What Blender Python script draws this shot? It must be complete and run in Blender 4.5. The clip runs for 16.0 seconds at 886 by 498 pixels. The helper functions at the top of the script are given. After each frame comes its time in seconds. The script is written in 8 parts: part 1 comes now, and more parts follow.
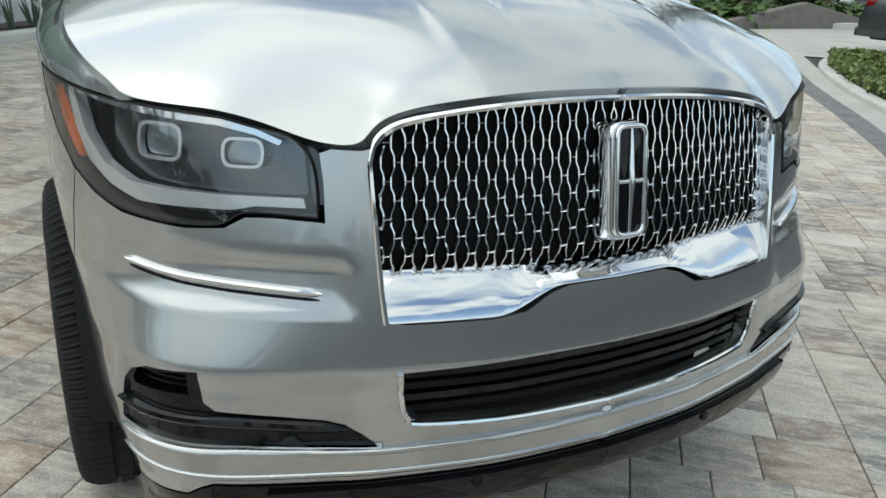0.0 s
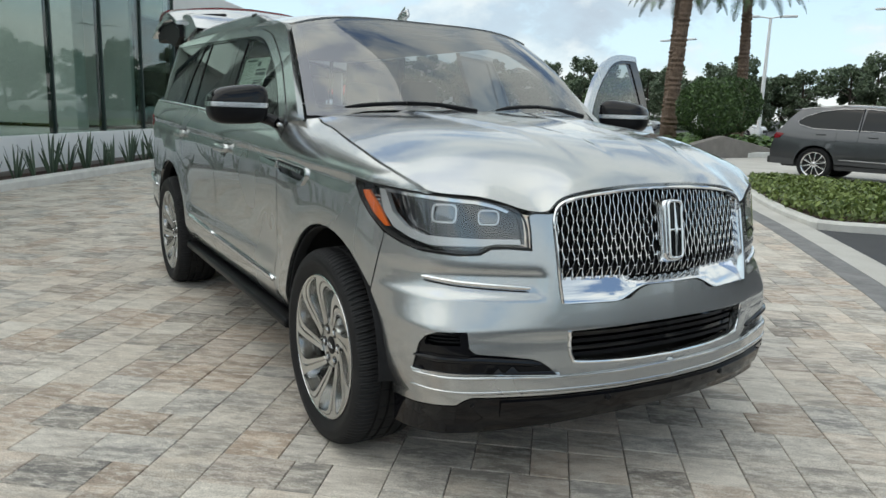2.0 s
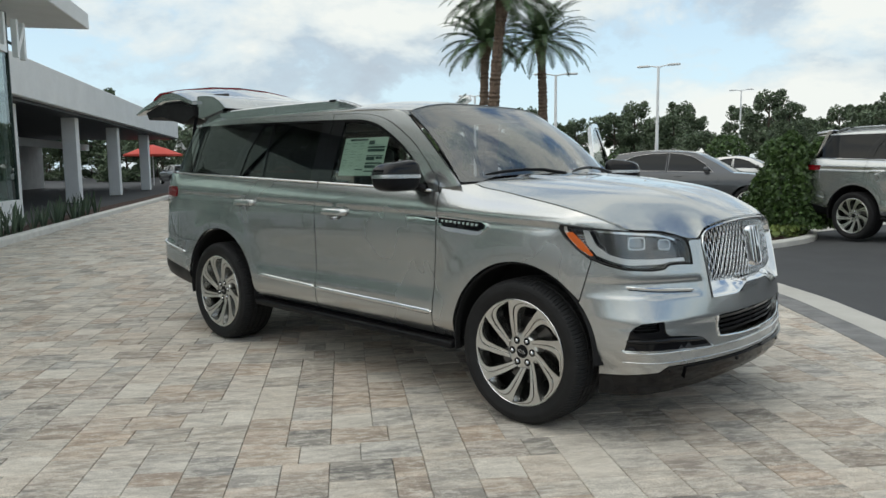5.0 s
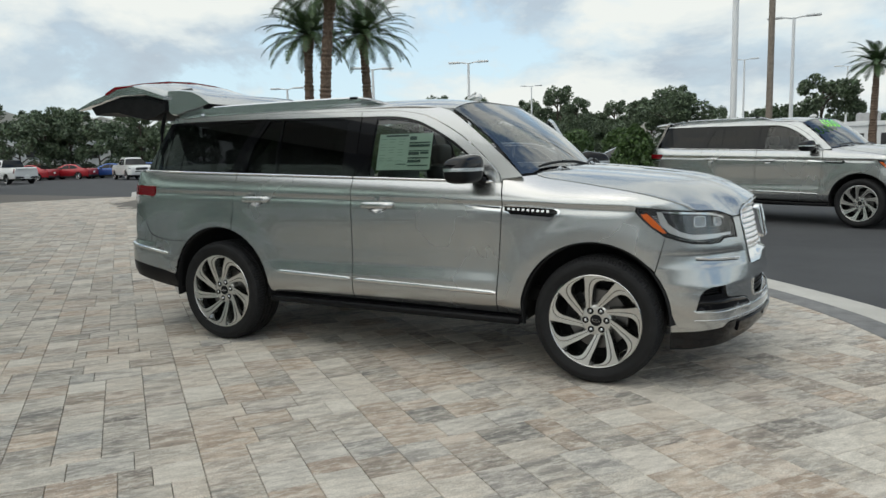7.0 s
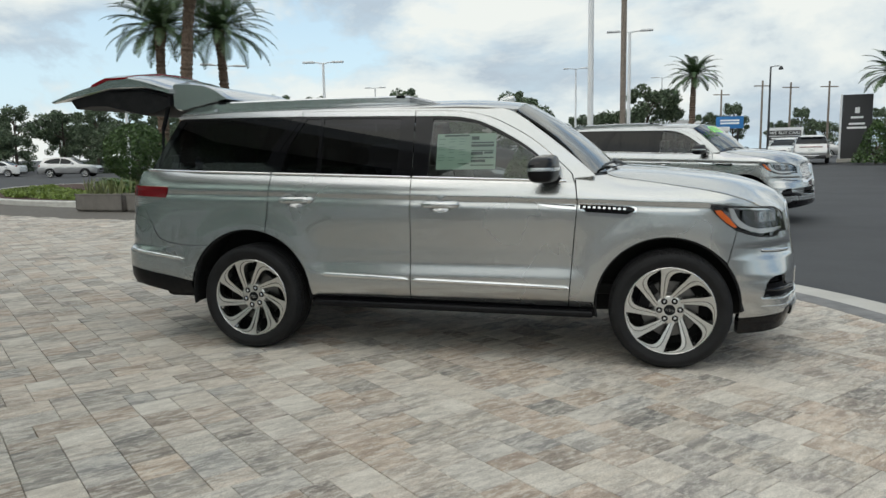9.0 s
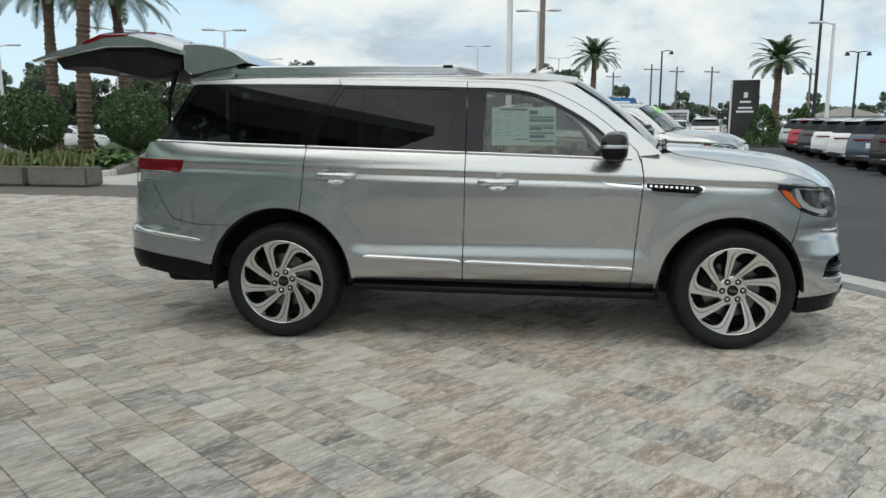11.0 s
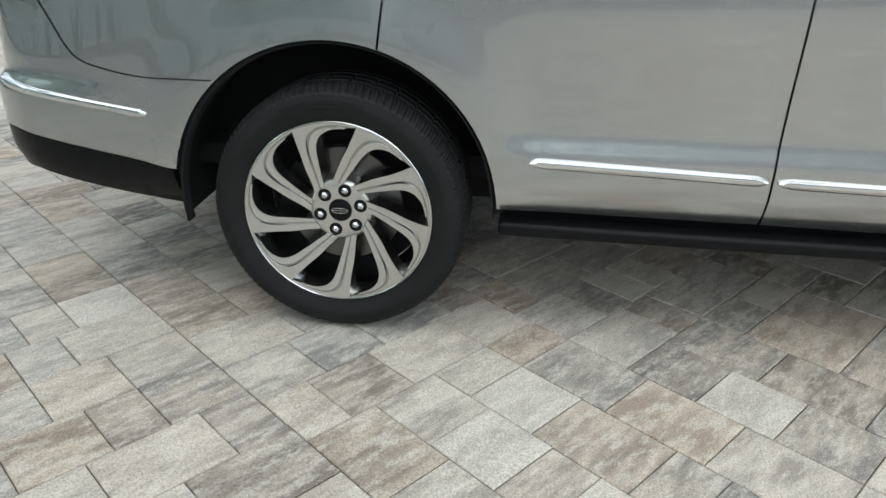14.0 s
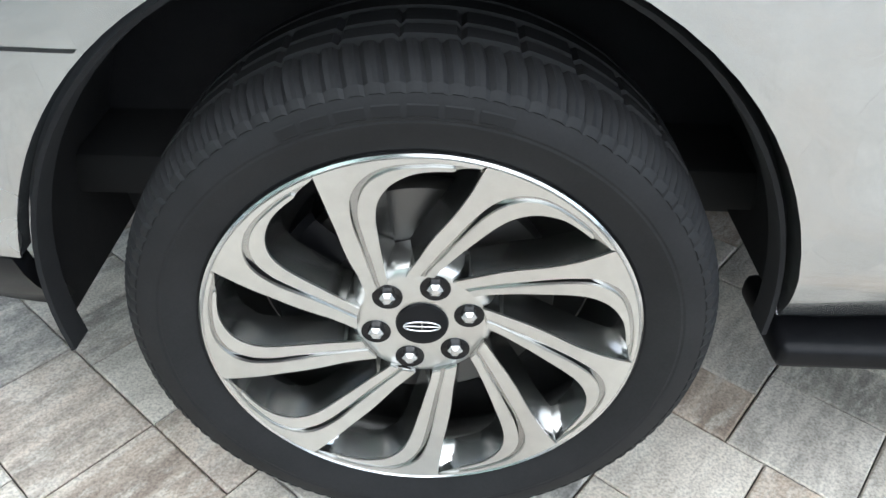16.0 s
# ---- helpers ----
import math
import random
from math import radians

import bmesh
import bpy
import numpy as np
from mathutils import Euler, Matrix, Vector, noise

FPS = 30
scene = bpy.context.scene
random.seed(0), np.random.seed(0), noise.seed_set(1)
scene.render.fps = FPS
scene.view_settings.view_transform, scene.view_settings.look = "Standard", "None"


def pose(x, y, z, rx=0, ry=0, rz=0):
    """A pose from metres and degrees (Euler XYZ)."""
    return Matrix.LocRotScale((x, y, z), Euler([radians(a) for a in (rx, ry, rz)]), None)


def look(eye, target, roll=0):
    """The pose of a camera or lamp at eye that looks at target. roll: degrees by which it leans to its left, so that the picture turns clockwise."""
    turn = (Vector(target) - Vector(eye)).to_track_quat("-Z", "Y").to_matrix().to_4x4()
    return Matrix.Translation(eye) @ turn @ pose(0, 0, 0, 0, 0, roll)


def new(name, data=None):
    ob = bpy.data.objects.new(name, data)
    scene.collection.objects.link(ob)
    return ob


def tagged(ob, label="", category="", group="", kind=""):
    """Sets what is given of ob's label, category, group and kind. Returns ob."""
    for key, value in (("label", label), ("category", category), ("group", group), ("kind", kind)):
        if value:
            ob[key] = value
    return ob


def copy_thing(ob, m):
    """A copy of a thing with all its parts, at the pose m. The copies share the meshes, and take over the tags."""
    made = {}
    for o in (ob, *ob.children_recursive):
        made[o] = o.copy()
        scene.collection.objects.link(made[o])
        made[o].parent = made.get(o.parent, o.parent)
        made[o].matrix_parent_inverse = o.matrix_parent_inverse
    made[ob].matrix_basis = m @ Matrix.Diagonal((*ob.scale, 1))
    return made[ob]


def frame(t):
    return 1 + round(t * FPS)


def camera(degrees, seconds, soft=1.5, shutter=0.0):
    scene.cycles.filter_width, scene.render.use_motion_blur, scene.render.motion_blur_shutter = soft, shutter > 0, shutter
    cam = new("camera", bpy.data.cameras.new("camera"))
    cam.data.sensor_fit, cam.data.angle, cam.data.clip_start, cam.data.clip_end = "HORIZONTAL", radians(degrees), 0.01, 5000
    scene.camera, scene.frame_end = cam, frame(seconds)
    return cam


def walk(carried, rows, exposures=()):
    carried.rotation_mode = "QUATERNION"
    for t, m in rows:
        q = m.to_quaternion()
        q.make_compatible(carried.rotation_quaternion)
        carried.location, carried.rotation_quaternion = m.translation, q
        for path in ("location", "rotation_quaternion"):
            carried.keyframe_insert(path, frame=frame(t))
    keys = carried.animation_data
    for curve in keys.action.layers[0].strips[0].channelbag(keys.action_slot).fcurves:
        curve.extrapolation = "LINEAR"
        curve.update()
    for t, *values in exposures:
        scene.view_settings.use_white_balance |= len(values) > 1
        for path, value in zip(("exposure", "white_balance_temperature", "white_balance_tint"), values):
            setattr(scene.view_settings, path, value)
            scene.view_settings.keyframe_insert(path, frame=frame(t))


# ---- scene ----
cam = camera(62.4, 16.0)
PATH = [
    (0, (1.936, -0.923, 1.344), (0.28, -0.068, 0.617), 3.1),
    (0.5, (2.179, -1.204, 1.373), (0.491, -0.32, 0.767), 2.2),
    (1, (2.4, -1.478, 1.394), (0.702, -0.553, 0.883), 1.7),
    (1.5, (2.545, -1.808, 1.397), (0.855, -0.833, 0.959), 1.6),
    (2, (2.717, -2.091, 1.381), (1.039, -1.07, 1.006), 1.9),
    (2.5, (2.863, -2.369, 1.397), (1.201, -1.306, 1.068), 2.2),
    (3, (2.952, -2.772, 1.386), (1.317, -1.657, 1.099), 2.2),
    (3.5, (2.918, -3.084, 1.383), (1.326, -1.901, 1.127), 1.7),
    (4, (2.792, -3.427, 1.405), (1.263, -2.16, 1.17), 0.9),
    (6.3, (1.670, -5.026, 1.457), (0.612, -3.348, 1.208), -1.4),
    (6.5, (1.551, -5.137, 1.462), (0.538, -3.431, 1.212), -1.4),
    (7, (1.208, -5.45, 1.472), (0.308, -3.683, 1.216), -1.4),
    (7.5, (0.859, -5.654, 1.465), (0.067, -3.836, 1.205), -1.2),
    (8, (0.479, -5.848, 1.466), (-0.207, -3.987, 1.206), -1.1),
    (8.5, (0.084, -6.02, 1.501), (-0.497, -4.124, 1.24), -1.0),
    (8.7, (-0.078, -6.068, 1.495), (-0.617, -4.158, 1.237), -1.0),
    (11, (-1.496, -5.959, 1.486), (-1.681, -3.995, 1.16), 0.1),
    (11.5, (-1.652, -5.586, 1.444), (-1.817, -3.629, 1.069), 0.3),
    (12, (-1.828, -5.129, 1.41), (-1.998, -3.186, 0.967), 0.4),
    (12.5, (-2.024, -4.623, 1.398), (-2.214, -2.705, 0.866), 0.3),
    (13, (-2.187, -4.089, 1.385), (-2.389, -2.206, 0.742), 0.3),
    (13.5, (-2.397, -3.58, 1.361), (-2.596, -1.741, 0.602), 0.5),
    (14, (-2.537, -3.071, 1.272), (-2.747, -1.268, 0.432), 0.7),
    (14.5, (-2.776, -2.619, 1.224), (-2.935, -0.874, 0.261), 1.4),
    (15, (-2.93, -2.206, 1.195), (-3.05, -0.522, 0.123), 1.5),
    (15.5, (-3.036, -1.843, 1.143), (-3.102, -0.216, -0.019), 1.6),
    (16, (-3.086, -1.722, 1.116), (-3.085, -0.132, -0.097), 1.6),
]
EXPOSURES = [(0.0, 0.80, 6380, 2), (3.0, 0.75, 6600, 4), (4.5, 0.67, 6640, 4), (7.0, 0.60, 6650, 4), (11.0, 0.63, 6560, 4), (13.0, 1.00, 6400, 4), (14.2, 1.22, 6280, 4), (15.2, 1.78, 6080, 5), (16.0, 2.20, 5980, 6)]
walk(cam, [(t, look(eye, target, roll)) for t, eye, target, roll in PATH], EXPOSURES)

# ---- sky and sun: bright broken cloud, soft light ----
SUN_EL, SUN_ROT = radians(58), radians(200)
world = bpy.data.worlds.new("world")
scene.world = world
world.use_nodes = True
wn, wl = world.node_tree.nodes, world.node_tree.links
wn.clear()
w_out, w_bg = wn.new("ShaderNodeOutputWorld"), wn.new("ShaderNodeBackground")
w_sky = wn.new("ShaderNodeTexSky")
w_sky.sky_type, w_sky.sun_disc, w_sky.sun_elevation, w_sky.sun_rotation = "NISHITA", False, SUN_EL, SUN_ROT
w_sky.air_density, w_sky.dust_density, w_sky.ozone_density = 1.0, 1.5, 1.5
w_co, w_sep = wn.new("ShaderNodeTexCoord"), wn.new("ShaderNodeSeparateXYZ")
wl.new(w_co.outputs["Generated"], w_sep.inputs[0])


def wmath(op, a, b=None, c=None):
    n = wn.new("ShaderNodeMath")
    n.operation = op
    for i, v in enumerate((a, b, c)):
        if v is None:
            continue
        if isinstance(v, (int, float)):
            n.inputs[i].default_value = v
        else:
            wl.new(v, n.inputs[i])
    return n.outputs[0]


# heaped clouds: noise over the direction, squeezed in height
w_map = wn.new("ShaderNodeMapping")
w_map.inputs["Scale"].default_value = (1.0, 1.0, 2.1)
wl.new(w_co.outputs["Generated"], w_map.inputs[0])


def wnoise(scale, detail, rough, offset):
    m = wn.new("ShaderNodeMapping")
    m.inputs["Location"].default_value = offset
    wl.new(w_map.outputs[0], m.inputs[0])
    n = wn.new("ShaderNodeTexNoise")
    n.inputs["Scale"].default_value, n.inputs["Detail"].default_value, n.inputs["Roughness"].default_value = scale, detail, rough
    n.inputs["Distortion"].default_value = 0.25
    wl.new(m.outputs[0], n.inputs["Vector"])
    return n.outputs["Fac"]


def wramp(fac, stops):
    r = wn.new("ShaderNodeValToRGB")
    els = r.color_ramp.elements
    while len(els) < len(stops):
        els.new(0.5)
    for e, (p, c) in zip(els, stops):
        e.position, e.color = p, (*c, 1) if len(c) == 3 else c
    wl.new(fac, r.inputs[0])
    return r.outputs[0]


w_dens = wnoise(2.9, 12, 0.58, (3.1, 1.7, 0.4))
w_above = wnoise(2.9, 12, 0.58, (3.1, 1.7, 0.55))
w_wide = wnoise(1.1, 4, 0.5, (0.3, 5.2, 1.0))
w_cover = wramp(wmath("MULTIPLY_ADD", w_wide, 0.45, w_dens), [(0.625, (0, 0, 0)), (0.675, (0.70, 0.70, 0.70)), (0.75, (1, 1, 1))])
w_lit = wmath("MULTIPLY_ADD", wmath("SUBTRACT", w_dens, w_above), 3.4, 0.5)
w_shade = wramp(w_lit, [(0.15, (3.0, 3.45, 4.1)), (0.45, (4.4, 4.75, 5.1)), (0.78, (5.3, 5.4, 5.45))])
w_low = wramp(w_sep.outputs[2], [(0.0, (0.85, 0.85, 0.85)), (0.16, (0.60, 0.60, 0.60)), (0.5, (0.05, 0.05, 0.05))])
w_pale = wn.new("ShaderNodeMixRGB")
w_pale.inputs["Color2"].default_value = (4.3, 5.4, 6.4, 1)
wl.new(w_low, w_pale.inputs["Fac"])
wl.new(w_sky.outputs[0], w_pale.inputs["Color1"])
w_mix = wn.new("ShaderNodeMixRGB")
wl.new(w_cover, w_mix.inputs["Fac"])
wl.new(w_pale.outputs[0], w_mix.inputs["Color1"])
wl.new(w_shade, w_mix.inputs["Color2"])
wl.new(w_mix.outputs[0], w_bg.inputs["Color"])
w_bg.inputs["Strength"].default_value = 0.11
wl.new(w_bg.outputs[0], w_out.inputs["Surface"])

sun = new("sun", bpy.data.lights.new("sun", "SUN"))
sun.data.energy, sun.data.angle, sun.data.color = 0.78, radians(96), (1.0, 0.95, 0.88)
sun.matrix_world = look((0, 0, 20), (0 - 20 * math.cos(SUN_EL) * math.sin(SUN_ROT), -20 * math.cos(SUN_EL) * math.cos(SUN_ROT), 20 - 20 * math.sin(SUN_EL)))


# ---- materials ----
class Mat:
    """A node material with a Principled surface and small helpers."""

    def __init__(self, name, color=(0.5, 0.5, 0.5), rough=0.5, metal=0.0, **more):
        self.m = bpy.data.materials.new(name)
        self.m.use_nodes = True
        self.n, self.l = self.m.node_tree.nodes, self.m.node_tree.links
        self.p = self.n["Principled BSDF"]
        self.put(**{"Base Color": (*color, 1), "Roughness": rough, "Metallic": metal})
        self.put(**{k.replace("_", " "): v for k, v in more.items()})
        self.co = self.n.new("ShaderNodeTexCoord")

    def put(self, **values):
        for key, v in values.items():
            if hasattr(v, "is_linked"):
                self.l.new(v, self.p.inputs[key])
            else:
                self.p.inputs[key].default_value = v
        return self

    def node(self, kind, **sets):
        n = self.n.new(kind)
        for k, v in sets.items():
            if hasattr(v, "is_linked"):
                self.l.new(v, n.inputs[k])
            else:
                n.inputs[k].default_value = v
        return n

    def noise(self, scale, detail=4, rough=0.55, stretch=(1, 1, 1), vec=None):
        mp = self.node("ShaderNodeMapping", Scale=stretch)
        self.l.new(vec or self.co.outputs["Object"], mp.inputs[0])
        return self.node("ShaderNodeTexNoise", Vector=mp.outputs[0], Scale=scale, Detail=detail, Roughness=rough).outputs["Fac"]

    def ramp(self, fac, stops):
        r = self.n.new("ShaderNodeValToRGB")
        els = r.color_ramp.elements
        while len(els) < len(stops):
            els.new(0.5)
        for e, (p, c) in zip(els, stops):
            e.position, e.color = p, (*c, 1)
        self.l.new(fac, r.inputs[0])
        return r.outputs[0]

    def mix(self, fac, a, b, mode="MIX"):
        r = self.n.new("ShaderNodeMixRGB")
        r.blend_type = mode
        for i, v in enumerate((fac, a, b)):
            if hasattr(v, "is_linked"):
                self.l.new(v, r.inputs[i])
            else:
                r.inputs[i].default_value = v if i == 0 else (*v, 1)
        return r.outputs[0]

    def bump(self, fac, strength=0.3, distance=0.002):
        b = self.node("ShaderNodeBump", Strength=strength, Distance=distance, Height=fac)
        self.l.new(b.outputs[0], self.p.inputs["Normal"])
        return self

    def random(self):
        return self.n.new("ShaderNodeObjectInfo").outputs["Random"]

    def island(self):
        return self.n.new("ShaderNodeNewGeometry").outputs["Random Per Island"]


def varied(name, dark, light, rough=0.6, scale=6, metal=0.0, bump=0.2, dist=0.002, fine=None, **more):
    """A surface with stains at one scale and grain at another."""
    m = Mat(name, light, rough, metal, **more)
    f = m.noise(scale, 5, 0.6)
    g = m.noise(fine or scale * 14, 3, 0.6)
    both = m.node("ShaderNodeMath")
    both.operation = "MULTIPLY_ADD"
    m.l.new(f, both.inputs[0])
    both.inputs[1].default_value = 0.65
    third = m.node("ShaderNodeMath")
    third.operation = "MULTIPLY"
    m.l.new(g, third.inputs[0])
    third.inputs[1].default_value = 0.35
    m.l.new(third.outputs[0], both.inputs[2])
    m.put(**{"Base Color": m.ramp(both.outputs[0], [(0.32, dark), (0.68, light)])})
    m.bump(g, bump, dist)
    return m.m


def car_paint(name, color, rough=0.34, metal=0.8, coat=2.1):
    m = Mat(name, color, rough, metal)
    m.put(**{"Coat Weight": 1.0, "Coat Roughness": 0.012, "Coat IOR": coat})
    fl = m.noise(900, 2, 0.5)
    m.put(**{"Base Color": m.ramp(fl, [(0.3, tuple(c * 0.92 for c in color)), (0.7, tuple(min(1, c * 1.06) for c in color))])})
    m.put(Roughness=m.ramp(m.noise(1.7, 3), [(0.3, (rough - 0.02,) * 3), (0.7, (rough + 0.03,) * 3)]))
    return m.m


def glass_mat(name, tint, see, rough=0.0, ior=1.75):
    """Thin pane: clear tinted film under a mirror-like skin."""
    m = Mat(name)
    m.n.remove(m.p)
    out = m.n["Material Output"]
    tr = m.node("ShaderNodeBsdfTransparent", Color=(*[c * see for c in tint], 1))
    gl = m.node("ShaderNodeBsdfGlossy", Color=(1, 1, 1, 1), Roughness=rough)
    f0 = ((ior - 1) / (ior + 1)) ** 2
    edge = m.node("ShaderNodeMath")
    edge.operation = "POWER"
    m.l.new(m.node("ShaderNodeLayerWeight", Blend=0.5).outputs["Facing"], edge.inputs[0])
    edge.inputs[1].default_value = 5.0
    skin = m.node("ShaderNodeMath")
    skin.operation = "MULTIPLY_ADD"
    m.l.new(edge.outputs[0], skin.inputs[0])
    skin.inputs[1].default_value, skin.inputs[2].default_value = 1 - f0, f0
    mx = m.node("ShaderNodeMixShader", Fac=skin.outputs[0])
    m.l.new(tr.outputs[0], mx.inputs[1])
    m.l.new(gl.outputs[0], mx.inputs[2])
    m.l.new(mx.outputs[0], out.inputs["Surface"])
    return m.m


PAINT = car_paint("silver_metallic_paint", (0.470, 0.482, 0.480), 0.25, 0.95, 1.75)
PAINT_GREY = car_paint("dark_grey_metallic_paint", (0.075, 0.079, 0.086), 0.34, 0.8, 1.45)
CHROME = Mat("chrome", (0.78, 0.79, 0.80), 0.06, 1.0).m
FAR_TRIM = Mat("bright_window_trim", (0.42, 0.425, 0.43), 0.35, 1.0).m
SATIN = Mat("satin_chrome", (0.66, 0.67, 0.68), 0.25, 1.0).m
BLACK_GLOSS = Mat("gloss_black_plastic", (0.004, 0.004, 0.005), 0.05, 0.0, Specular_IOR_Level=0.32).m
BLACK_TRIM = varied("black_textured_plastic", (0.005, 0.005, 0.006), (0.010, 0.010, 0.011), 0.34, 30, bump=0.15, dist=0.0005, Specular_IOR_Level=0.14)
# shade of deep openings put into a near-black colour; also underbody and brake shield
DARK_VOID = Mat("dark_shade_and_underside", (0.006, 0.006, 0.006), 0.9).m
LINER = varied("wheel_arch_felt", (0.004, 0.004, 0.005), (0.011, 0.011, 0.012), 0.95, 20, bump=0.4, dist=0.001)
GLASS = glass_mat("window_glass", (0.84, 0.93, 0.88), 0.54, 0.0, 1.6)
GLASS_DARK = glass_mat("privacy_glass", (0.80, 0.86, 0.95), 0.022, 0.0, 1.42)
GLASS_SCREEN = glass_mat("windscreen_glass", (0.86, 0.92, 0.90), 0.36, 0.0, 2.6)
LENS = glass_mat("clear_lamp_lens", (1, 1, 1), 0.95)
RED_LENS = Mat("red_lamp_lens", (0.17, 0.003, 0.008), 0.06, 0.0, Specular_IOR_Level=0.4).m
AMBER = Mat("amber_reflector", (0.75, 0.14, 0.012), 0.12, 0.0, Coat_Weight=1.0).m
SEAL = Mat("rubber_seal", (0.012, 0.012, 0.012), 0.7).m
LEATHER = varied("grey_leather", (0.045, 0.043, 0.041), (0.075, 0.071, 0.067), 0.5, 12, bump=0.2, dist=0.001)
DASH = varied("dark_dashboard_vinyl", (0.02, 0.02, 0.022), (0.045, 0.045, 0.048), 0.6, 25)
PAPER = Mat("window_label_paper", (0.62, 0.78, 0.68), 0.7).m
PAPER_INK = Mat("printed_bars", (0.05, 0.10, 0.09), 0.7).m
WHITE_PAPER = Mat("white_paper", (0.85, 0.86, 0.84), 0.7).m


# ---- mesh helpers ----
from mathutils.geometry import delaunay_2d_cdt


def thing(name, m=None, **tags):
    ob = new(name)
    ob.empty_display_size = 0.2
    if m is not None:
        ob.matrix_world = m
    return tagged(ob, **tags)


def obj(name, bm, material, parent=None, label="", smooth=None, **tags):
    """Links a bmesh as one mesh object. smooth: angle in degrees under which edges are shaded round."""
    me = bpy.data.meshes.new(name)
    if smooth is not None:
        bm.normal_update()
        lim = math.cos(radians(smooth))
        for f in bm.faces:
            f.smooth = True
        for e in bm.edges:
            if len(e.link_faces) == 2 and e.link_faces[0].normal.dot(e.link_faces[1].normal) < lim:
                e.smooth = False
    bm.to_mesh(me)
    bm.free()
    for m in material if isinstance(material, (list, tuple)) else (material,):
        me.materials.append(m)
    ob = new(name, me)
    if parent is not None:
        ob.parent = parent
    return tagged(ob, label=label, **tags)


def part(name, bm, material, parent, label="", smooth=35):
    return obj(name, bm, material, parent, label, smooth)


def box_bm(size, at=(0, 0, 0), bevel=0.0, seg=2, turn=None, bm=None):
    made = bm or bmesh.new()
    tmp = bmesh.new()
    bmesh.ops.create_cube(tmp, size=1.0)
    bmesh.ops.scale(tmp, vec=size, verts=tmp.verts)
    if bevel:
        bmesh.ops.bevel(tmp, geom=list(tmp.edges), offset=bevel, segments=seg, affect="EDGES", profile=0.5)
    m = Matrix.Translation(at) @ (turn.to_4x4() if turn else Matrix())
    bmesh.ops.transform(tmp, matrix=m, verts=tmp.verts)
    join_bm(made, tmp)
    return made


def join_bm(a, b):
    """Moves bmesh b into a."""
    vs = [a.verts.new(v.co) for v in b.verts]
    b.verts.index_update()
    for f in b.faces:
        try:
            n = a.faces.new([vs[v.index] for v in f.verts])
            n.material_index, n.smooth = f.material_index, f.smooth
        except ValueError:
            pass
    b.free()
    return a


def lathe_bm(profile, seg=64, axis="Y", bm=None, angle=math.tau, start=0.0, at=(0, 0, 0)):
    """Turns a profile of (radius, along) about an axis."""
    bm = bm or bmesh.new()
    rings, full = [], abs(angle - math.tau) < 1e-6
    for k in range(seg if full else seg + 1):
        a = start + angle * k / seg
        c, s = math.cos(a), math.sin(a)
        ring = []
        for r, y in profile:
            co = {"Y": (r * c, y, r * s), "Z": (r * c, r * s, y), "X": (y, r * c, r * s)}[axis]
            ring.append(bm.verts.new((co[0] + at[0], co[1] + at[1], co[2] + at[2])))
        rings.append(ring)
    for k in range(len(rings) if full else len(rings) - 1):
        p, q = rings[k], rings[(k + 1) % len(rings)]
        for i in range(len(profile) - 1):
            if profile[i][0] < 1e-6 and profile[i + 1][0] < 1e-6:
                continue
            try:
                bm.faces.new((p[i], p[i + 1], q[i + 1], q[i]))
            except ValueError:
                pass
    bmesh.ops.remove_doubles(bm, verts=bm.verts, dist=1e-6)
    return bm


def tube_bm(pts, radius, sides=8, bm=None, flat=(1, 1), caps=True, up=(0, 0, 1)):
    """A tube along points; radius may be a list. flat scales its two cross axes."""
    bm = bm or bmesh.new()
    pts = [Vector(p) for p in pts]
    rings = []
    for i, p in enumerate(pts):
        d = (pts[min(i + 1, len(pts) - 1)] - pts[max(i - 1, 0)]).normalized()
        a = d.cross(Vector(up))
        a = a.normalized() if a.length > 1e-4 else Vector((1, 0, 0))
        b = a.cross(d)
        r = radius[i] if isinstance(radius, (list, tuple)) else radius
        rings.append([bm.verts.new(p + a * (r * flat[0] * math.cos(math.tau * k / sides)) + b * (r * flat[1] * math.sin(math.tau * k / sides))) for k in range(sides)])
    for p, q in zip(rings, rings[1:]):
        for k in range(sides):
            bm.faces.new((p[k], p[(k + 1) % sides], q[(k + 1) % sides], q[k]))
    if caps:
        bm.faces.new(rings[0][::-1]), bm.faces.new(rings[-1])
    return bm


def extrude_bm(poly, depth, axis="Y", bevel=0.0, bm=None, seg=2):
    """A flat outline (a, b) made solid: axis is the way it is thick, from 0 to depth."""
    tmp = bmesh.new()
    put = {"Y": lambda a, b, c: (a, c, b), "Z": lambda a, b, c: (a, b, c), "X": lambda a, b, c: (c, a, b)}[axis]
    vs = [tmp.verts.new(put(a, b, 0)) for a, b in poly]
    f = tmp.faces.new(vs)
    r = bmesh.ops.extrude_face_region(tmp, geom=[f])
    d = Vector(put(0, 0, depth))
    bmesh.ops.translate(tmp, vec=d, verts=[v for v in r["geom"] if isinstance(v, bmesh.types.BMVert)])
    bmesh.ops.recalc_face_normals(tmp, faces=tmp.faces)
    if bevel:
        bmesh.ops.bevel(tmp, geom=list(tmp.edges), offset=bevel, segments=seg, affect="EDGES", profile=0.5)
    return join_bm(bm, tmp) if bm else tmp


def smoothstep(a, b, x):
    t = min(1.0, max(0.0, (x - a) / (b - a)))
    return t * t * (3 - 2 * t)


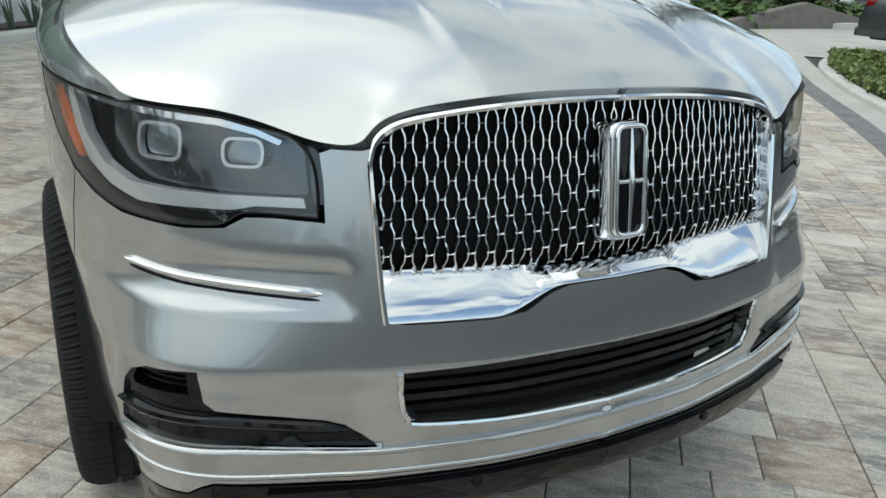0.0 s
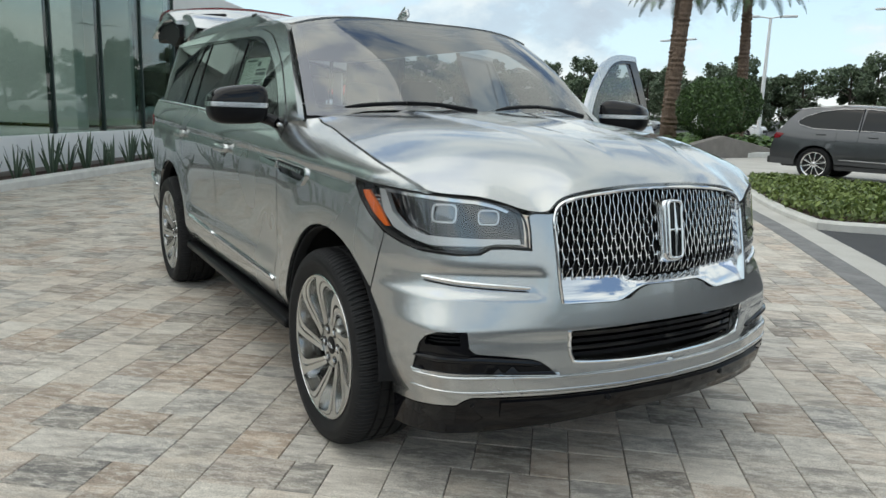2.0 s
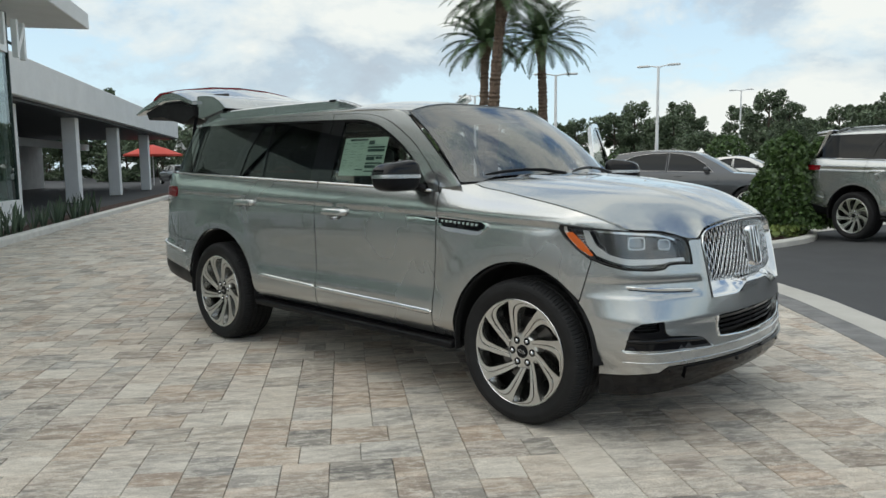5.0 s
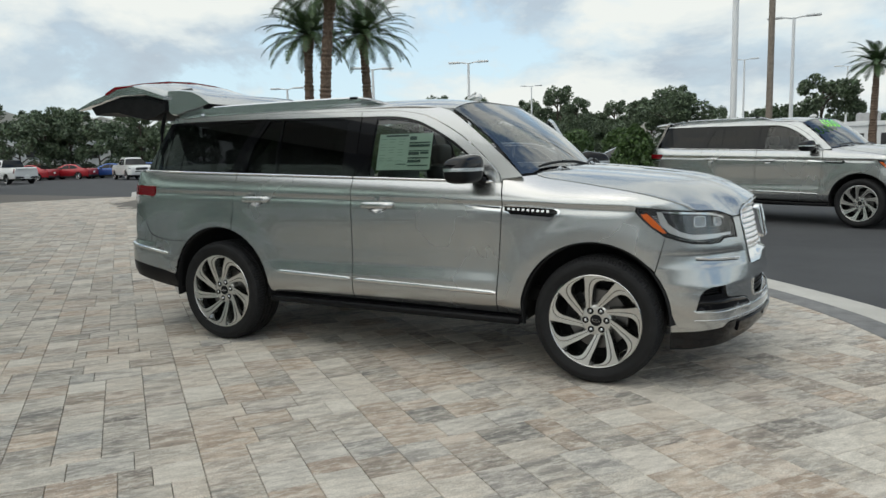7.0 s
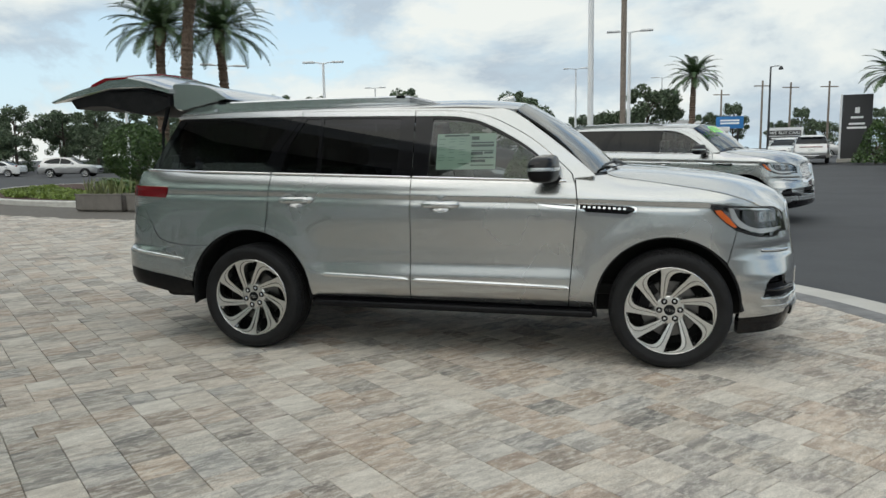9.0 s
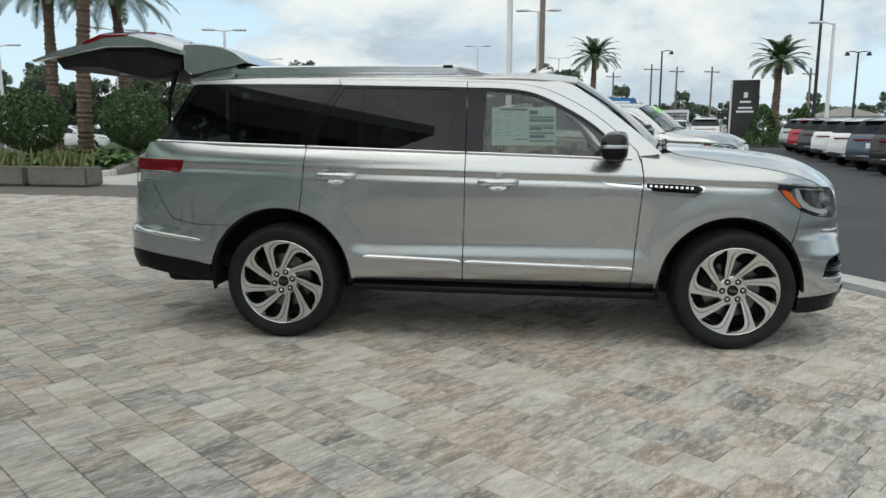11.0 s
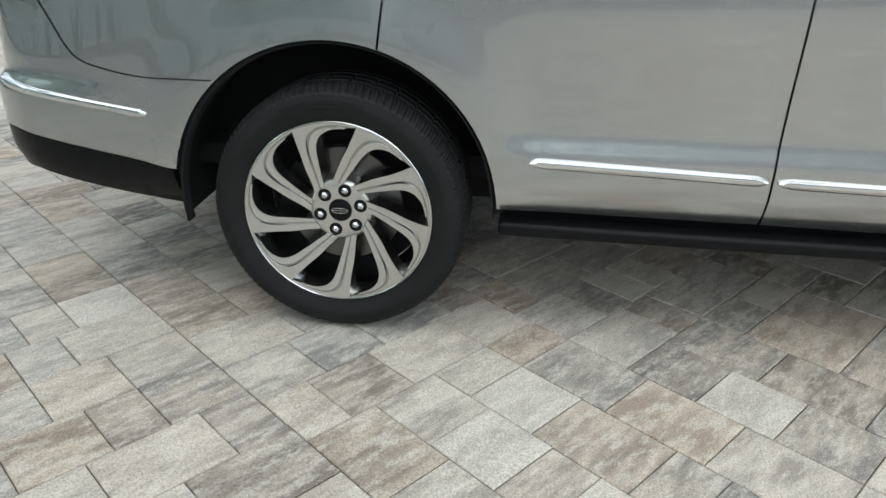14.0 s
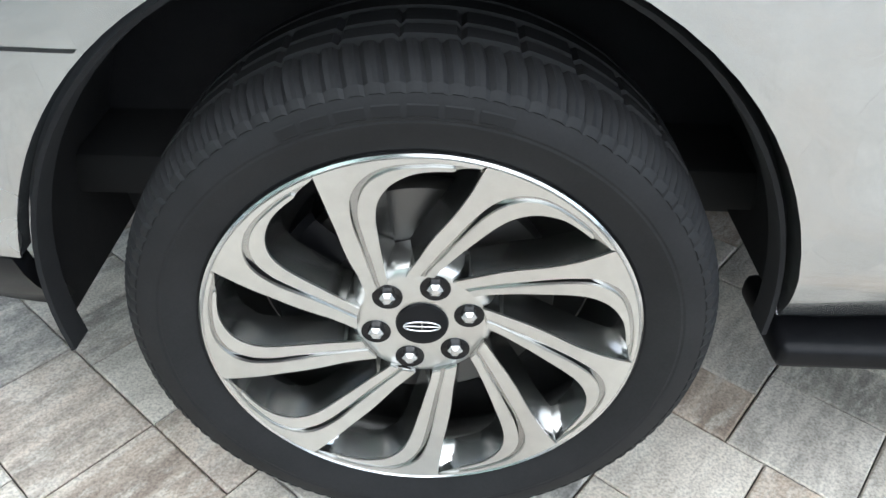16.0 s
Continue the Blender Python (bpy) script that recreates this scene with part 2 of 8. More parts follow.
def spline(pts, n=10):
    """Points on a smooth curve through pts (tuples of any length)."""
    p = [np.array(q, float) for q in pts]
    out = []
    for i in range(len(p) - 1):
        a, b, c, d = p[max(i - 1, 0)], p[i], p[i + 1], p[min(i + 2, len(p) - 1)]
        for k in range(n):
            t = k / n
            out.append(0.5 * (2 * b + (c - a) * t + (2 * a - 5 * b + 4 * c - d) * t * t + (3 * b - a - 3 * c + d) * t**3))
    out.append(p[-1])
    return [tuple(float(v) for v in q) for q in out]


def inside(poly, pts):
    """Which of the points lie in the outline."""
    pts, poly = np.asarray(pts, float), np.asarray(poly, float)
    res = np.zeros(len(pts), bool)
    j = len(poly) - 1
    for i in range(len(poly)):
        (xi, yi), (xj, yj) = poly[i], poly[j]
        if yi != yj:
            res ^= ((yi > pts[:, 1]) != (yj > pts[:, 1])) & (pts[:, 0] < (xj - xi) * (pts[:, 1] - yi) / (yj - yi) + xi)
        j = i
    return res


def dense(poly, step):
    out = []
    for i, a in enumerate(poly):
        b = poly[(i + 1) % len(poly)]
        n = max(1, math.ceil(math.hypot(b[0] - a[0], b[1] - a[1]) / step))
        out += [(a[0] + (b[0] - a[0]) * k / n, a[1] + (b[1] - a[1]) * k / n) for k in range(n)]
    return out


def sheet(outline, holes, step, stretch=(1.0, 1.0)):
    """Triangles over an outline with holes: points, triangles, and the rings of its edges."""
    rings = [dense(outline, step * 0.7)] + [dense(h, step * 0.7) for h in holes]
    verts, edges = [], []
    for r in rings:
        k = len(verts)
        verts += r
        edges += [(k + i, k + (i + 1) % len(r)) for i in range(len(r))]
    xs, ys = [p[0] for p in outline], [p[1] for p in outline]
    sx, sy = step * stretch[0], step * stretch[1]
    grid = [(min(xs) + sx * (i + 0.5), min(ys) + sy * (j + 0.5)) for i in range(int((max(xs) - min(xs)) / sx) + 1) for j in range(int((max(ys) - min(ys)) / sy) + 1)]
    if grid:
        keep = inside(outline, grid)
        for h in holes:
            keep &= ~inside(h, grid)
        g = np.array(grid)[keep]
        edge = np.array(verts)
        if len(g):
            far = np.array([np.min((edge[:, 0] - p[0]) ** 2 + (edge[:, 1] - p[1]) ** 2) for p in g]) > (0.38 * step) ** 2
            verts += [tuple(p) for p in g[far]]
    v2, e2, f2, ov, oe, of = delaunay_2d_cdt([Vector(v) for v in verts], edges, [], 0, 1e-5)
    pts = np.array([(v.x, v.y) for v in v2])
    cen = np.array([pts[list(f)].mean(0) for f in f2])
    ok = inside(outline, cen)
    for h in holes:
        ok &= ~inside(h, cen)
    tris = [list(f) for f, k in zip(f2, ok) if k]
    back = {}
    for i, o in enumerate(ov):
        for q in o:
            back[q] = i
    loops, k = [], 0
    for r in rings:
        loops.append([back[k + i] for i in range(len(r))])
        k += len(r)
    return pts, tris, loops


def panel(name, outline, fn, material, parent, label="", holes=(), step=0.05, thick=0.012, side=-1, off=0.0, stretch=(1, 1), mirror=False):
    """A skin over fn(a, b) -> point on the car's right side, with folded edges. side +1 lays it on the left; mirror joins both."""
    pts, tris, loops = sheet(outline, holes, step, stretch)
    e = 0.002
    P, N = [], []
    for a, b in pts:
        p = fn(a, b)
        da, db = fn(a + e, b) - fn(a - e, b), fn(a, b + e) - fn(a, b - e)
        n = da.cross(db)
        n.normalize()
        P.append(p), N.append(n)
    flip = sum(1 if n.dot(p - Vector((-1.6, 0, 0.9))) < 0 else -1 for p, n in zip(P, N)) > 0
    if flip:
        N = [-n for n in N]
    P = [p + n * off for p, n in zip(P, N)]
    V, F, M = [], [], []
    for sgn in (-1, 1) if mirror else (side,):
        k, fl = len(V), sgn > 0
        mk = (lambda q: Vector((q.x, -q.y, q.z))) if fl else (lambda q: q)
        V += [mk(p) for p in P]
        M += [mk(n) for n in N]
        for t in tris:
            a, b, c = (P[i] for i in t)
            good = (b - a).cross(c - a).dot(N[t[0]]) > 0
            t = t if good != fl else t[::-1]
            F.append([i + k for i in t])
        if thick:
            for lp in loops:
                # which way the ring runs decides the winding of its fold
                top, low = len(V), len(V) + len(lp)
                V += [mk(P[i]) for i in lp] + [mk(P[i] - N[i] * thick) for i in lp]
                M += [Vector((0, 0, 0))] * (2 * len(lp))
                for i in range(len(lp)):
                    j = (i + 1) % len(lp)
                    if mirror and abs(P[lp[i]].y) < 1e-4 and abs(P[lp[j]].y) < 1e-4:
                        continue
                    F.append([top + i, top + j, low + j, low + i])
    me = bpy.data.meshes.new(name)
    me.from_pydata([tuple(v) for v in V], [], F)
    me.polygons.foreach_set("use_smooth", [True] * len(F))
    me.normals_split_custom_set_from_vertices([tuple(m) for m in M])
    me.materials.append(material)
    ob = new(name, me)
    ob.parent = parent
    return tagged(ob, label=label)


def rounded(poly, r, n=5):
    """An outline with its corners rounded."""
    out = []
    for i, p in enumerate(poly):
        a, b, c = Vector(poly[i - 1]), Vector(p), Vector(poly[(i + 1) % len(poly)])
        rr = min(r, (a - b).length * 0.45, (c - b).length * 0.45)
        s, e = b + (a - b).normalized() * rr, b + (c - b).normalized() * rr
        for k in range(n + 1):
            t = k / n
            q = s * (1 - t) ** 2 + b * 2 * t * (1 - t) + e * t * t
            out.append((q.x, q.y))
    return out


# ---- the large silver SUV: surfaces (x ahead, y to its left, front axle at x = 0) ----
PLAN = [(-4.395, 0.0), (-4.39, -0.3), (-4.37, -0.6), (-4.31, -0.80), (-4.20, -0.915), (-4.02, -0.964), (-3.6, -0.982), (-3.1, -0.985), (-2.0, -0.984), (-1.0, -0.983), (-0.4, -0.983),
        (0.0, -0.985), (0.25, -0.972), (0.42, -0.945), (0.55, -0.905), (0.65, -0.845), (0.725, -0.765), (0.785, -0.675), (0.835, -0.58), (0.878, -0.47), (0.925, -0.25), (0.942, 0.0)]
_pl = np.array(spline(PLAN, 12))
_seg = np.r_[0, np.cumsum(np.hypot(*np.diff(_pl, axis=0).T))]
_k0 = int(np.argmin(np.abs(_pl[:, 0]) + 10 * (_pl[:, 1] > -0.9)))
_s = _seg - _seg[_k0]
S_MAX, S_MIN = float(_s[-1]), float(_s[0])
_tan = np.gradient(_pl, _s, axis=0)


def sx(x):
    """Place along the plan line for an x on the side."""
    return float(np.interp(x, _pl[:, 0], _s))


def sy(y):
    """Place along the plan line for a y on the front."""
    return float(np.interp(y, _pl[_k0:, 1], _s[_k0:]))


def sr(y):
    """Place along the plan line for a y on the rear."""
    return float(np.interp(-y, -_pl[: _k0 // 2, 1], _s[: _k0 // 2]))


def crease(s):
    return 1.14 - 0.0265 * s


def belt(x):
    return 1.2525 - 0.0333 * x


def inset(s, z):
    wf, wr = smoothstep(0.25, 0.80, s) if z < 0.6 else smoothstep(0.25, 0.80 + 0.15 * smoothstep(0.6, 0.9, z), s), smoothstep(-3.75, -4.35, s)
    side = 0.0
    zc = crease(s)
    if z > zc:
        t = (z - zc) / 0.17
        side += (0.075 + 0.085 * smoothstep(-0.75, -0.2, s)) * t**1.6
    side += 0.008 * math.exp(-(((z - zc + 0.032) / 0.022) ** 2)) * (1 - smoothstep(0.1, 0.3, s)) * smoothstep(-4.1, -3.9, s)
    mid = smoothstep(-2.75, -2.45, s) * (1 - smoothstep(-0.75, -0.5, s))
    side += 0.012 * smoothstep(0.59, 0.70, z) * (1 - smoothstep(0.78, 1.06, z)) * mid
    side += 0.075 * min(0.9, max(0.0, (0.54 - z) / 0.16)) ** 2
    rf, rr = math.hypot(s + 0.02, z - 0.42), math.hypot(s + 3.133, z - 0.425)
    side -= 0.007 * (1 - smoothstep(0.53, 0.70, min(rf, rr)))
    front = 0.09 * (max(0.0, z - 0.6) / 0.5) ** 1.3 + 0.022 * min(1.2, max(0.0, (0.43 - z) / 0.1)) ** 2
    front += 0.012 * smoothstep(0.745, 0.785, z) * (1 - smoothstep(0.825, 0.865, z)) * (1 - smoothstep(sy(-0.57), sy(-0.52), s))
    front -= 0.055 * math.exp(-(((s - 0.70) / 0.24) ** 2)) * (1 - smoothstep(0.55, 0.85, z))
    front += 0.010 * smoothstep(0.485, 0.50, z) * (1 - smoothstep(0.60, 0.66, z))
    rear = 0.035 * smoothstep(0.74, 0.80, z) + 0.13 * max(0.0, z - 0.85) ** 1.2 + 0.10 * max(0.0, (0.56 - z) / 0.2) ** 1.5
    return side * (1 - wf) * (1 - wr) + front * wf + rear * wr


def body(s, z, deep=0.0):
    s = min(max(s, S_MIN), S_MAX)
    x, y = float(np.interp(s, _s, _pl[:, 0])), float(np.interp(s, _s, _pl[:, 1]))
    tx, ty = float(np.interp(s, _s, _tan[:, 0])), float(np.interp(s, _s, _tan[:, 1]))
    k = 1 / math.hypot(tx, ty)
    d = inset(s, z) + deep
    return Vector((x - ty * k * d, y + tx * k * d, z))


def cabin(x, z):
    """The greenhouse's side: leans in with height, and narrows to the rear."""
    h = z - belt(x)
    y = 0.935 - 0.27 * h - 0.12 * h * abs(h) - 0.10 * max(0.0, (-3.45 - x) / 0.6) ** 2
    return Vector((x, -y, z))


def roof(x, y):
    z = 1.902 - 0.075 * (abs(y) / 0.765) ** 4 - 0.16 * max(0.0, x + 1.55) ** 2 - 0.03 * max(0.0, -3.1 - x) ** 2
    return Vector((x, y, z))


def screen(v, w):
    """The windscreen, v across from -1 to 1 and w up from 0 to 1."""
    b = Vector((-0.34 - 0.19 * v * v, 0.87 * v, 1.345 - 0.012 * v * v))
    t = roof(-1.02 - 0.045 * v * v, 0.755 * v) + Vector((0, 0, -0.007))
    n = Vector((0.62, 0.25 * v, 0.74)).normalized()
    return b.lerp(t, w) + n * (0.035 * math.sin(math.pi * min(1, max(0, w))))


def hood_edges():
    """The hood's right edge, from the middle of the front lip round to the cowl."""
    e = [body(sy(y), z) for y, z in ((0.0, 1.142), (-0.16, 1.139), (-0.3, 1.128), (-0.42, 1.110), (-0.49, 1.088), (-0.515, 1.060), (-0.53, 1.044), (-0.57, 1.044), (-0.616, 1.052), (-0.69, 1.076), (-0.76, 1.092))]
    e += [body(sx(x), z) for x, z in ((0.603, 1.100), (0.55, 1.125), (0.47, 1.155), (0.35, 1.190), (0.2, 1.222), (0.0, 1.254), (-0.2, 1.284), (-0.33, 1.301), (-0.39, 1.314))]
    e += [Vector((-0.425, -0.84, 1.332)), Vector((-0.43, -0.6, 1.352)), Vector((-0.38, -0.3, 1.366)), Vector((-0.36, 0.0, 1.37))]
    return e


HOOD_EDGE = [Vector(p) for p in spline([tuple(p) for p in hood_edges()], 6)]
_he = np.array([tuple(p) for p in HOOD_EDGE])
# how far in from each stretch of the edge the skin bends down
_hd = np.array([0.17 if p.x > 0.55 and p.y > -0.44 else 0.30 if p.x > 0.62 else 0.42 if p.y < -0.85 else 0.25 for p in HOOD_EDGE[:-1]])
_top_x = [-0.7, -0.4, 0.0, 0.3, 0.5, 0.65, 0.75, 0.83, 0.9, 1.0]
_top_z = [1.392, 1.378, 1.345, 1.312, 1.284, 1.256, 1.232, 1.205, 1.178, 1.12]


_hood_plan = [(p.x, p.y) for p in HOOD_EDGE] + [(p.x, -p.y) for p in HOOD_EDGE[-2:0:-1]]


def hood_base(x, a, out):
    """Height of the plain hood and the distance to its edge."""
    top = float(np.interp(x, _top_x, _top_z)) - 0.035 * (a / 0.9) ** 2
    p, q = _he[:-1, :2], _he[1:, :2]
    d = q - p
    ln = np.maximum((d * d).sum(1), 1e-9)
    t = np.clip(((np.array([x, -a]) - p) * d).sum(1) / ln, 0, 1)
    c = p + d * t[:, None]
    r = np.hypot(c[:, 0] - x, c[:, 1] + a)
    wts = np.sqrt(ln) / (r + 0.004) ** 3
    ze = float(((_he[:-1, 2] + (_he[1:, 2] - _he[:-1, 2]) * t) * wts).sum() / wts.sum())
    dist = float(r.min())
    far = float((_hd * wts).sum() / wts.sum())
    k = 1 - (-dist if out else dist) / far
    return top - (top - ze) * max(0.0, k) ** 2, dist


# the plain hood on a grid, smoothed away from its edges
HG = 0.02
_gx, _ga = np.arange(-0.62, 1.12, HG), np.arange(-0.10, 1.08, HG)
_in = inside(_hood_plan, [(x, -abs(a)) for x in _gx for a in _ga]).reshape(len(_gx), len(_ga))
_hz = np.zeros((len(_gx), len(_ga)))
_hm = np.zeros_like(_hz)
for _i, _x in enumerate(_gx):
    for _j, _a in enumerate(_ga):
        _hz[_i, _j], _dd = hood_base(float(_x), abs(float(_a)), not _in[_i, _j])
        _hm[_i, _j] = smoothstep(0.03, 0.13, _dd) if _in[_i, _j] else 0.0
for _i in range(60):
    _b = _hz.copy()
    _b[1:-1] = (_hz[:-2] + 2 * _hz[1:-1] + _hz[2:]) / 4
    _c = _b.copy()
    _c[:, 1:-1] = (_b[:, :-2] + 2 * _b[:, 1:-1] + _b[:, 2:]) / 4
    _hz = _hz + (_c - _hz) * _hm


def hood(x, y):
    a = abs(y)
    u, v = (x - _gx[0]) / HG, (a - _ga[0]) / HG
    i, j = min(max(int(u), 1), len(_gx) - 3), min(max(int(v), 1), len(_ga) - 3)
    f, g = u - i, v - j
    wx = np.array([(1 - f) ** 3, 3 * f**3 - 6 * f * f + 4, -3 * f**3 + 3 * f * f + 3 * f + 1, f**3]) / 6
    wa = np.array([(1 - g) ** 3, 3 * g**3 - 6 * g * g + 4, -3 * g**3 + 3 * g * g + 3 * g + 1, g**3]) / 6
    top = float(wx @ _hz[i - 1 : i + 3, j - 1 : j + 3] @ wa)
    # a raised middle that widens to the rear, with a crease on each side
    w = 0.30 + 0.16 * smoothstep(0.7, -0.4, x)
    fade = 1 - smoothstep(0.45, 0.80, x)
    top += (0.012 * (1 - smoothstep(w - 0.035, w + 0.02, a)) - 0.006 * (1 - smoothstep(w * 0.45 - 0.02, w * 0.45 + 0.015, a))) * fade
    return Vector((x, y, top))


def arch(cx, cz, r, a0, a1, n=24):
    return [(cx + r * math.cos(radians(a0 + (a1 - a0) * k / n)), cz + r * math.sin(radians(a0 + (a1 - a0) * k / n))) for k in range(n + 1)]


G = 0.0035  # half a shut line


def moulding(fn, line, a0, a1, half, bulge, n=28, end=0.06, side=-1, slant=0.0):
    """A rounded strip along fn's surface, its middle at the height line(a), tapered at both ends."""
    bm = bmesh.new()
    rows = []
    for i in range(n + 1):
        f = i / n
        f = f * f * (3 - 2 * f)
        k = min(1.0, min(f, 1 - f) * abs(a1 - a0) / end + 0.15) ** 0.6
        ring = []
        for v, o in ((-1.0, -0.006), (-0.95, 0.35), (-0.45, 0.85), (0.1, 1.0), (0.6, 0.85), (0.95, 0.35), (1.0, -0.006)):
            a = a0 + (a1 - a0) * f + slant * v * half
            p = fn(a, line(a) + v * half * k) + Vector((0, 0, 0))
            e = 0.004
            da, db = fn(a + e, line(a)) - fn(a - e, line(a)), fn(a, line(a) + e) - fn(a, line(a) - e)
            nn = da.cross(db).normalized()
            if nn.dot(p - Vector((-1.6, 0, 0.9))) < 0:
                nn = -nn
            p = p + nn * (o * bulge if o > 0 else o)
            ring.append(bm.verts.new((p.x, p.y * -side, p.z)))
        rows.append(ring)
    for p, q in zip(rows, rows[1:]):
        for i in range(6):
            bm.faces.new((p[i], p[i + 1], q[i + 1], q[i]))
    bm.faces.new(rows[0]), bm.faces.new(rows[-1][::-1])
    bmesh.ops.recalc_face_normals(bm, faces=bm.faces)
    return bm


def wheel_meshes():
    """Builds one wheel at the origin, its outer face at y = 0, turned outwards to -y. Returns the thing."""
    w = thing("wheel")
    # tyre: sidewalls, rounded shoulders, three grooves round it, cut shoulder blocks
    prof = [(0.292, 0.006), (0.300, -0.004), (0.318, -0.014), (0.340, -0.021), (0.343, -0.0205), (0.346, -0.0215), (0.364, -0.019), (0.372, -0.0155), (0.3735, -0.0165), (0.383, -0.010), (0.391, 0.002), (0.3975, 0.016),
            (0.4000, 0.030), (0.4015, 0.044), (0.4018, 0.060), (0.3930, 0.062), (0.3930, 0.070), (0.4030, 0.072), (0.4035, 0.100), (0.3940, 0.102), (0.3940, 0.111), (0.4035, 0.113), (0.4035, 0.150), (0.3940, 0.152), (0.3940, 0.161), (0.4035, 0.163),
            (0.4020, 0.200), (0.3930, 0.202), (0.3930, 0.210), (0.4010, 0.212), (0.3980, 0.245), (0.390, 0.262), (0.365, 0.276), (0.33, 0.278), (0.292, 0.262)]
    bm, seg = bmesh.new(), 432
    rings = []
    for k in range(seg):
        a = math.tau * k / seg
        ring = []
        for i, (r, y) in enumerate(prof):
            if k % 4 == 0 and 8 <= i <= 14:
                r -= 0.0060 if i > 9 else 0.0030
            if k % 4 == 2 and 10 <= i <= 13:
                r -= 0.0022
            if k % 12 == 5 and 17 <= i <= 22 and i not in (19, 20):
                r -= 0.006
            aa = a + (0.010 * (y - 0.03) / 0.03 if 8 <= i <= 14 else 0)
            ring.append(bm.verts.new((r * 1.012 * math.cos(aa), y + 0.008, r * 1.012 * math.sin(aa))))
        rings.append(ring)
    for k in range(seg):
        p, q = rings[k], rings[(k + 1) % seg]
        for i in range(len(prof) - 1):
            bm.faces.new((p[i], p[i + 1], q[i + 1], q[i]))
    bmesh.ops.recalc_face_normals(bm, faces=bm.faces)
    tyre = part("tyre", bm, TYRE, w, "black all-season tyre with cut shoulder blocks", 18)
    # raised maker's mark on the sidewall as plain bars
    bm = bmesh.new()
    for a0, a1 in ((74, 80), (81.2, 86), (87.2, 92.5), (93.7, 98.5), (99.7, 105), (106, 111), (112, 116)):
        vs = []
        for a in np.linspace(a0, a1, 4):
            c, s = math.cos(radians(a)), math.sin(radians(a))
            vs.append([bm.verts.new((r * c, y, r * s)) for r, y in ((0.3517, -0.0135), (0.3532, -0.0147), (0.3648, -0.0130), (0.3663, -0.0115))])
        for p, q in zip(vs, vs[1:]):
            for i in range(3):
                bm.faces.new((p[i], p[i + 1], q[i + 1], q[i]))
    part("sidewall_lettering", bm, TYRE_MARK, tyre, "raised rubber letters drawn as bars", 20)
    # rim barrel and lip
    bm = lathe_bm([(0.262, 0.225), (0.264, 0.10), (0.268, 0.060), (0.276, 0.030), (0.287, 0.016), (0.2918, 0.007), (0.2932, 0.0008), (0.2962, -0.0014), (0.2992, 0.0004), (0.3010, 0.006), (0.297, 0.012)], 160)
    bmesh.ops.recalc_face_normals(bm, faces=bm.faces)
    rim = part("rim", bm, RIM_BRIGHT, w, "bright machined alloy rim with nine swept spokes", 40)

    def pol(r, deg, y=0.0):
        return Vector((r * math.cos(radians(deg)), y, r * math.sin(radians(deg))))

    # the spoke's face between this window's lead edge and the next window's trailing edge (40 degrees on)
    lead = spline([(0.092, 120.0), (0.129, 113.2), (0.172, 108.4), (0.2125, 105.3), (0.238, 102.5), (0.258, 98.2), (0.2705, 92.8), (0.2752, 88.5), (0.2785, 82.8)], 5)
    tip = [(0.2830, 80.6), (0.2890, 75.9)]
    outer = [(0.2930, a) for a in np.linspace(75.6, 115.4, 16)]
    trail = spline([(0.2885, 115.6), (0.247, 117.3), (0.1993, 121.0), (0.139, 129.5), (0.112, 136.0), (0.092, 144.0)], 6)
    mid_o = spline([(0.092, 132.0), (0.117, 125.0), (0.145, 120.2), (0.173, 116.8), (0.217, 113.2), (0.250, 109.8), (0.270, 105.5), (0.2825, 99.5), (0.2868, 90.5), (0.2880, 81.5)], 5)
    mid_i = spline([(0.092, 127.5), (0.129, 119.2), (0.175, 113.9), (0.2187, 110.5), (0.247, 107.3), (0.267, 102.9), (0.2775, 97.0), (0.2807, 89.6), (0.2830, 82.8)], 5)

    def solid(poly, y, depth, draft=0.0):
        """A polar outline made solid, from y inwards, dished towards the hub; draft spreads its back."""
        pts = dense([(p.x, p.z) for p in (pol(r, a) for r, a in poly)], 0.006)
        b = extrude_bm(pts, depth, "Y")
        turn = sum(p[0] * q[1] - q[0] * p[1] for p, q in zip(pts, pts[1:] + pts[:1]))
        out = {}
        for i, p in enumerate(pts):
            q, o = Vector(pts[i - 3]), Vector(pts[(i + 3) % len(pts)])
            d = (o - q).normalized() if turn > 0 else (q - o).normalized()
            out[round(p[0], 5), round(p[1], 5)] = (d.y, -d.x)
        for v in b.verts:
            if draft and v.co.y > depth * 0.5 and 0.115 < math.hypot(v.co.x, v.co.z) < 0.284:
                nx, nz = out.get((round(v.co.x, 5), round(v.co.z, 5)), (0, 0))
                v.co.x, v.co.z = v.co.x + nx * draft, v.co.z + nz * draft
            rad = math.hypot(v.co.x, v.co.z)
            v.co.y += y + 0.036 * (1 - smoothstep(0.07, 0.27, rad))
        return b

    spoke = part("spoke", solid(lead + tip + outer + trail, 0.0035, 0.050, 0.010), RIM_GREY, w, "swept grey alloy spoke with machined face", 30)
    part("machined_face", solid(mid_o + [(0.2890, 76.6)] + outer + trail, 0.0, 0.0048), RIM_FACE, spoke, "", 30)
    part("machined_face", solid(lead + [(0.2805, 82.0)] + mid_i[::-1], 0.0003, 0.0045), RIM_FACE, spoke, "", 30)
    for k in range(1, 9):
        copy_thing(spoke, pose(0, 0, 0, 0, -40 * k, 0))
    # hub: dished flange, six nuts in wells, black cap with a plain mark
    bm = lathe_bm([(0.0, 0.044), (0.040, 0.044), (0.046, 0.0435), (0.086, 0.0435), (0.093, 0.045), (0.100, 0.050), (0.106, 0.066), (0.108, 0.098)], 72)
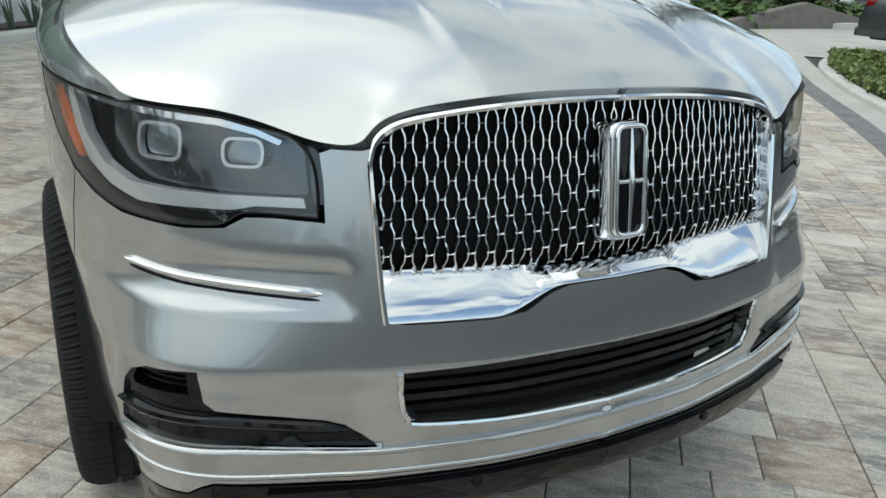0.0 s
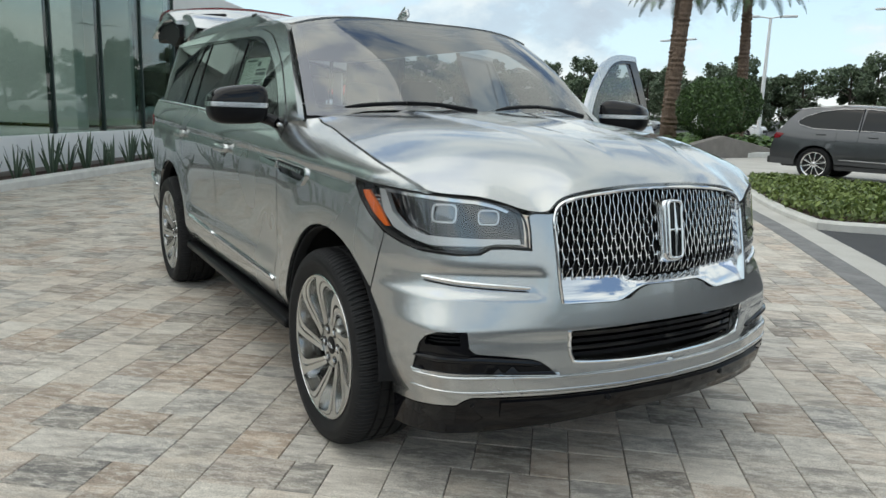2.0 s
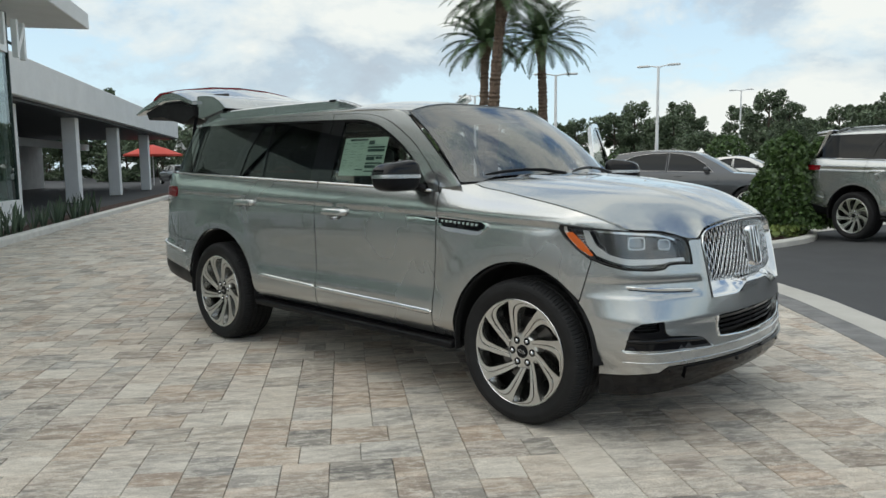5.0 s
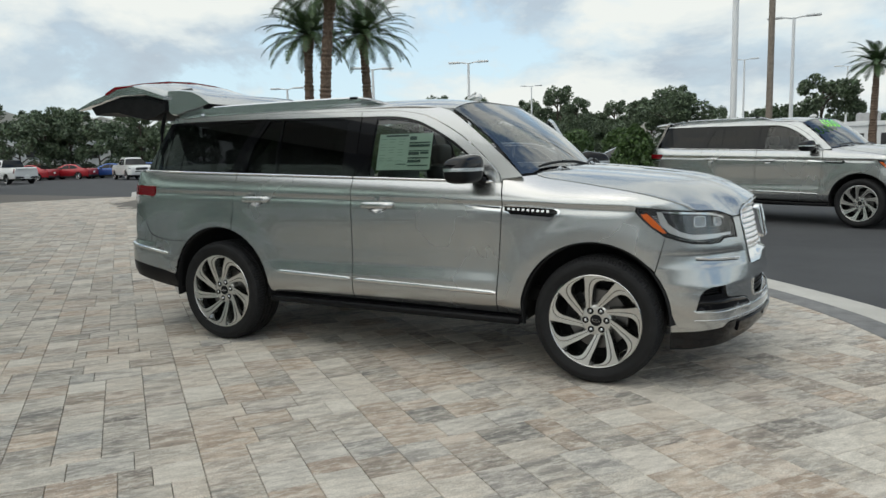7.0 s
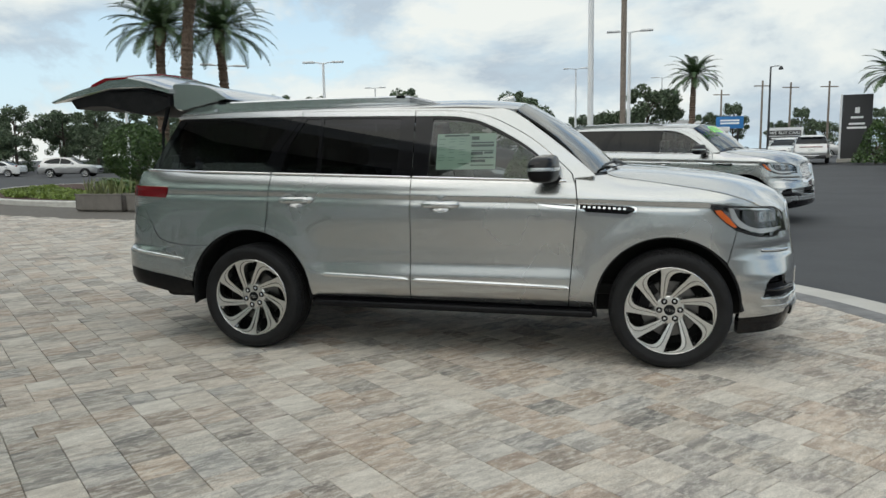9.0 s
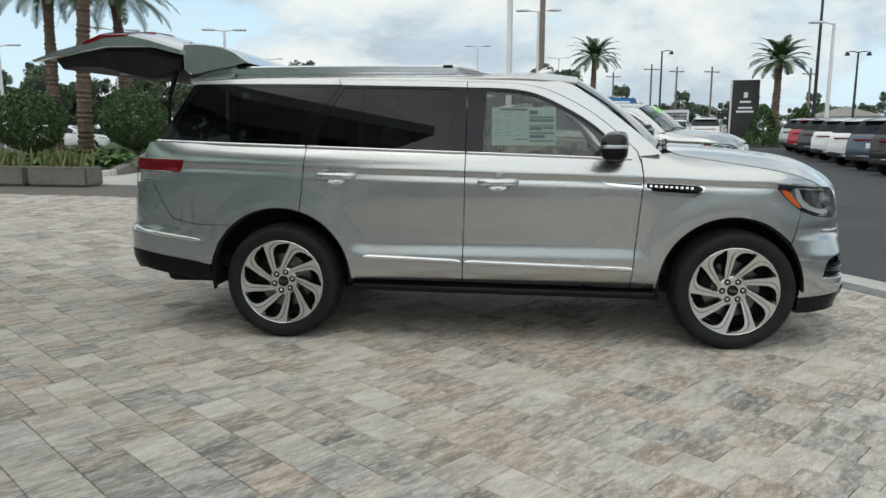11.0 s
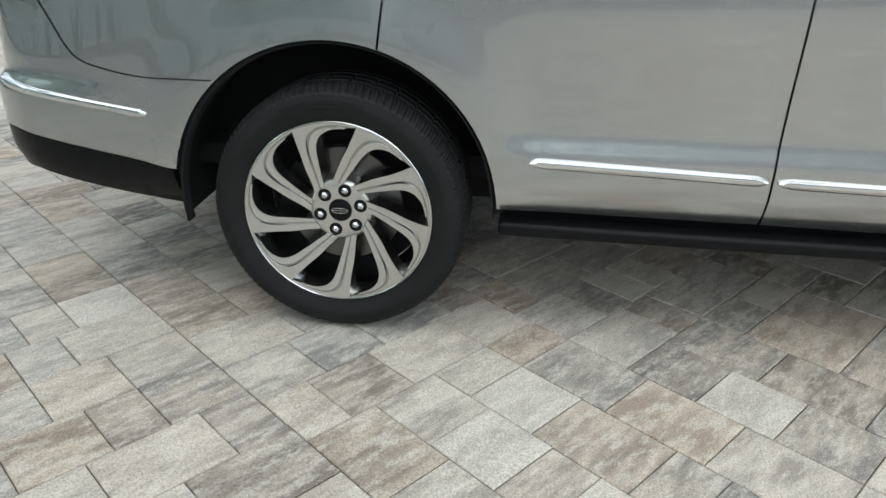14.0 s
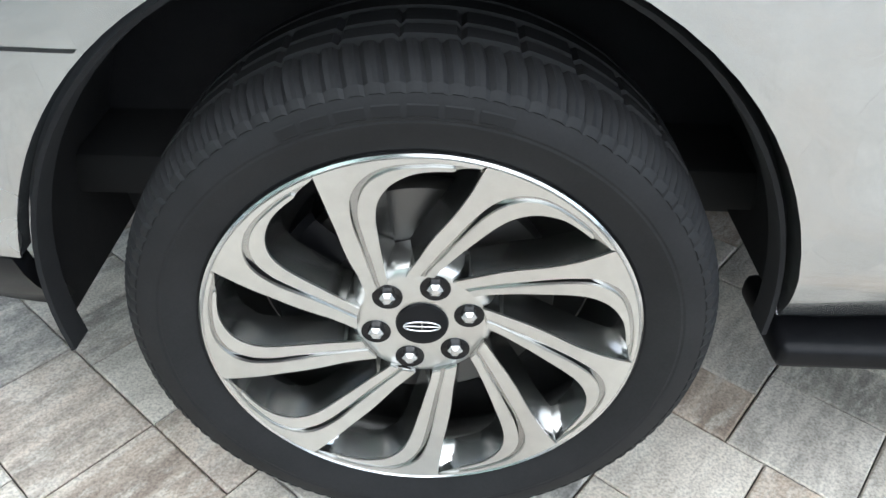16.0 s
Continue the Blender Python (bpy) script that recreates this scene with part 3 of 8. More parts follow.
    bmesh.ops.recalc_face_normals(bm, faces=bm.faces)
    hub = part("hub", bm, RIM_FACE, w, "machined hub flange", 40)
    bm = lathe_bm([(0.0, 0.0375), (0.030, 0.0382), (0.0365, 0.0400), (0.0385, 0.046)], 48)
    cap = part("centre_cap", bm, BLACK_TRIM, w, "black centre cap with a small bright bar", 40)
    bm = bmesh.new()
    ringpts = [pol2 for pol2 in [(0.026 * math.cos(a) * (1.0), 0.0085 * math.sin(a)) for a in np.linspace(0, math.tau, 25)]]
    tube_bm([(x, 0.0366, z) for x, z in ringpts], 0.0012, 6, bm, caps=False, up=(0, 1, 0))
    tube_bm([(-0.026, 0.0366, 0), (0.026, 0.0366, 0)], 0.001, 6, bm, up=(0, 1, 0))
    tube_bm([(0, 0.0366, -0.0085), (0, 0.0366, 0.0085)], 0.001, 6, bm, up=(0, 1, 0))
    part("cap_mark", bm, SATIN, cap)
    for k in range(6):
        a = 60 * k + 15
        c = pol(0.068, a)
        bm = lathe_bm([(0.0, 0.0426), (0.0195, 0.0426), (0.0212, 0.0420), (0.0222, 0.048)], 24, at=tuple(c))
        part("nut_well", bm, BLACK_GLOSS, hub)
        bm = lathe_bm([(0.0, 0.0330), (0.006, 0.0335), (0.0095, 0.0365), (0.0115, 0.0385), (0.0115, 0.050)], 6, at=tuple(c))
        bmesh.ops.recalc_face_normals(bm, faces=bm.faces)
        part("wheel_nut", bm, SATIN, hub, "bright wheel nut", 20)
    # behind the spokes: brake disc, caliper
    bm = lathe_bm([(0.09, 0.10), (0.19, 0.10), (0.192, 0.104), (0.192, 0.128), (0.19, 0.132), (0.09, 0.132)], 64)
    part("brake_disc", bm, DISC, w, "", 30)
    bm = lathe_bm([(0.03, 0.05), (0.085, 0.07), (0.09, 0.14), (0.14, 0.16), (0.262, 0.17)], 48)
    part("brake_shield", bm, DARK_VOID, w, "", 30)
    bm = lathe_bm([(0.135, 0.085), (0.205, 0.085), (0.215, 0.095), (0.215, 0.145), (0.135, 0.145), (0.135, 0.085)], 14, angle=radians(58), start=radians(135))
    bmesh.ops.bevel(bm, geom=[e for e in bm.edges if e.is_boundary], offset=0.004, segments=1, affect="EDGES")
    part("brake_caliper", bm, BLACK_TRIM, w, "", 40)
    return w


TYRE = varied("tyre_rubber", (0.010, 0.010, 0.0107), (0.019, 0.019, 0.0198), 0.64, 9, bump=0.25, dist=0.0006, fine=260, Specular_IOR_Level=0.2)
TYRE_MARK = Mat("tyre_raised_rubber", (0.008, 0.008, 0.0085), 0.65, 0.0, Specular_IOR_Level=0.25).m
RIM_BRIGHT = Mat("bright_alloy", (0.66, 0.66, 0.655), 0.16, 1.0).m
RIM_GREY = Mat("grey_painted_alloy", (0.40, 0.40, 0.39), 0.24, 1.0, Coat_Weight=0.5).m
RIM_FACE = varied("machined_alloy_face", (0.60, 0.595, 0.575), (0.68, 0.675, 0.65), 0.30, 40, 0.95, 0.03, 0.0003, 900, Coat_Weight=0.4)
RED_DARK = Mat("dark_red_lamp_line", (0.10, 0.002, 0.005), 0.1).m
LAMP_GREY = Mat("grey_lamp_bezel", (0.10, 0.104, 0.11), 0.16, 0.85).m
DISC = Mat("brake_disc_iron", (0.16, 0.155, 0.15), 0.4, 0.9).m


def lamp_outline():
    """The right headlamp in (plan, height)."""
    top = [(sx(0.247), 1.122), (sx(0.40), 1.108), (sx(0.55), 1.098), (sx(0.635), 1.094), (sy(-0.76), 1.086), (sy(-0.70), 1.072), (sy(-0.645), 1.060), (sy(-0.612), 1.030), (sy(-0.598), 0.985), (sy(-0.594), 0.925)]
    low = [(sy(-0.665), 0.928), (sy(-0.715), 0.926), (sy(-0.745), 0.905), (sy(-0.80), 0.899), (sx(0.58), 0.906), (sx(0.50), 0.924), (sx(0.42), 0.952), (sx(0.34), 1.000), (sx(0.28), 1.055), (sx(0.25), 1.095)]
    return spline(top, 3) + spline(low, 3)


def grille_outline(grow=0.0):
    """The grille opening's right half in (plan, height), from the top middle down to the bottom middle."""
    o = [(S_MAX, 1.128), (sy(-0.16), 1.125), (sy(-0.3), 1.114), (sy(-0.42), 1.096), (sy(-0.478), 1.076), (sy(-0.505), 1.045), (sy(-0.508), 1.00)]
    return spline(o, 3), [(sy(-0.497), 0.9), (sy(-0.487), 0.80), (sy(-0.479), 0.742), (sy(-0.44), 0.737), (sy(-0.28), 0.737), (sy(-0.21), 0.745), (sy(-0.165), 0.772), (sy(-0.12), 0.785), (S_MAX, 0.787)]


def build_suv(name, label, doors_open):
    car = thing(name, label=label, category="car")
    top_g, low_g = grille_outline()
    grille_hole = top_g + low_g
    lg_hole = [(S_MAX, 0.655), (sy(-0.20), 0.653), (sy(-0.452), 0.645), (sy(-0.447), 0.58), (sy(-0.435), 0.548), (sy(-0.41), 0.532), (sy(-0.2), 0.522), (S_MAX, 0.520)]
    fog_hole = [(0.606, 0.532), (0.621, 0.592), (0.644, 0.621), (0.685, 0.640), (0.783, 0.648), (0.793, 0.590), (0.813, 0.574), (0.918, 0.563), (1.004, 0.551), (1.040, 0.539), (1.072, 0.517), (1.102, 0.491), (0.963, 0.495), (0.839, 0.501), (0.683, 0.501), (0.597, 0.496)]
    HL = lamp_outline()
    hoodline = [(sx(p.x), p.z) for p in HOOD_EDGE if p.y < -0.835 and p.x < 0.60]
    fa, ra = arch(-0.02, 0.42, 0.488, 184, 0), arch(-3.130, 0.425, 0.509, 180, -4)

    for sd in (-1, 1):
        # front wing
        fr_seam = [(0.36, 0.735), (sx(0.415), 0.944)]
        wing = [(-0.64 + G, 1.30), (-0.623 + G, 1.145), (-0.683 + G, 0.40)] + [(-0.505, 0.40)] + [p for p in fa if p[1] > 0.40 and p[0] < 0.36 and not (p[0] > 0 and p[1] < 0.735)] + fr_seam
        lampside = [(sx(0.34) - 0.004, 1.000), (sx(0.28) - 0.004, 1.055), (sx(0.243) - 0.004, 1.10), (sx(0.247), 1.126), (sx(0.40), 1.112), (sx(0.55), 1.102), (sx(0.60), 1.099)]
        wing += lampside + [(a - 0.003, b - G) for a, b in hoodline] + [(-0.425, 1.325), (-0.5, 1.318), (-0.6, 1.312)]
        panel("front_wing", wing, body, PAINT, car, step=0.02, stretch=(2, 1), thick=0.03, side=sd)
        # quarter panel
        lamp_edge = [(sr(-0.76), 1.095), (sx(-4.19), 1.100), (-4.02, 1.118), (-3.93, 1.136), (-3.862, 1.158), (-3.830, 1.180), (-3.806, 1.232), (-3.799, 1.258), (-3.808, 1.268), (sx(-4.19), 1.276)]
        q = [(-2.923 - G, belt(-2.923)), (-2.950 - G, 1.10), (-2.976 - G, 0.913)] + [p for p in arch(-3.130, 0.425, 0.509, 72, 169, 26)] + [(-3.66, 0.525), (-3.75, 0.545), (-4.19, 0.615), (sr(-0.6), 0.625), (S_MIN, 0.625), (S_MIN, 0.79), (sr(-0.74), 0.79)] + lamp_edge + [(sx(-4.16), 1.29), (sx(-4.10), 1.385), (-3.9, belt(-3.9)), (-3.4, belt(-3.4))]
        panel("quarter_panel", q, body, PAINT, car, step=0.022, stretch=(2.5, 1), thick=0.03, side=sd)
        seam = spline([(-4.058, 1.094), (-3.986, 0.974), (-3.919, 0.864), (-3.829, 0.828), (-3.703, 0.807), (-3.58, 0.806), (-3.478, 0.806)], 4)
        panel("bumper_seam", [(a - 0.002, b - 0.002) for a, b in seam] + [(a + 0.002, b + 0.002) for a, b in seam[::-1]], body, SEAL, car, "thin shut line of the rear bumper", side=sd, off=0.0012, step=0.05, thick=0.0)
        # rear lamp: red upper lens, clear lower lens over bright bars
        rl = panel("tail_lamp", [(sr(-0.765), 1.188), (sx(-4.19), 1.190), (-3.95, 1.184), (-3.838, 1.178), (-3.812, 1.232), (-3.806, 1.256), (-3.812, 1.263), (sx(-4.19), 1.271), (sr(-0.765), 1.271)], body, RED_LENS, car, "red rear lamp over a clear lower lens", side=sd, off=0.007, step=0.04, thick=0.03)
        panel("lamp_back", lamp_edge[:6] + [(sx(-4.19), 1.186), (sr(-0.76), 1.186)], body, SATIN, rl, "silver reflector", side=sd, off=-0.022, step=0.05, thick=0.0)
        panel("clear_lens", [(sr(-0.765), 1.100), (sx(-4.19), 1.105), (-4.02, 1.123), (-3.93, 1.141), (-3.865, 1.162), (-3.842, 1.175), (sx(-4.19), 1.186), (sr(-0.765), 1.184)], body, LENS, rl, "clear lower lens", side=sd, off=0.004, step=0.05, thick=0.004).visible_shadow = False
        for zz, x1 in ((1.168, -3.88), (1.150, -3.93), (1.132, -3.99)):
            part("bright_bar", moulding(lambda a, b: body(a, b, 0.008), lambda a, zz=zz: zz, x1, sx(-4.2), 0.0045, 0.006, 12, 0.03, sd), CHROME, rl)
        for zz in (1.214, 1.240):
            part("lens_line", moulding(body, lambda a, zz=zz: zz, -3.825, sx(-4.2), 0.0022, 0.0095, 10, 0.03, sd), RED_DARK, rl)
        # rear doors and front doors
        rear_x = [(-2.976 + G, 0.913)] + [(x + G, z) for x, z in arch(-3.130, 0.425, 0.509, 72, 1, 14)]
        rdoor = [(-1.815 - G, belt(-1.815)), (-1.822 - G, 0.9), (-1.833 - G, 0.425), (-2.618, 0.435)] + rear_x[::-1] + [(-2.950 + G, 1.10), (-2.923 + G, belt(-2.923))]
        fdoor = [(-0.64 - G, belt(-0.64)), (-0.623 - G, 1.145), (-0.683 - G, 0.400), (-1.833 + G, 0.425), (-1.822 + G, 0.9), (-1.815 + G, belt(-1.815))]
        for kind, outline, hinge in (("rear_door", rdoor, -1.83), ("front_door", fdoor, -0.66)):
            swing = doors_open and sd > 0
            d = thing(kind)
            d.parent = car
            h = Vector((hinge, 0.95 * sd, 0))
            d.location = h
            if swing:
                d.rotation_euler[2] = radians(-66 if kind == "front_door" else -50)

            def sub(ob, d=d, h=h):
                ob.parent = d
                ob.location = -h
                return ob

            hx, hz = (-2.712, 1.157) if kind == "rear_door" else (-1.592, 1.122)
            cup = [(hx + 0.082 * math.cos(t), hz - 0.014 + 0.042 * math.sin(t)) for t in np.linspace(0, math.tau, 33)[:-1]]
            sub(panel("door_skin", outline, body, PAINT, d, step=0.02, stretch=(3, 1), thick=0.05, side=sd, holes=[cup]))
            a0, a1 = (-1.815, -2.923) if kind == "rear_door" else (-0.70, -1.815)
            # chrome waist rail
            sub(part("waist_rail", moulding(cabin, lambda a: belt(a) + 0.006, a0 - 0.004, a1 + 0.004, 0.010, 0.016, 20, 0.006, sd), CHROME, d, "chrome waist rail"))
            # bright strip low on the door
            z0, z1 = (0.603, 0.578) if kind == "rear_door" else (0.576, 0.545)
            e0, e1 = (-2.525, -1.845) if kind == "rear_door" else (-1.815, -0.675)
            sub(part("door_strip", moulding(body, lambda a, e0=e0, e1=e1, z0=z0, z1=z1: z0 + (z1 - z0) * (a - e0) / (e1 - e0) - 0.004, e0, e1, 0.0165, 0.016, 28, 0.03, sd), CHROME, d, "chrome strip"))
            # handle
            part("handle_strip", moulding(lambda a, b: body(a, b, -0.036), lambda a, hz=hz: hz - 0.010, hx - 0.105, hx + 0.105, 0.0045, 0.004, 12, 0.03, sd), SATIN, sub(part("door_handle", moulding(lambda a, b, hx=hx: body(a, b, -0.030 * (1 - min(1, abs(a - hx) / 0.137) ** 4)), lambda a, hz=hz: hz + 0.002, hx - 0.135, hx + 0.135, 0.023, 0.014, 24, 0.012, sd), PAINT, d, "body-coloured door handle with a chrome edge")), "chrome handle edge")
            sub(panel("handle_cup", cup, lambda a, b, hx=hx, hz=hz: body(a, b, 0.032 * max(0.0, 1 - ((a - hx) / 0.082) ** 2 - ((b - hz + 0.014) / 0.042) ** 2)), PAINT, d, "hollow behind the handle", step=0.012, side=sd, thick=0.0))
            # window with black frame
            if kind == "front_door":
                dlo = spline([(-0.73, belt(-0.73) + 0.013), (-0.852, 1.425), (-1.028, 1.562), (-1.281, 1.696), (-1.45, 1.744), (-1.60, 1.758), (-1.81, 1.763)], 4) + [(-1.812, belt(-1.812) + 0.013)]
                pane = spline([(-0.86, belt(-0.86) + 0.016), (-0.87, 1.415), (-1.04, 1.548), (-1.285, 1.678), (-1.45, 1.726), (-1.60, 1.740), (-1.68, 1.742)], 4) + [(-1.70, belt(-1.70) + 0.016)]
                quarter = None
            else:
                dlo = [(-1.818, belt(-1.818) + 0.013), (-1.818, 1.764), (-2.0, 1.769), (-2.55, 1.780), (-2.70, 1.783), (-2.86, 1.55), (-2.925, belt(-2.925) + 0.013)]
                pane = [(-1.93, belt(-1.93) + 0.016), (-1.925, 1.750), (-2.2, 1.760), (-2.535, 1.765), (-2.535, belt(-2.535) + 0.016)]
                quarter = [(-2.56, belt(-2.56) + 0.016), (-2.56, 1.764), (-2.675, 1.766), (-2.80, 1.57), (-2.86, belt(-2.86) + 0.016)]
            holes = [pane] + ([quarter] if quarter else [])
            sub(panel("window_frame", dlo, cabin, BLACK_GLOSS, d, "gloss black pillar cover", holes=holes, step=0.06, side=sd, off=-0.003, thick=0.03))
            for hole in holes:
                g = sub(panel("window_pane", hole, cabin, GLASS if kind == "front_door" else GLASS_DARK, d, "", step=0.07, side=sd, off=-0.009, thick=0.0))
                g.visible_shadow = kind != "front_door"
            # painted upper frame that closes with the roof
            if kind == "front_door":
                fr = dlo[:-1] + [(-1.812, 1.763), (-1.812, 1.800)] + spline([(-1.60, 1.797), (-1.43, 1.782), (-1.24, 1.735), (-1.0, 1.612), (-0.82, 1.478), (-0.668, belt(-0.668) + 0.06)], 4) + [(-0.65, belt(-0.65))]
                fr = [(-0.70, belt(-0.70))] + fr
                sub(panel("door_frame", fr, cabin, PAINT, d, "", step=0.05, side=sd, off=0.004, thick=0.03))
            else:
                fr = [(-1.818, 1.764), (-2.0, 1.769), (-2.55, 1.780), (-2.70, 1.783), (-2.715, 1.818), (-2.4, 1.815), (-1.818, 1.801)]
                sub(panel("door_frame", fr, cabin, PAINT, d, "", step=0.05, side=sd, off=0.004, thick=0.03))
            # inner trim card, seen where a door stands open
            bmc = bmesh.new()
            y0 = 0.90 * sd
            x0, x1 = max(p[0] for p in outline) - 0.06, max(-2.52, min(p[0] for p in outline) + 0.08)
            box_bm((x0 - x1, 0.05, 0.72), ((x0 + x1) / 2, y0, 0.87), 0.02, 2, bm=bmc)
            box_bm((0.55 * (x0 - x1), 0.07, 0.06), ((x0 + x1) / 2, y0 - 0.04 * sd, 0.95), 0.02, 2, bm=bmc)
            sub(part("door_card", bmc, LEATHER, d, "dark grey leather door trim"))
        # rear side window, D pillar wrap
        dl3 = [(-2.931, belt(-2.931) + 0.013), (-2.865, 1.55), (-2.705, 1.783), (-3.2, 1.789), (-3.78, 1.79), (-3.90, 1.60), (-4.03, belt(-4.03) + 0.013)]
        p3 = [(-2.99, belt(-2.99) + 0.02), (-2.93, 1.56), (-2.79, 1.768), (-3.2, 1.773), (-3.72, 1.772), (-3.84, 1.60), (-3.95, belt(-3.95) + 0.02)]
        panel("window_frame", dl3, cabin, BLACK_GLOSS, car, "gloss black surround", holes=[p3], step=0.06, side=sd, off=-0.003, thick=0.03)
        panel("rear_side_window", p3, cabin, GLASS_DARK, car, "dark privacy glass", step=0.07, side=sd, off=-0.006, thick=0)
        part("waist_rail", moulding(cabin, lambda a: belt(a) + 0.006, -2.927, -4.06, 0.010, 0.016, 20, 0.006, sd), CHROME, car, "chrome waist rail")
        # roof side rail and windscreen pillar
        frame_top = spline([(-0.505, 1.322), (-0.62, 1.425), (-0.82, 1.588), (-1.02, 1.735), (-1.12, 1.788), (-1.3, 1.825), (-1.6, 1.834)], 4) + [(-2.5, 1.836), (-3.3, 1.832), (-3.82, 1.812)]
        frame_low = [(-3.79, 1.793), (-3.2, 1.792), (-2.71, 1.787), (-2.722, 1.822), (-2.4, 1.819), (-1.815, 1.805)] + spline([(-1.60, 1.801), (-1.43, 1.786), (-1.235, 1.739), (-0.995, 1.616), (-0.815, 1.482), (-0.66, belt(-0.66) + 0.062)], 4) + [(-0.642, belt(-0.64) + 0.003), (-0.642, 1.305), (-0.55, 1.312)]
        panel("roof_side_rail", frame_top + frame_low, cabin, PAINT, car, step=0.05, side=sd, thick=0.03)
        # roof bar on feet
        y = 0.655 * sd
        def rail_bm(line, h0):
            b = bmesh.new()
            rows = []
            for x, zt, w in line:
                zb = max(roof(x, y).z - 0.012, zt - h0)
                rows.append([b.verts.new((x, y + dy * sd, z)) for dy, z in ((w, zb), (w, zt - 0.012), (w * 0.55, zt - 0.002), (-w * 0.55, zt), (-w, zt - 0.012), (-w, zb))])
            for p, r_ in zip(rows, rows[1:]):
                for m_ in range(6):
                    b.faces.new((p[m_], p[(m_ + 1) % 6], r_[(m_ + 1) % 6], r_[m_]))
            b.faces.new(rows[0]), b.faces.new(rows[-1][::-1])
            bmesh.ops.recalc_face_normals(b, faces=b.faces)
            return b

        prof = spline([(-3.83, 1.845, 0.012), (-3.74, 1.882, 0.02), (-3.60, 1.912, 0.022), (-3.42, 1.926, 0.022), (-2.7, 1.931, 0.022), (-2.0, 1.927, 0.022), (-1.86, 1.915, 0.022), (-1.72, 1.880, 0.02), (-1.62, 1.852, 0.012)], 5)
        bar = part("roof_bar", rail_bm(prof, 0.050), SATIN, car, "satin silver roof bar")
        part("bar_foot", rail_bm([p for p in prof if p[0] < -3.50], 0.2), SATIN, bar)
        part("bar_foot", rail_bm([p for p in prof if p[0] > -1.90], 0.2), SATIN, bar)
        part("bar_gap", box_bm((1.62, 0.030, 0.05), (-2.69, y, 1.868), 0.004), SATIN, bar, "satin foot of the bar")
        for fx in (-3.46, -1.96):
            part("bar_notch", box_bm((0.07, 0.050, 0.02), (fx, y, 1.915), 0.004), BLACK_TRIM, bar)
        # headlamp
        panel("lamp_housing", [p for p in HL], lambda a, b: body(a, b, 0.075), LAMP_GREY, car, "grey headlamp housing", step=0.05, side=sd, thick=0.0)
        lamp = panel("headlamp", HL, body, LENS, car, "clear headlamp with two square projectors", step=0.04, side=sd, off=0.001, thick=0.0)
        lamp.visible_shadow = False
        lsub = lambda nm, ol, mt, dp, st=0.03, th=0.02, lb="": panel(nm, ol, lambda a, b: body(a, b, dp), mt, lamp, lb, step=st, side=sd, thick=th)
        seal_in = [((a - sy(-0.75)) * 0.988 + sy(-0.75), (b - 1.0) * 0.968 + 1.0) for a, b in HL]
        panel("lamp_seal", HL, body, SEAL, car, "", holes=[seal_in], step=0.05, side=sd, off=0.002, thick=0.03)
        lsub("bezel_floor", [(sx(0.47), 0.965), (sx(0.56), 0.945), (sy(-0.80), 0.937), (sy(-0.62), 0.948), (sy(-0.63), 1.03), (sy(-0.70), 1.060), (sx(0.62), 1.078), (sx(0.48), 1.085)], LAMP_GREY, 0.055, 0.04, 0.0, "gloss black lamp bezel")
        drl = [(sx(0.365), 1.098), (sx(0.395), 1.095), (sx(0.435), 1.02), (sx(0.50), 0.975), (sx(0.58), 0.953), (sy(-0.75), 0.950), (sy(-0.622), 0.952), (sy(-0.617), 0.935), (sy(-0.70), 0.934), (sy(-0.735), 0.925), (sx(0.60), 0.921), (sx(0.52), 0.938), (sx(0.44), 0.968), (sx(0.39), 1.02)]
        lsub("light_guide", drl, LAMP_WHITE, 0.018, 0.03, 0.02, "pale light guide round the lamp")
        lsub("chrome_brow", [(sx(0.39), 1.100), (sx(0.55), 1.090), (sx(0.63), 1.085), (sy(-0.76), 1.077), (sy(-0.70), 1.063), (sy(-0.66), 1.046), (sy(-0.665), 1.038), (sy(-0.705), 1.054), (sy(-0.765), 1.066), (sx(0.62), 1.075), (sx(0.54), 1.080), (sx(0.40), 1.088)], CHROME, 0.02, 0.03, 0.02, "chrome brow")
        lsub("amber_reflector", [(sx(0.272), 1.082), (sx(0.31), 1.086), (sx(0.365), 1.035), (sx(0.425), 0.968), (sx(0.405), 0.966), (sx(0.345), 1.004), (sx(0.292), 1.055)], AMBER, 0.014, 0.03, 0.01, "amber side reflector")
        for k in range(6):
            t = k / 6
            lsub("reflector_rib", [(sx(0.335 + 0.06 * t), 1.072 - 0.085 * t), (sx(0.372 + 0.06 * t), 1.072 - 0.075 * t), (sx(0.374 + 0.06 * t), 1.066 - 0.075 * t), (sx(0.337 + 0.06 * t), 1.066 - 0.085 * t)], SATIN, 0.02, 0.04, 0.004)
        for cx, cw, ch, cz in ((0.660, 0.054, 0.033, 1.031), (0.836, 0.042, 0.026, 1.022)):
            ol = rounded([(cx - cw, cz + ch), (cx + cw, cz + ch), (cx + cw, cz - ch), (cx - cw, cz - ch)], 0.026, 5)
            il = rounded([(cx - cw * 0.86, cz + ch * 0.80), (cx + cw * 0.86, cz + ch * 0.80), (cx + cw * 0.86, cz - ch * 0.80), (cx - cw * 0.86, cz - ch * 0.80)], 0.020, 5)
            panel("projector_ring", ol, lambda a, b: body(a, b, 0.022), SATIN, lamp, "chrome projector ring", holes=[il], step=0.02, side=sd, thick=0.035)
            panel("projector_lens", il, lambda a, b, cx=cx, cz=cz: body(a, b, 0.034 + 1.2 * ((a - cx) ** 2 + (b - cz) ** 2)), PROJECTOR, lamp, "projector lens", step=0.02, side=sd, thick=0.0)
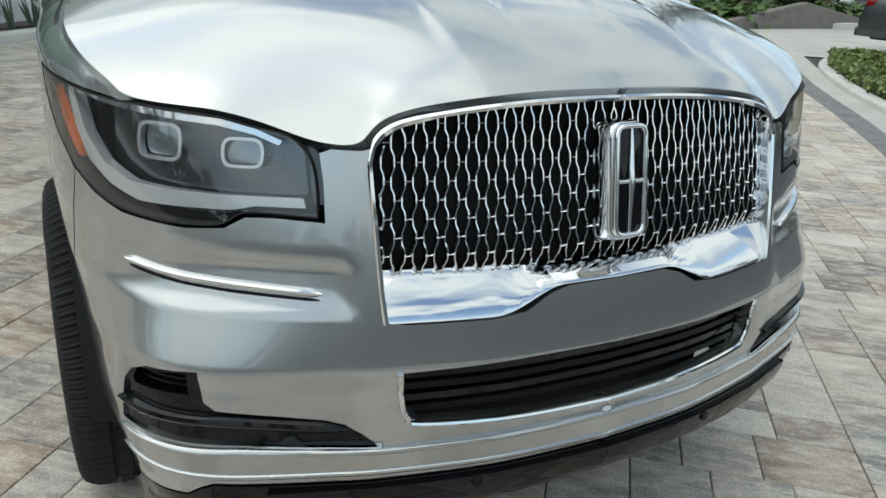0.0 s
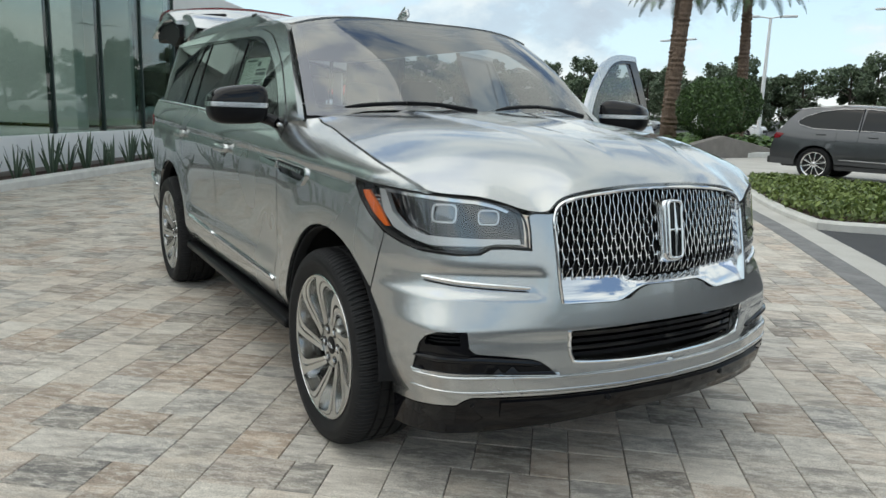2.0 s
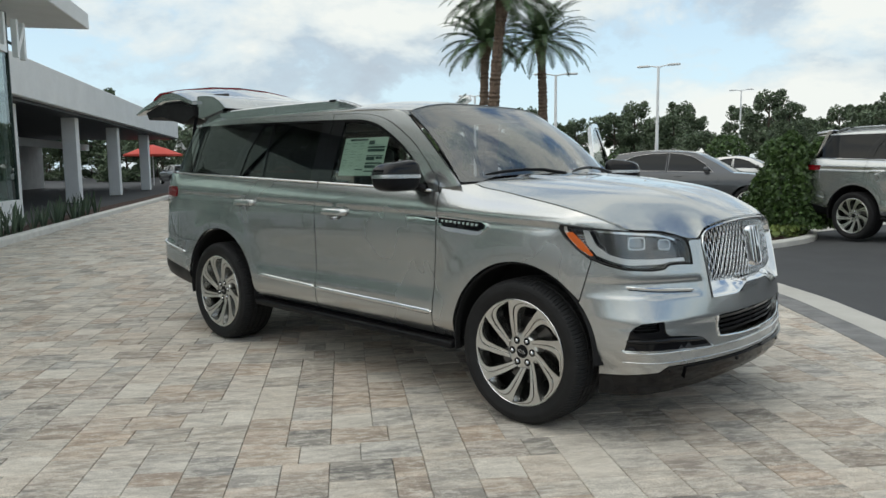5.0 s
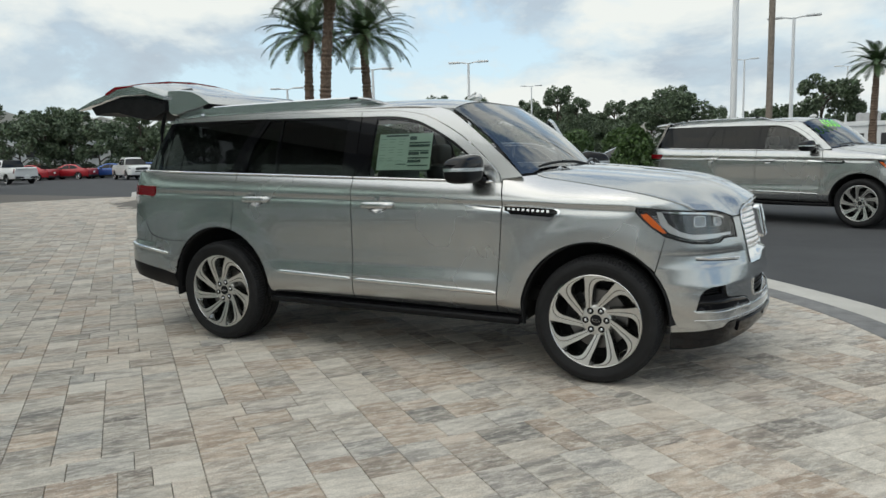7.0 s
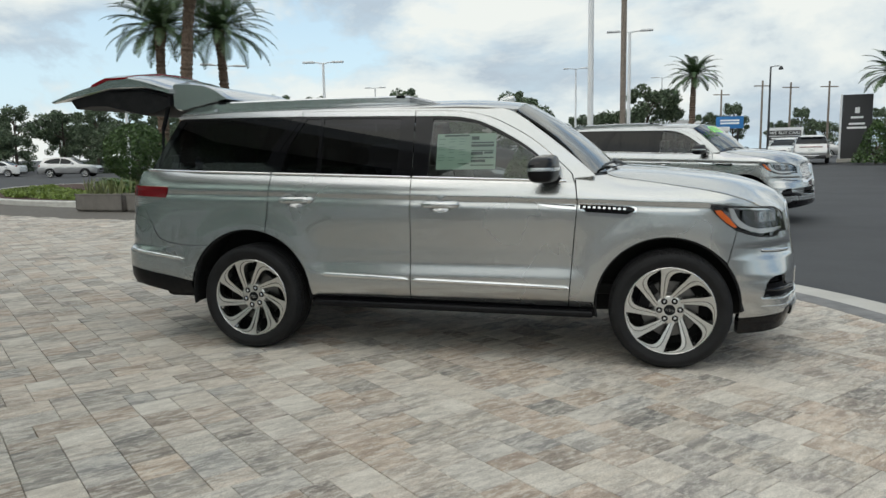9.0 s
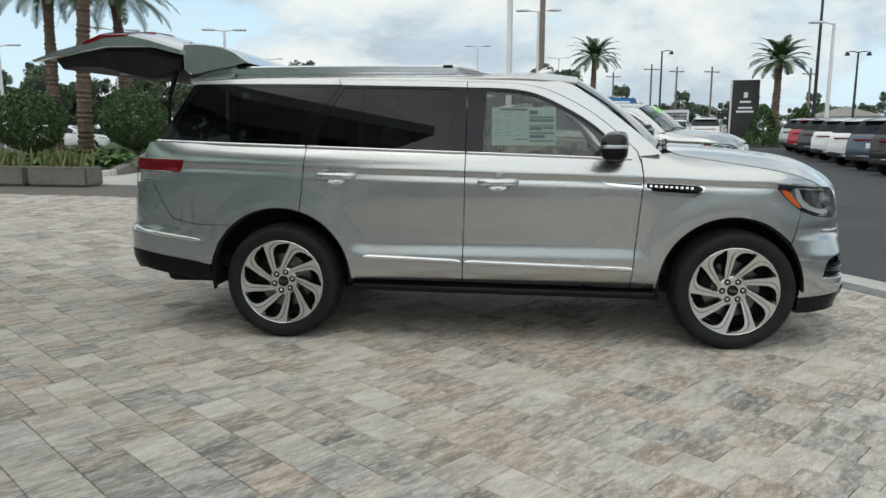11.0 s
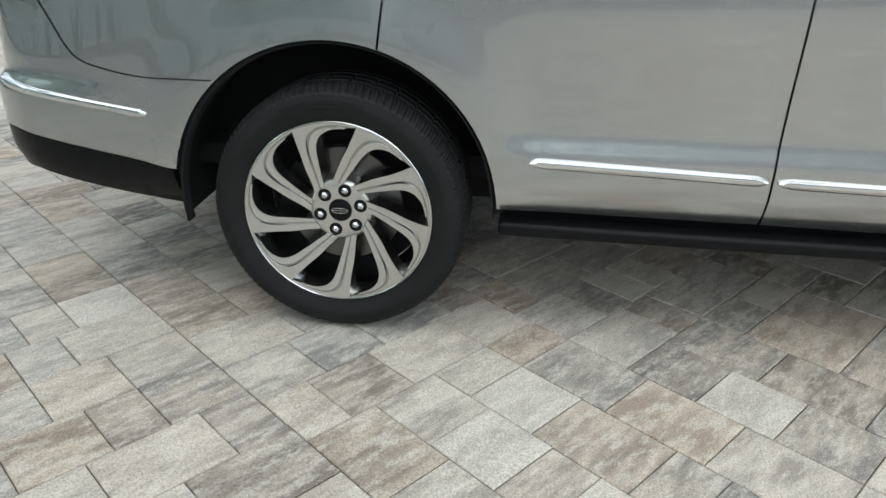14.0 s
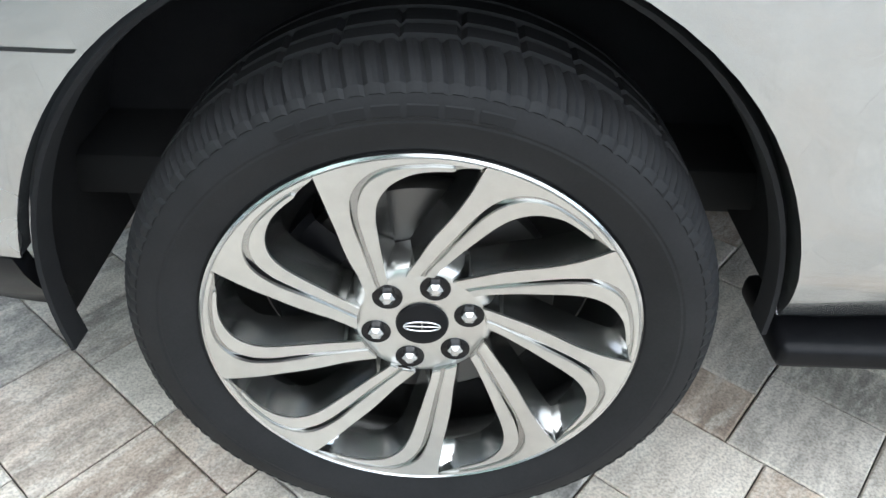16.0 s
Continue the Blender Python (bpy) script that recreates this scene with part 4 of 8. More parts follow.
        # trim strip in its scoop below the lamp
        strip_z = lambda a: float(np.interp(a, [sx(0.585), sy(-0.80), sy(-0.58)], [0.815, 0.803, 0.790]))
        part("bumper_strip", moulding(body, strip_z, sx(0.585), sy(-0.585), 0.0080, 0.010, 30, 0.02, sd), CHROME, car, "chrome strip let into the bumper")
        part("strip_shadow_gap", moulding(lambda a, b: body(a, b, 0.001), lambda a: strip_z(a) - 0.013, sx(0.59), sy(-0.59), 0.004, 0.002, 30, 0.02, sd), BLACK_TRIM, car)
        part("bumper_lip", moulding(body, lambda a: float(np.interp(a, [0.60, 0.85, 1.11, S_MAX], [0.486, 0.491, 0.482, 0.487])), 0.602, S_MAX - 0.0005, 0.006, 0.004, 40, 0.02, sd), PAINT, car, "raised lip below the inlet")
        part("bumper_lip", moulding(body, lambda a: 0.437, 0.592, S_MAX - 0.0005, 0.006, 0.005, 40, 0.02, sd), PAINT, car, "raised lip along the bumper's foot")
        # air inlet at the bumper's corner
        # added black sheet, its colour stands in for the shade inside the inlet
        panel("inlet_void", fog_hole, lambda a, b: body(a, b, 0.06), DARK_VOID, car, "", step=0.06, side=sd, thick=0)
        inlet = panel("corner_inlet", fog_hole, lambda a, b: body(a, b, 0.008), BLACK_GLOSS, car, "gloss black corner inlet", step=0.03, side=sd, thick=0.05, holes=[[(0.638, 0.598), (0.652, 0.624), (0.757, 0.638), (0.763, 0.597), (0.644, 0.588)]])
        for k in range(3):
            z = 0.596 + 0.012 * k
            panel("inlet_slat", [(0.640, z), (0.762, z + 0.006), (0.762, z + 0.010), (0.640, z + 0.004)], lambda a, b: body(a, b, 0.026), BLACK_TRIM, inlet, step=0.04, side=sd, thick=0.02)
        part("inlet_blade", moulding(lambda a, b: body(a, b, 0.006), lambda a: float(np.interp(a, [0.61, 0.83, 1.04], [0.548, 0.552, 0.532])), 0.608, 1.04, 0.014, 0.016, 24, 0.05, sd), BLACK_GLOSS, inlet, "gloss black blade")
        # side badge: black tablet with bright frame, and plain bars for its word
        bd = [(-0.612, 1.136), (-0.27, 1.118), (-0.225, 1.098), (-0.228, 1.078), (-0.285, 1.038), (-0.34, 1.036), (-0.54, 1.050), (-0.575, 1.062), (-0.598, 1.085), (-0.612, 1.087)]
        bi = [(-0.606, 1.128), (-0.275, 1.110), (-0.24, 1.095), (-0.242, 1.080), (-0.29, 1.058), (-0.56, 1.074), (-0.58, 1.090), (-0.606, 1.094)]
        badge = panel("wing_badge", bd, body, CHROME, car, "black side badge in a chrome frame", step=0.04, side=sd, off=0.010, thick=0.015, holes=[bi])
        panel("badge_field", bi, body, BLACK_GLOSS, badge, step=0.04, side=sd, off=0.006, thick=0.008)
        for k in range(9):
            x = -0.585 + 0.0335 * k
            z = 1.1065 - 0.0017 * k
            panel("badge_bar", [(x, z + 0.0065), (x + 0.018, z + 0.0065), (x + 0.018, z - 0.0065), (x, z - 0.0065)], body, SATIN, badge, "bright bar in place of a letter", step=0.05, side=sd, off=0.008, thick=0.003)
        panel("badge_blade", [(-0.63, 1.123), (-0.63, 1.088), (-0.80, 1.103), (-0.86, 1.112), (-0.912, 1.132), (-0.90, 1.137)], body, CHROME, car, "chrome blade on the front door", step=0.04, side=sd, off=0.010, thick=0.012, holes=[[(-0.635, 1.118), (-0.635, 1.106), (-0.86, 1.125), (-0.87, 1.130)]])
        panel("blade_field", [(-0.635, 1.120), (-0.635, 1.102), (-0.87, 1.123), (-0.88, 1.132)], body, BLACK_GLOSS, car, "", step=0.04, side=sd, off=0.008, thick=0.004)
        # rear corner strip, black lower rear bumper
        part("rear_strip", moulding(body, lambda a: 0.692 - 0.135 * (a + 3.70), -3.70, sx(-4.23), 0.0135, 0.012, 24, 0.03, sd), CHROME, car, "chrome strip on the rear corner")
        lowb = [(-3.640, 0.385), (-3.645, 0.516), (-3.75, 0.540), (-4.19, 0.610), (sr(-0.6), 0.620), (S_MIN, 0.62), (S_MIN, 0.45), (sr(-0.7), 0.46), (sx(-4.16), 0.475), (-3.8, 0.40)]
        panel("rear_valance", lowb, body, BLACK_TRIM, car, "black lower rear bumper", step=0.06, side=sd, off=-0.003, thick=0.03)
        # running board and sill
        panel("sill", [(-2.60, 0.432), (-1.83, 0.420), (-0.69, 0.398), (-0.51, 0.40), (-0.51, 0.33), (-2.60, 0.35)], body, BLACK_TRIM, car, "black sill", step=0.1, side=sd, off=-0.02, thick=0.02)
        bm = box_bm((2.10, 0.17, 0.045), (-1.56, -0.905 * -sd, 0.368), 0.014, 3)
        bmesh.ops.rotate(bm, cent=(-1.56, 0, 0.368), matrix=Matrix.Rotation(radians(0.6), 3, "Y"), verts=bm.verts)
        part("running_board", bm, BLACK_TRIM, car, "black running board")
        # arch liners
        for cx, cz, r in ((-0.02, 0.42, 0.482), (-3.130, 0.425, 0.505)):
            bm = lathe_bm([(r - 0.012, 0.930), (r - 0.010, 0.970), (r - 0.004, 0.972), (r, 0.94), (r + 0.03, 0.90), (r + 0.035, 0.60), (0.2, 0.58)], 44, angle=radians(192), start=radians(-2), at=(cx, 0, cz))
            if sd < 0:
                bmesh.ops.scale(bm, vec=(1, -1, 1), verts=bm.verts)
            part("arch_liner", bm, LINER, car, "dark felt arch liner")
        # mirror: cap, bright band, lower shell, foot
        mx, my = -0.835, 1.105
        mir = thing("door_mirror")
        mir.parent = car
        mir.location = (-0.66, 0.95 * sd, 0)
        if doors_open and sd > 0:
            mir.rotation_euler[2] = radians(-66)
        bm = bmesh.new()
        bmesh.ops.create_uvsphere(bm, u_segments=32, v_segments=18, radius=1)
        for v in bm.verts:
            c = v.co
            e = 0.55
            c.x, c.y, c.z = (math.copysign(abs(q) ** e, q) for q in c)
            k = 1 + 0.10 * c.y
            v.co = (c.x * 0.085 * k - 0.03 * c.y, c.y * 0.135 * 1.0, c.z * 0.098 - 0.018 * (c.y + 1) * (1 if c.z > 0 else 0.2))
        for nm, mt, z0, z1, gr, lb in (("mirror_cap", BLACK_GLOSS, 0.000, 0.3, 1.0, "gloss black mirror cap"), ("mirror_band", SATIN, -0.022, 0.000, 1.012, "bright signal band"), ("mirror_base", BLACK_TRIM, -0.3, -0.022, 0.985, "black mirror underside")):
            b2 = bm.copy()
            for zc, up in ((z0, True), (z1, False)):
                bmesh.ops.bisect_plane(b2, geom=b2.verts[:] + b2.edges[:] + b2.faces[:], plane_co=(0, 0, zc), plane_no=(0, 0, 1 if not up else -1), clear_outer=True)
            bmesh.ops.holes_fill(b2, edges=[e for e in b2.edges if e.is_boundary])
            bmesh.ops.scale(b2, vec=(gr, gr * -1 if sd < 0 else gr, 1), verts=b2.verts)
            bmesh.ops.recalc_face_normals(b2, faces=b2.faces)
            bmesh.ops.translate(b2, vec=(mx + 0.66, (my - 0.95) * sd, 1.382), verts=b2.verts)
            part(nm, b2, mt, mir, lb, 40)
        bm.free()
        bm = bmesh.new()
        tube_bm([(mx + 0.66, 0.06 * sd, 1.32), (mx + 0.68, 0.0, 1.305), (mx + 0.70, -0.03 * sd, 1.29)], [0.05, 0.05, 0.06], 12, bm, flat=(1.0, 0.55))
        part("mirror_foot", bm, BLACK_TRIM, mir)

    # bumper cover, both sides in one: holes for grille, inlets and strip
    front = [(0.365, 0.728)] + [p for p in fa if p[0] > 0.36 and p[1] > 0.43 and p[1] < 0.73] + [(0.466, 0.40), (0.462, 0.352), (0.603, 0.369), (0.686, 0.383), (0.756, 0.392), (0.781, 0.411), (0.807, 0.423), (1.009, 0.421), (1.239, 0.423), (S_MAX, 0.426)]
    cover = front + lg_hole[::-1] + low_g[::-1]
    cover += [(a, b) for a, b in top_g[::-1] if b < 1.046] + [(sy(-0.525), 1.040), (sy(-0.575), 1.041)]
    cover += [(sy(-0.594), 1.034), (sy(-0.586), 0.985), (sy(-0.582), 0.917), (sy(-0.665), 0.921), (sy(-0.71), 0.919), (sy(-0.742), 0.898), (sy(-0.80), 0.892), (sx(0.58), 0.899), (sx(0.50), 0.917), (sx(0.42), 0.944)]
    panel("front_bumper", cover, body, PAINT, car, "silver front bumper cover", holes=[fog_hole], step=0.02, thick=0.03, mirror=True)
    val = [(0.462, 0.348), (0.603, 0.365), (0.686, 0.379), (0.756, 0.388), (0.781, 0.407), (0.807, 0.419), (1.009, 0.417), (1.239, 0.419), (S_MAX, 0.422), (S_MAX, 0.330), (1.319, 0.315), (1.12, 0.300), (0.90, 0.288), (0.766, 0.280), (0.662, 0.266), (0.567, 0.251), (0.458, 0.243)]
    panel("front_valance", val, lambda a, b: body(a, b, -0.006 * smoothstep(0.30, 0.36, b) * smoothstep(0.6, 1.0, a)), BLACK_GLOSS, car, "gloss black lower valance", step=0.04, thick=0.10, mirror=True)
    lip = [(0.90, 0.408), (1.12, 0.411), (S_MAX, 0.414), (S_MAX, 0.368), (1.12, 0.358), (0.90, 0.350)]
    panel("valance_trim", lip, body, BLACK_GLOSS, car, "gloss black valance trim", step=0.04, thick=0.02, off=0.016, mirror=True)
    for y in (-0.746, -0.30, 0.30, 0.746):
        zs = 0.398
        p = body(sy(-abs(y)), zs)
        bm = lathe_bm([(0.0, 0.010), (0.010, 0.009), (0.0125, 0.004), (0.0125, -0.02)], 20, "X")
        turn = Matrix.Rotation(math.atan2(y, 1.6 if abs(y) < 0.5 else 0.8), 4, "Z")
        bmesh.ops.transform(bm, matrix=Matrix.Translation((p.x + (0.012 if abs(y) < 0.5 else -0.008), math.copysign(p.y, y), zs)) @ turn, verts=bm.verts)
        part("parking_sensor", bm, BLACK_TRIM, car)

    # lower grille: black sheet for the shade in its depth, slats, chrome edge
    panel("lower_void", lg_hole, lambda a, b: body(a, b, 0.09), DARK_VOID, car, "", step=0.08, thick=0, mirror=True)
    for k, z in enumerate((0.550, 0.575, 0.600, 0.625)):
        panel("lower_slat", [(sy(-0.44), z + 0.004), (S_MAX, z + 0.008), (S_MAX, z - 0.006), (sy(-0.435), z - 0.010)], lambda a, b: body(a, b, 0.028), BLACK_GLOSS if k % 2 else BLACK_TRIM, car, "black slat", step=0.06, thick=0.05, mirror=True)
    edge = [(sy(-0.452), 0.645), (sy(-0.447), 0.58), (sy(-0.435), 0.548), (sy(-0.41), 0.532), (sy(-0.2), 0.522), (S_MAX, 0.520)]
    for g in (-1, 1):
        pts = [body(a, b, -0.003) for a, b, _ in spline([(a, b, 0) for a, b in edge], 4)]
        bm = tube_bm([(p.x, p.y * -g, p.z) for p in pts], 0.0065, 8)
        part("lower_grille_trim", bm, CHROME, car, "chrome edge of the lower grille")

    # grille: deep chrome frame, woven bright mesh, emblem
    # added black sheet behind the mesh in place of the unlit hollow
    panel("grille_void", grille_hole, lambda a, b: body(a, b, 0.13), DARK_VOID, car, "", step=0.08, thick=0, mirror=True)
    line = [(a, b) for a, b, _ in spline([(a, b, 0) for a, b in (top_g[::2] + low_g[:3])], 3)]
    for g in (-1, 1):
        rows = []
        bm = bmesh.new()
        for a, b in line:
            ring = []
            for dp, gr in ((-0.004, 0.004), (-0.008, 0.0), (-0.004, -0.006), (0.03, -0.010), (0.075, -0.012)):
                bb = b + (gr if b > 1.05 else 0)
                aa = a + (gr * -1 if b < 1.1 else 0) * 1.0
                p = body(aa, bb, dp)
                ring.append(bm.verts.new((p.x, p.y * -g, p.z)))
            rows.append(ring)
        for p, q in zip(rows, rows[1:]):
            for i in range(4):
                bm.faces.new((p[i], p[i + 1], q[i + 1], q[i]))
        bmesh.ops.recalc_face_normals(bm, faces=bm.faces)
        part("grille_frame", bm, CHROME, car, "chrome grille frame with deep inner wall", 40)
    # chrome scoop along the grille's foot
    foot_low = lambda a: 0.739 + 0.049 * smoothstep(sy(-0.275), sy(-0.125), a)
    foot_up = lambda a: 0.818 - 0.010 * smoothstep(sy(-0.275), sy(-0.125), a)
    fa_ = [float(v) for v in np.linspace(sy(-0.481), S_MAX, 34)]
    foot = [(v, foot_low(v)) for v in fa_] + [(v, foot_up(v)) for v in fa_[::-1]]
    panel("grille_foot", foot, lambda a, b: body(a, b, 0.002 + 0.048 * max(0.0, min(1.0, (b - foot_low(a)) / (foot_up(a) - foot_low(a)))) ** 1.4), CHROME, car, "bright chrome bar at the grille's foot", step=0.012, thick=0.02, mirror=True)
    # mesh of bent wires, tied where two come together
    pitch, rowh, z0g = 0.0198, 0.066, 0.785
    limits = [body(a, b) for a, b in grille_hole]
    lim = [(p.y, p.z) for p in limits] + [(-p.y, p.z) for p in limits[::-1]]

    def web(y, z):
        s = sy(-abs(y))
        dp = 0.030 + 0.018 * (1 - smoothstep(0.805, 0.865, z))
        p = body(s, z, dp)
        return Vector((p.x, math.copysign(p.y, y), z))

    bm = bmesh.new()
    for k in range(-27, 27):
        run = []
        for j in range(61):
            z = z0g + 0.36 * j / 60
            ph = (z - z0g) / rowh + 0.5 * (k % 2)
            y = (k + 0.5) * pitch - 0.0030 * max(-1.0, min(1.0, 1.7 * math.cos(math.tau * ph)))
            if z > 0.810 and inside(lim, [(y * 0.99, z + 0.003)])[0]:
                run.append(web(y, z))
                continue
            if len(run) > 2:
                tube_bm(run, 0.0033, 6, bm, flat=(0.85, 2.6), up=(1, 0, 0))
            run = []
        if len(run) > 2:
            tube_bm(run, 0.0033, 6, bm, flat=(0.85, 2.6), up=(1, 0, 0))
        for j in range(0, 7):
            z, y = z0g + (j - 0.5 * (k % 2)) * rowh, k * pitch
            if z > 0.810 and inside(lim, [(y, z)])[0]:
                c = web(y, z)
                tube_bm([c + Vector((0, -0.009, 0)), c + Vector((0, 0.009, 0))], 0.0032, 6, bm, flat=(2.4, 1.0), up=(0, 0, 1))
    part("grille_mesh", bm, CHROME, car, "bright woven grille mesh", 60)
    em = thing("emblem")
    em.parent = car
    c0 = body(S_MAX, 0.965)
    em.location = (c0.x - 0.030, 0, 0.965)
    em.rotation_euler[1] = radians(-10)
    om = rounded([(-0.048, 0.125), (0.048, 0.125), (0.048, -0.118), (-0.048, -0.118)], 0.03, 6)
    bm = extrude_bm(om, 0.045, "X", 0.006)
    for v in bm.verts:
        k = 1 - 0.22 * v.co.x / 0.045
        v.co.y, v.co.z = v.co.y * (0.02 + k), v.co.z * (1 - 0.08 * v.co.x / 0.045)
    part("emblem_plinth", bm, CHROME, em, "chrome plinth", 60)
    bm = extrude_bm(rounded([(-0.032, 0.105), (0.032, 0.105), (0.032, -0.095), (-0.032, -0.095)], 0.02, 6), 0.006, "X", 0.001)
    bmesh.ops.translate(bm, vec=(0.0455, 0, 0), verts=bm.verts)
    part("emblem_field", bm, BLACK_GLOSS, em)
    bm = bmesh.new()
    loop = rounded([(-0.033, 0.108), (0.033, 0.108), (0.033, -0.098), (-0.033, -0.098)], 0.02, 6)
    tube_bm([(0.053, a, b) for a, b in loop + loop[:1]], 0.0058, 8, bm, caps=False, up=(1, 0, 0))
    for pts in (((-0.03, 0.005), (0.03, 0.005)),):
        tube_bm([(0.053, a, b) for a, b in pts], 0.0045, 8, bm, up=(1, 0, 0))
    tube_bm([(0.053, 0, -0.095), (0.055, 0, -0.02), (0.056, 0, 0.005), (0.055, 0, 0.03), (0.053, 0, 0.105)], [0.003, 0.006, 0.008, 0.006, 0.003], 8, bm, up=(1, 0, 0))
    part("emblem_mark", bm, CHROME, em, "plain bright cross in a rounded frame", 50)

    # hood
    right = [(p.x - 0.002 if i else p.x, p.y + 0.003) for i, p in enumerate(HOOD_EDGE)]
    outline = right + [(x, -y) for x, y in right[-2:0:-1]]
    panel("hood", outline, hood, PAINT, car, "silver hood with a raised middle", step=0.028, thick=0.03)
    # roof skin, windscreen, cowl
    xs_side = [(-1.062, 0.752), (-1.12, 0.762), (-1.3, 0.772), (-1.6, 0.77), (-2.5, 0.765), (-3.3, 0.75), (-3.72, 0.70), (-3.86, 0.66)]
    rl = [(x, -y) for x, y in xs_side] + [(-3.90, 0)] + [(x, y) for x, y in xs_side[::-1]] + [(-1.045, 0.62), (-1.034, 0.45), (-1.022, 0.22), (-1.018, 0.0), (-1.022, -0.22), (-1.034, -0.45), (-1.045, -0.62)]
    panel("roof", rl, roof, PAINT, car, "silver roof", step=0.06, thick=0.03)
    ws = panel("windscreen", [(-1, 0.0), (-0.5, 0), (0, 0), (0.5, 0), (1, 0), (1, 1), (0.5, 1), (0, 1), (-0.5, 1), (-1, 1)], screen, GLASS_SCREEN, car, "clear windscreen", step=0.07, thick=0)
    ws.visible_shadow = False
    band = [(-1, 0), (0, 0), (1, 0), (1, 1), (0, 1), (-1, 1)]
    wi = rounded([(-0.945, 0.055), (0, 0.055), (0.945, 0.055), (0.94, 0.955), (0, 0.955), (-0.94, 0.955)], 0.05, 3)
    panel("screen_band", band, screen, BLACK_GLOSS, car, "black edge of the windscreen", holes=[wi], step=0.07, thick=0.01, off=-0.004)
    cw = [(-1, -0.12), (0, -0.10), (1, -0.12), (1, 0.012), (0, 0.012), (-1, 0.012)]
    panel("cowl", cw, lambda v, w: screen(v, w) + Vector((0, 0, -0.01 - 0.10 * max(0, -w))), BLACK_TRIM, car, "black cowl panel", step=0.08, thick=0.02)
    for v0, v1, w1 in ((-0.10, -0.82, 0.035), (0.80, 0.06, 0.045)):
        wp = thing("wiper")
        wp.parent = car
        arm = [screen(v0, -0.01), screen(v0 * 0.7 + v1 * 0.3, 0.04), screen(v0 * 0.45 + v1 * 0.55, 0.05)]
        bm = tube_bm([p + Vector((0.03, 0, 0.035)) for p in arm], [0.014, 0.010, 0.007], 8)
        part("wiper_arm", bm, BLACK_TRIM, wp)
        bl = [screen(v0 * (1 - t) + v1 * t, 0.03 + w1 * (1 - (2 * t - 1) ** 2)) + Vector((0.02, 0, 0.022)) for t in np.linspace(0.02, 1, 9)]
        bm = tube_bm(bl, [0.005] + [0.010] * 7 + [0.005], 8)
        part("wiper_blade", bm, BLACK_TRIM, wp)
    z0 = roof(-1.28, 0).z - 0.006
    bm = bmesh.new()
    tube_bm([(-1.36, 0, z0), (-1.30, 0, z0 + 0.012), (-1.24, 0, z0 + 0.028), (-1.205, 0, z0 + 0.035), (-1.19, 0, z0 + 0.02)], [0.004, 0.016, 0.022, 0.020, 0.008], 10, bm, flat=(0.7, 1.4))
    tube_bm([(-1.30, 0, z0 + 0.02), (-1.235, 0, z0 + 0.075)], [0.02, 0.006], 8, bm, flat=(0.3, 1.2))
    part("aerial_fin", bm, PAINT, car, "silver shark-fin aerial")

    # cabin: floor, dash, wheel, seats, headliner
    bm = box_bm((4.2, 1.5, 0.08), (-2.0, 0, 0.50), 0.02)
    box_bm((4.9, 1.05, 0.22), (-1.75, 0, 0.40), 0.05, bm=bm)
    part("underbody", bm, DARK_VOID, car)
    bm = box_bm((2.6, 1.42, 0.03), (-2.45, 0, 1.79), 0.01)
    part("headliner", bm, LEATHER, car)
    bm = box_bm((0.5, 1.5, 0.30), (-0.72, 0, 1.14), 0.07, 3)
    box_bm((0.3, 0.5, 0.16), (-0.86, 0, 1.18), 0.03, bm=bm)
    dash = part("dashboard", bm, DASH, car, "dark dashboard")
    ringp = [(-1.02 + 0.05 * math.sin(a), 0.40 + 0.185 * math.cos(a), 1.17 + 0.18 * math.sin(a)) for a in np.linspace(0, math.tau, 33)]
    bm = tube_bm(ringp, 0.016, 8, caps=False)
    box_bm((0.06, 0.16, 0.10), (-0.99, 0.40, 1.16), 0.02, bm=bm)
    part("steering_wheel", bm, DASH, car)
    for x, lean in ((-1.52, 12), (-2.45, 14), (-3.25, 14)):
        for y in (-0.40, 0.40) if x > -3 else (-0.29, 0.29):
            st = thing("seat")
            st.parent = car
            st.location = (x, y, 0.62)
            bm = box_bm((0.52, 0.52, 0.18), (0.12, 0, 0.12), 0.06, 3)
            part("cushion", bm, LEATHER, st)
            bm = box_bm((0.14, 0.50, 0.62), (-0.17, 0, 0.46), 0.06, 3, Matrix.Rotation(radians(-lean), 3, "Y"))
            part("backrest", bm, LEATHER, st)
            bm = box_bm((0.10, 0.27, 0.17), (-0.245, 0, 0.86), 0.045, 3)
            part("head_restraint", bm, LEATHER, st)
    # wheels
    w = wheel_meshes()
    w.parent = car
    w.location = (-3.112, -1.008, 0.405)
    for x, y, rz, ry in ((0.0, -1.008, 0, 13), (-3.112, 1.008, 180, 30), (0.0, 1.008, 180, 8)):
        c = copy_thing(w, pose(x, y, 0.405, 0, ry, rz))
        c.parent = car
    # tailgate
    gate = thing("tailgate")
    gate.parent = car
    gate.location = (-3.84, 0, 1.872)
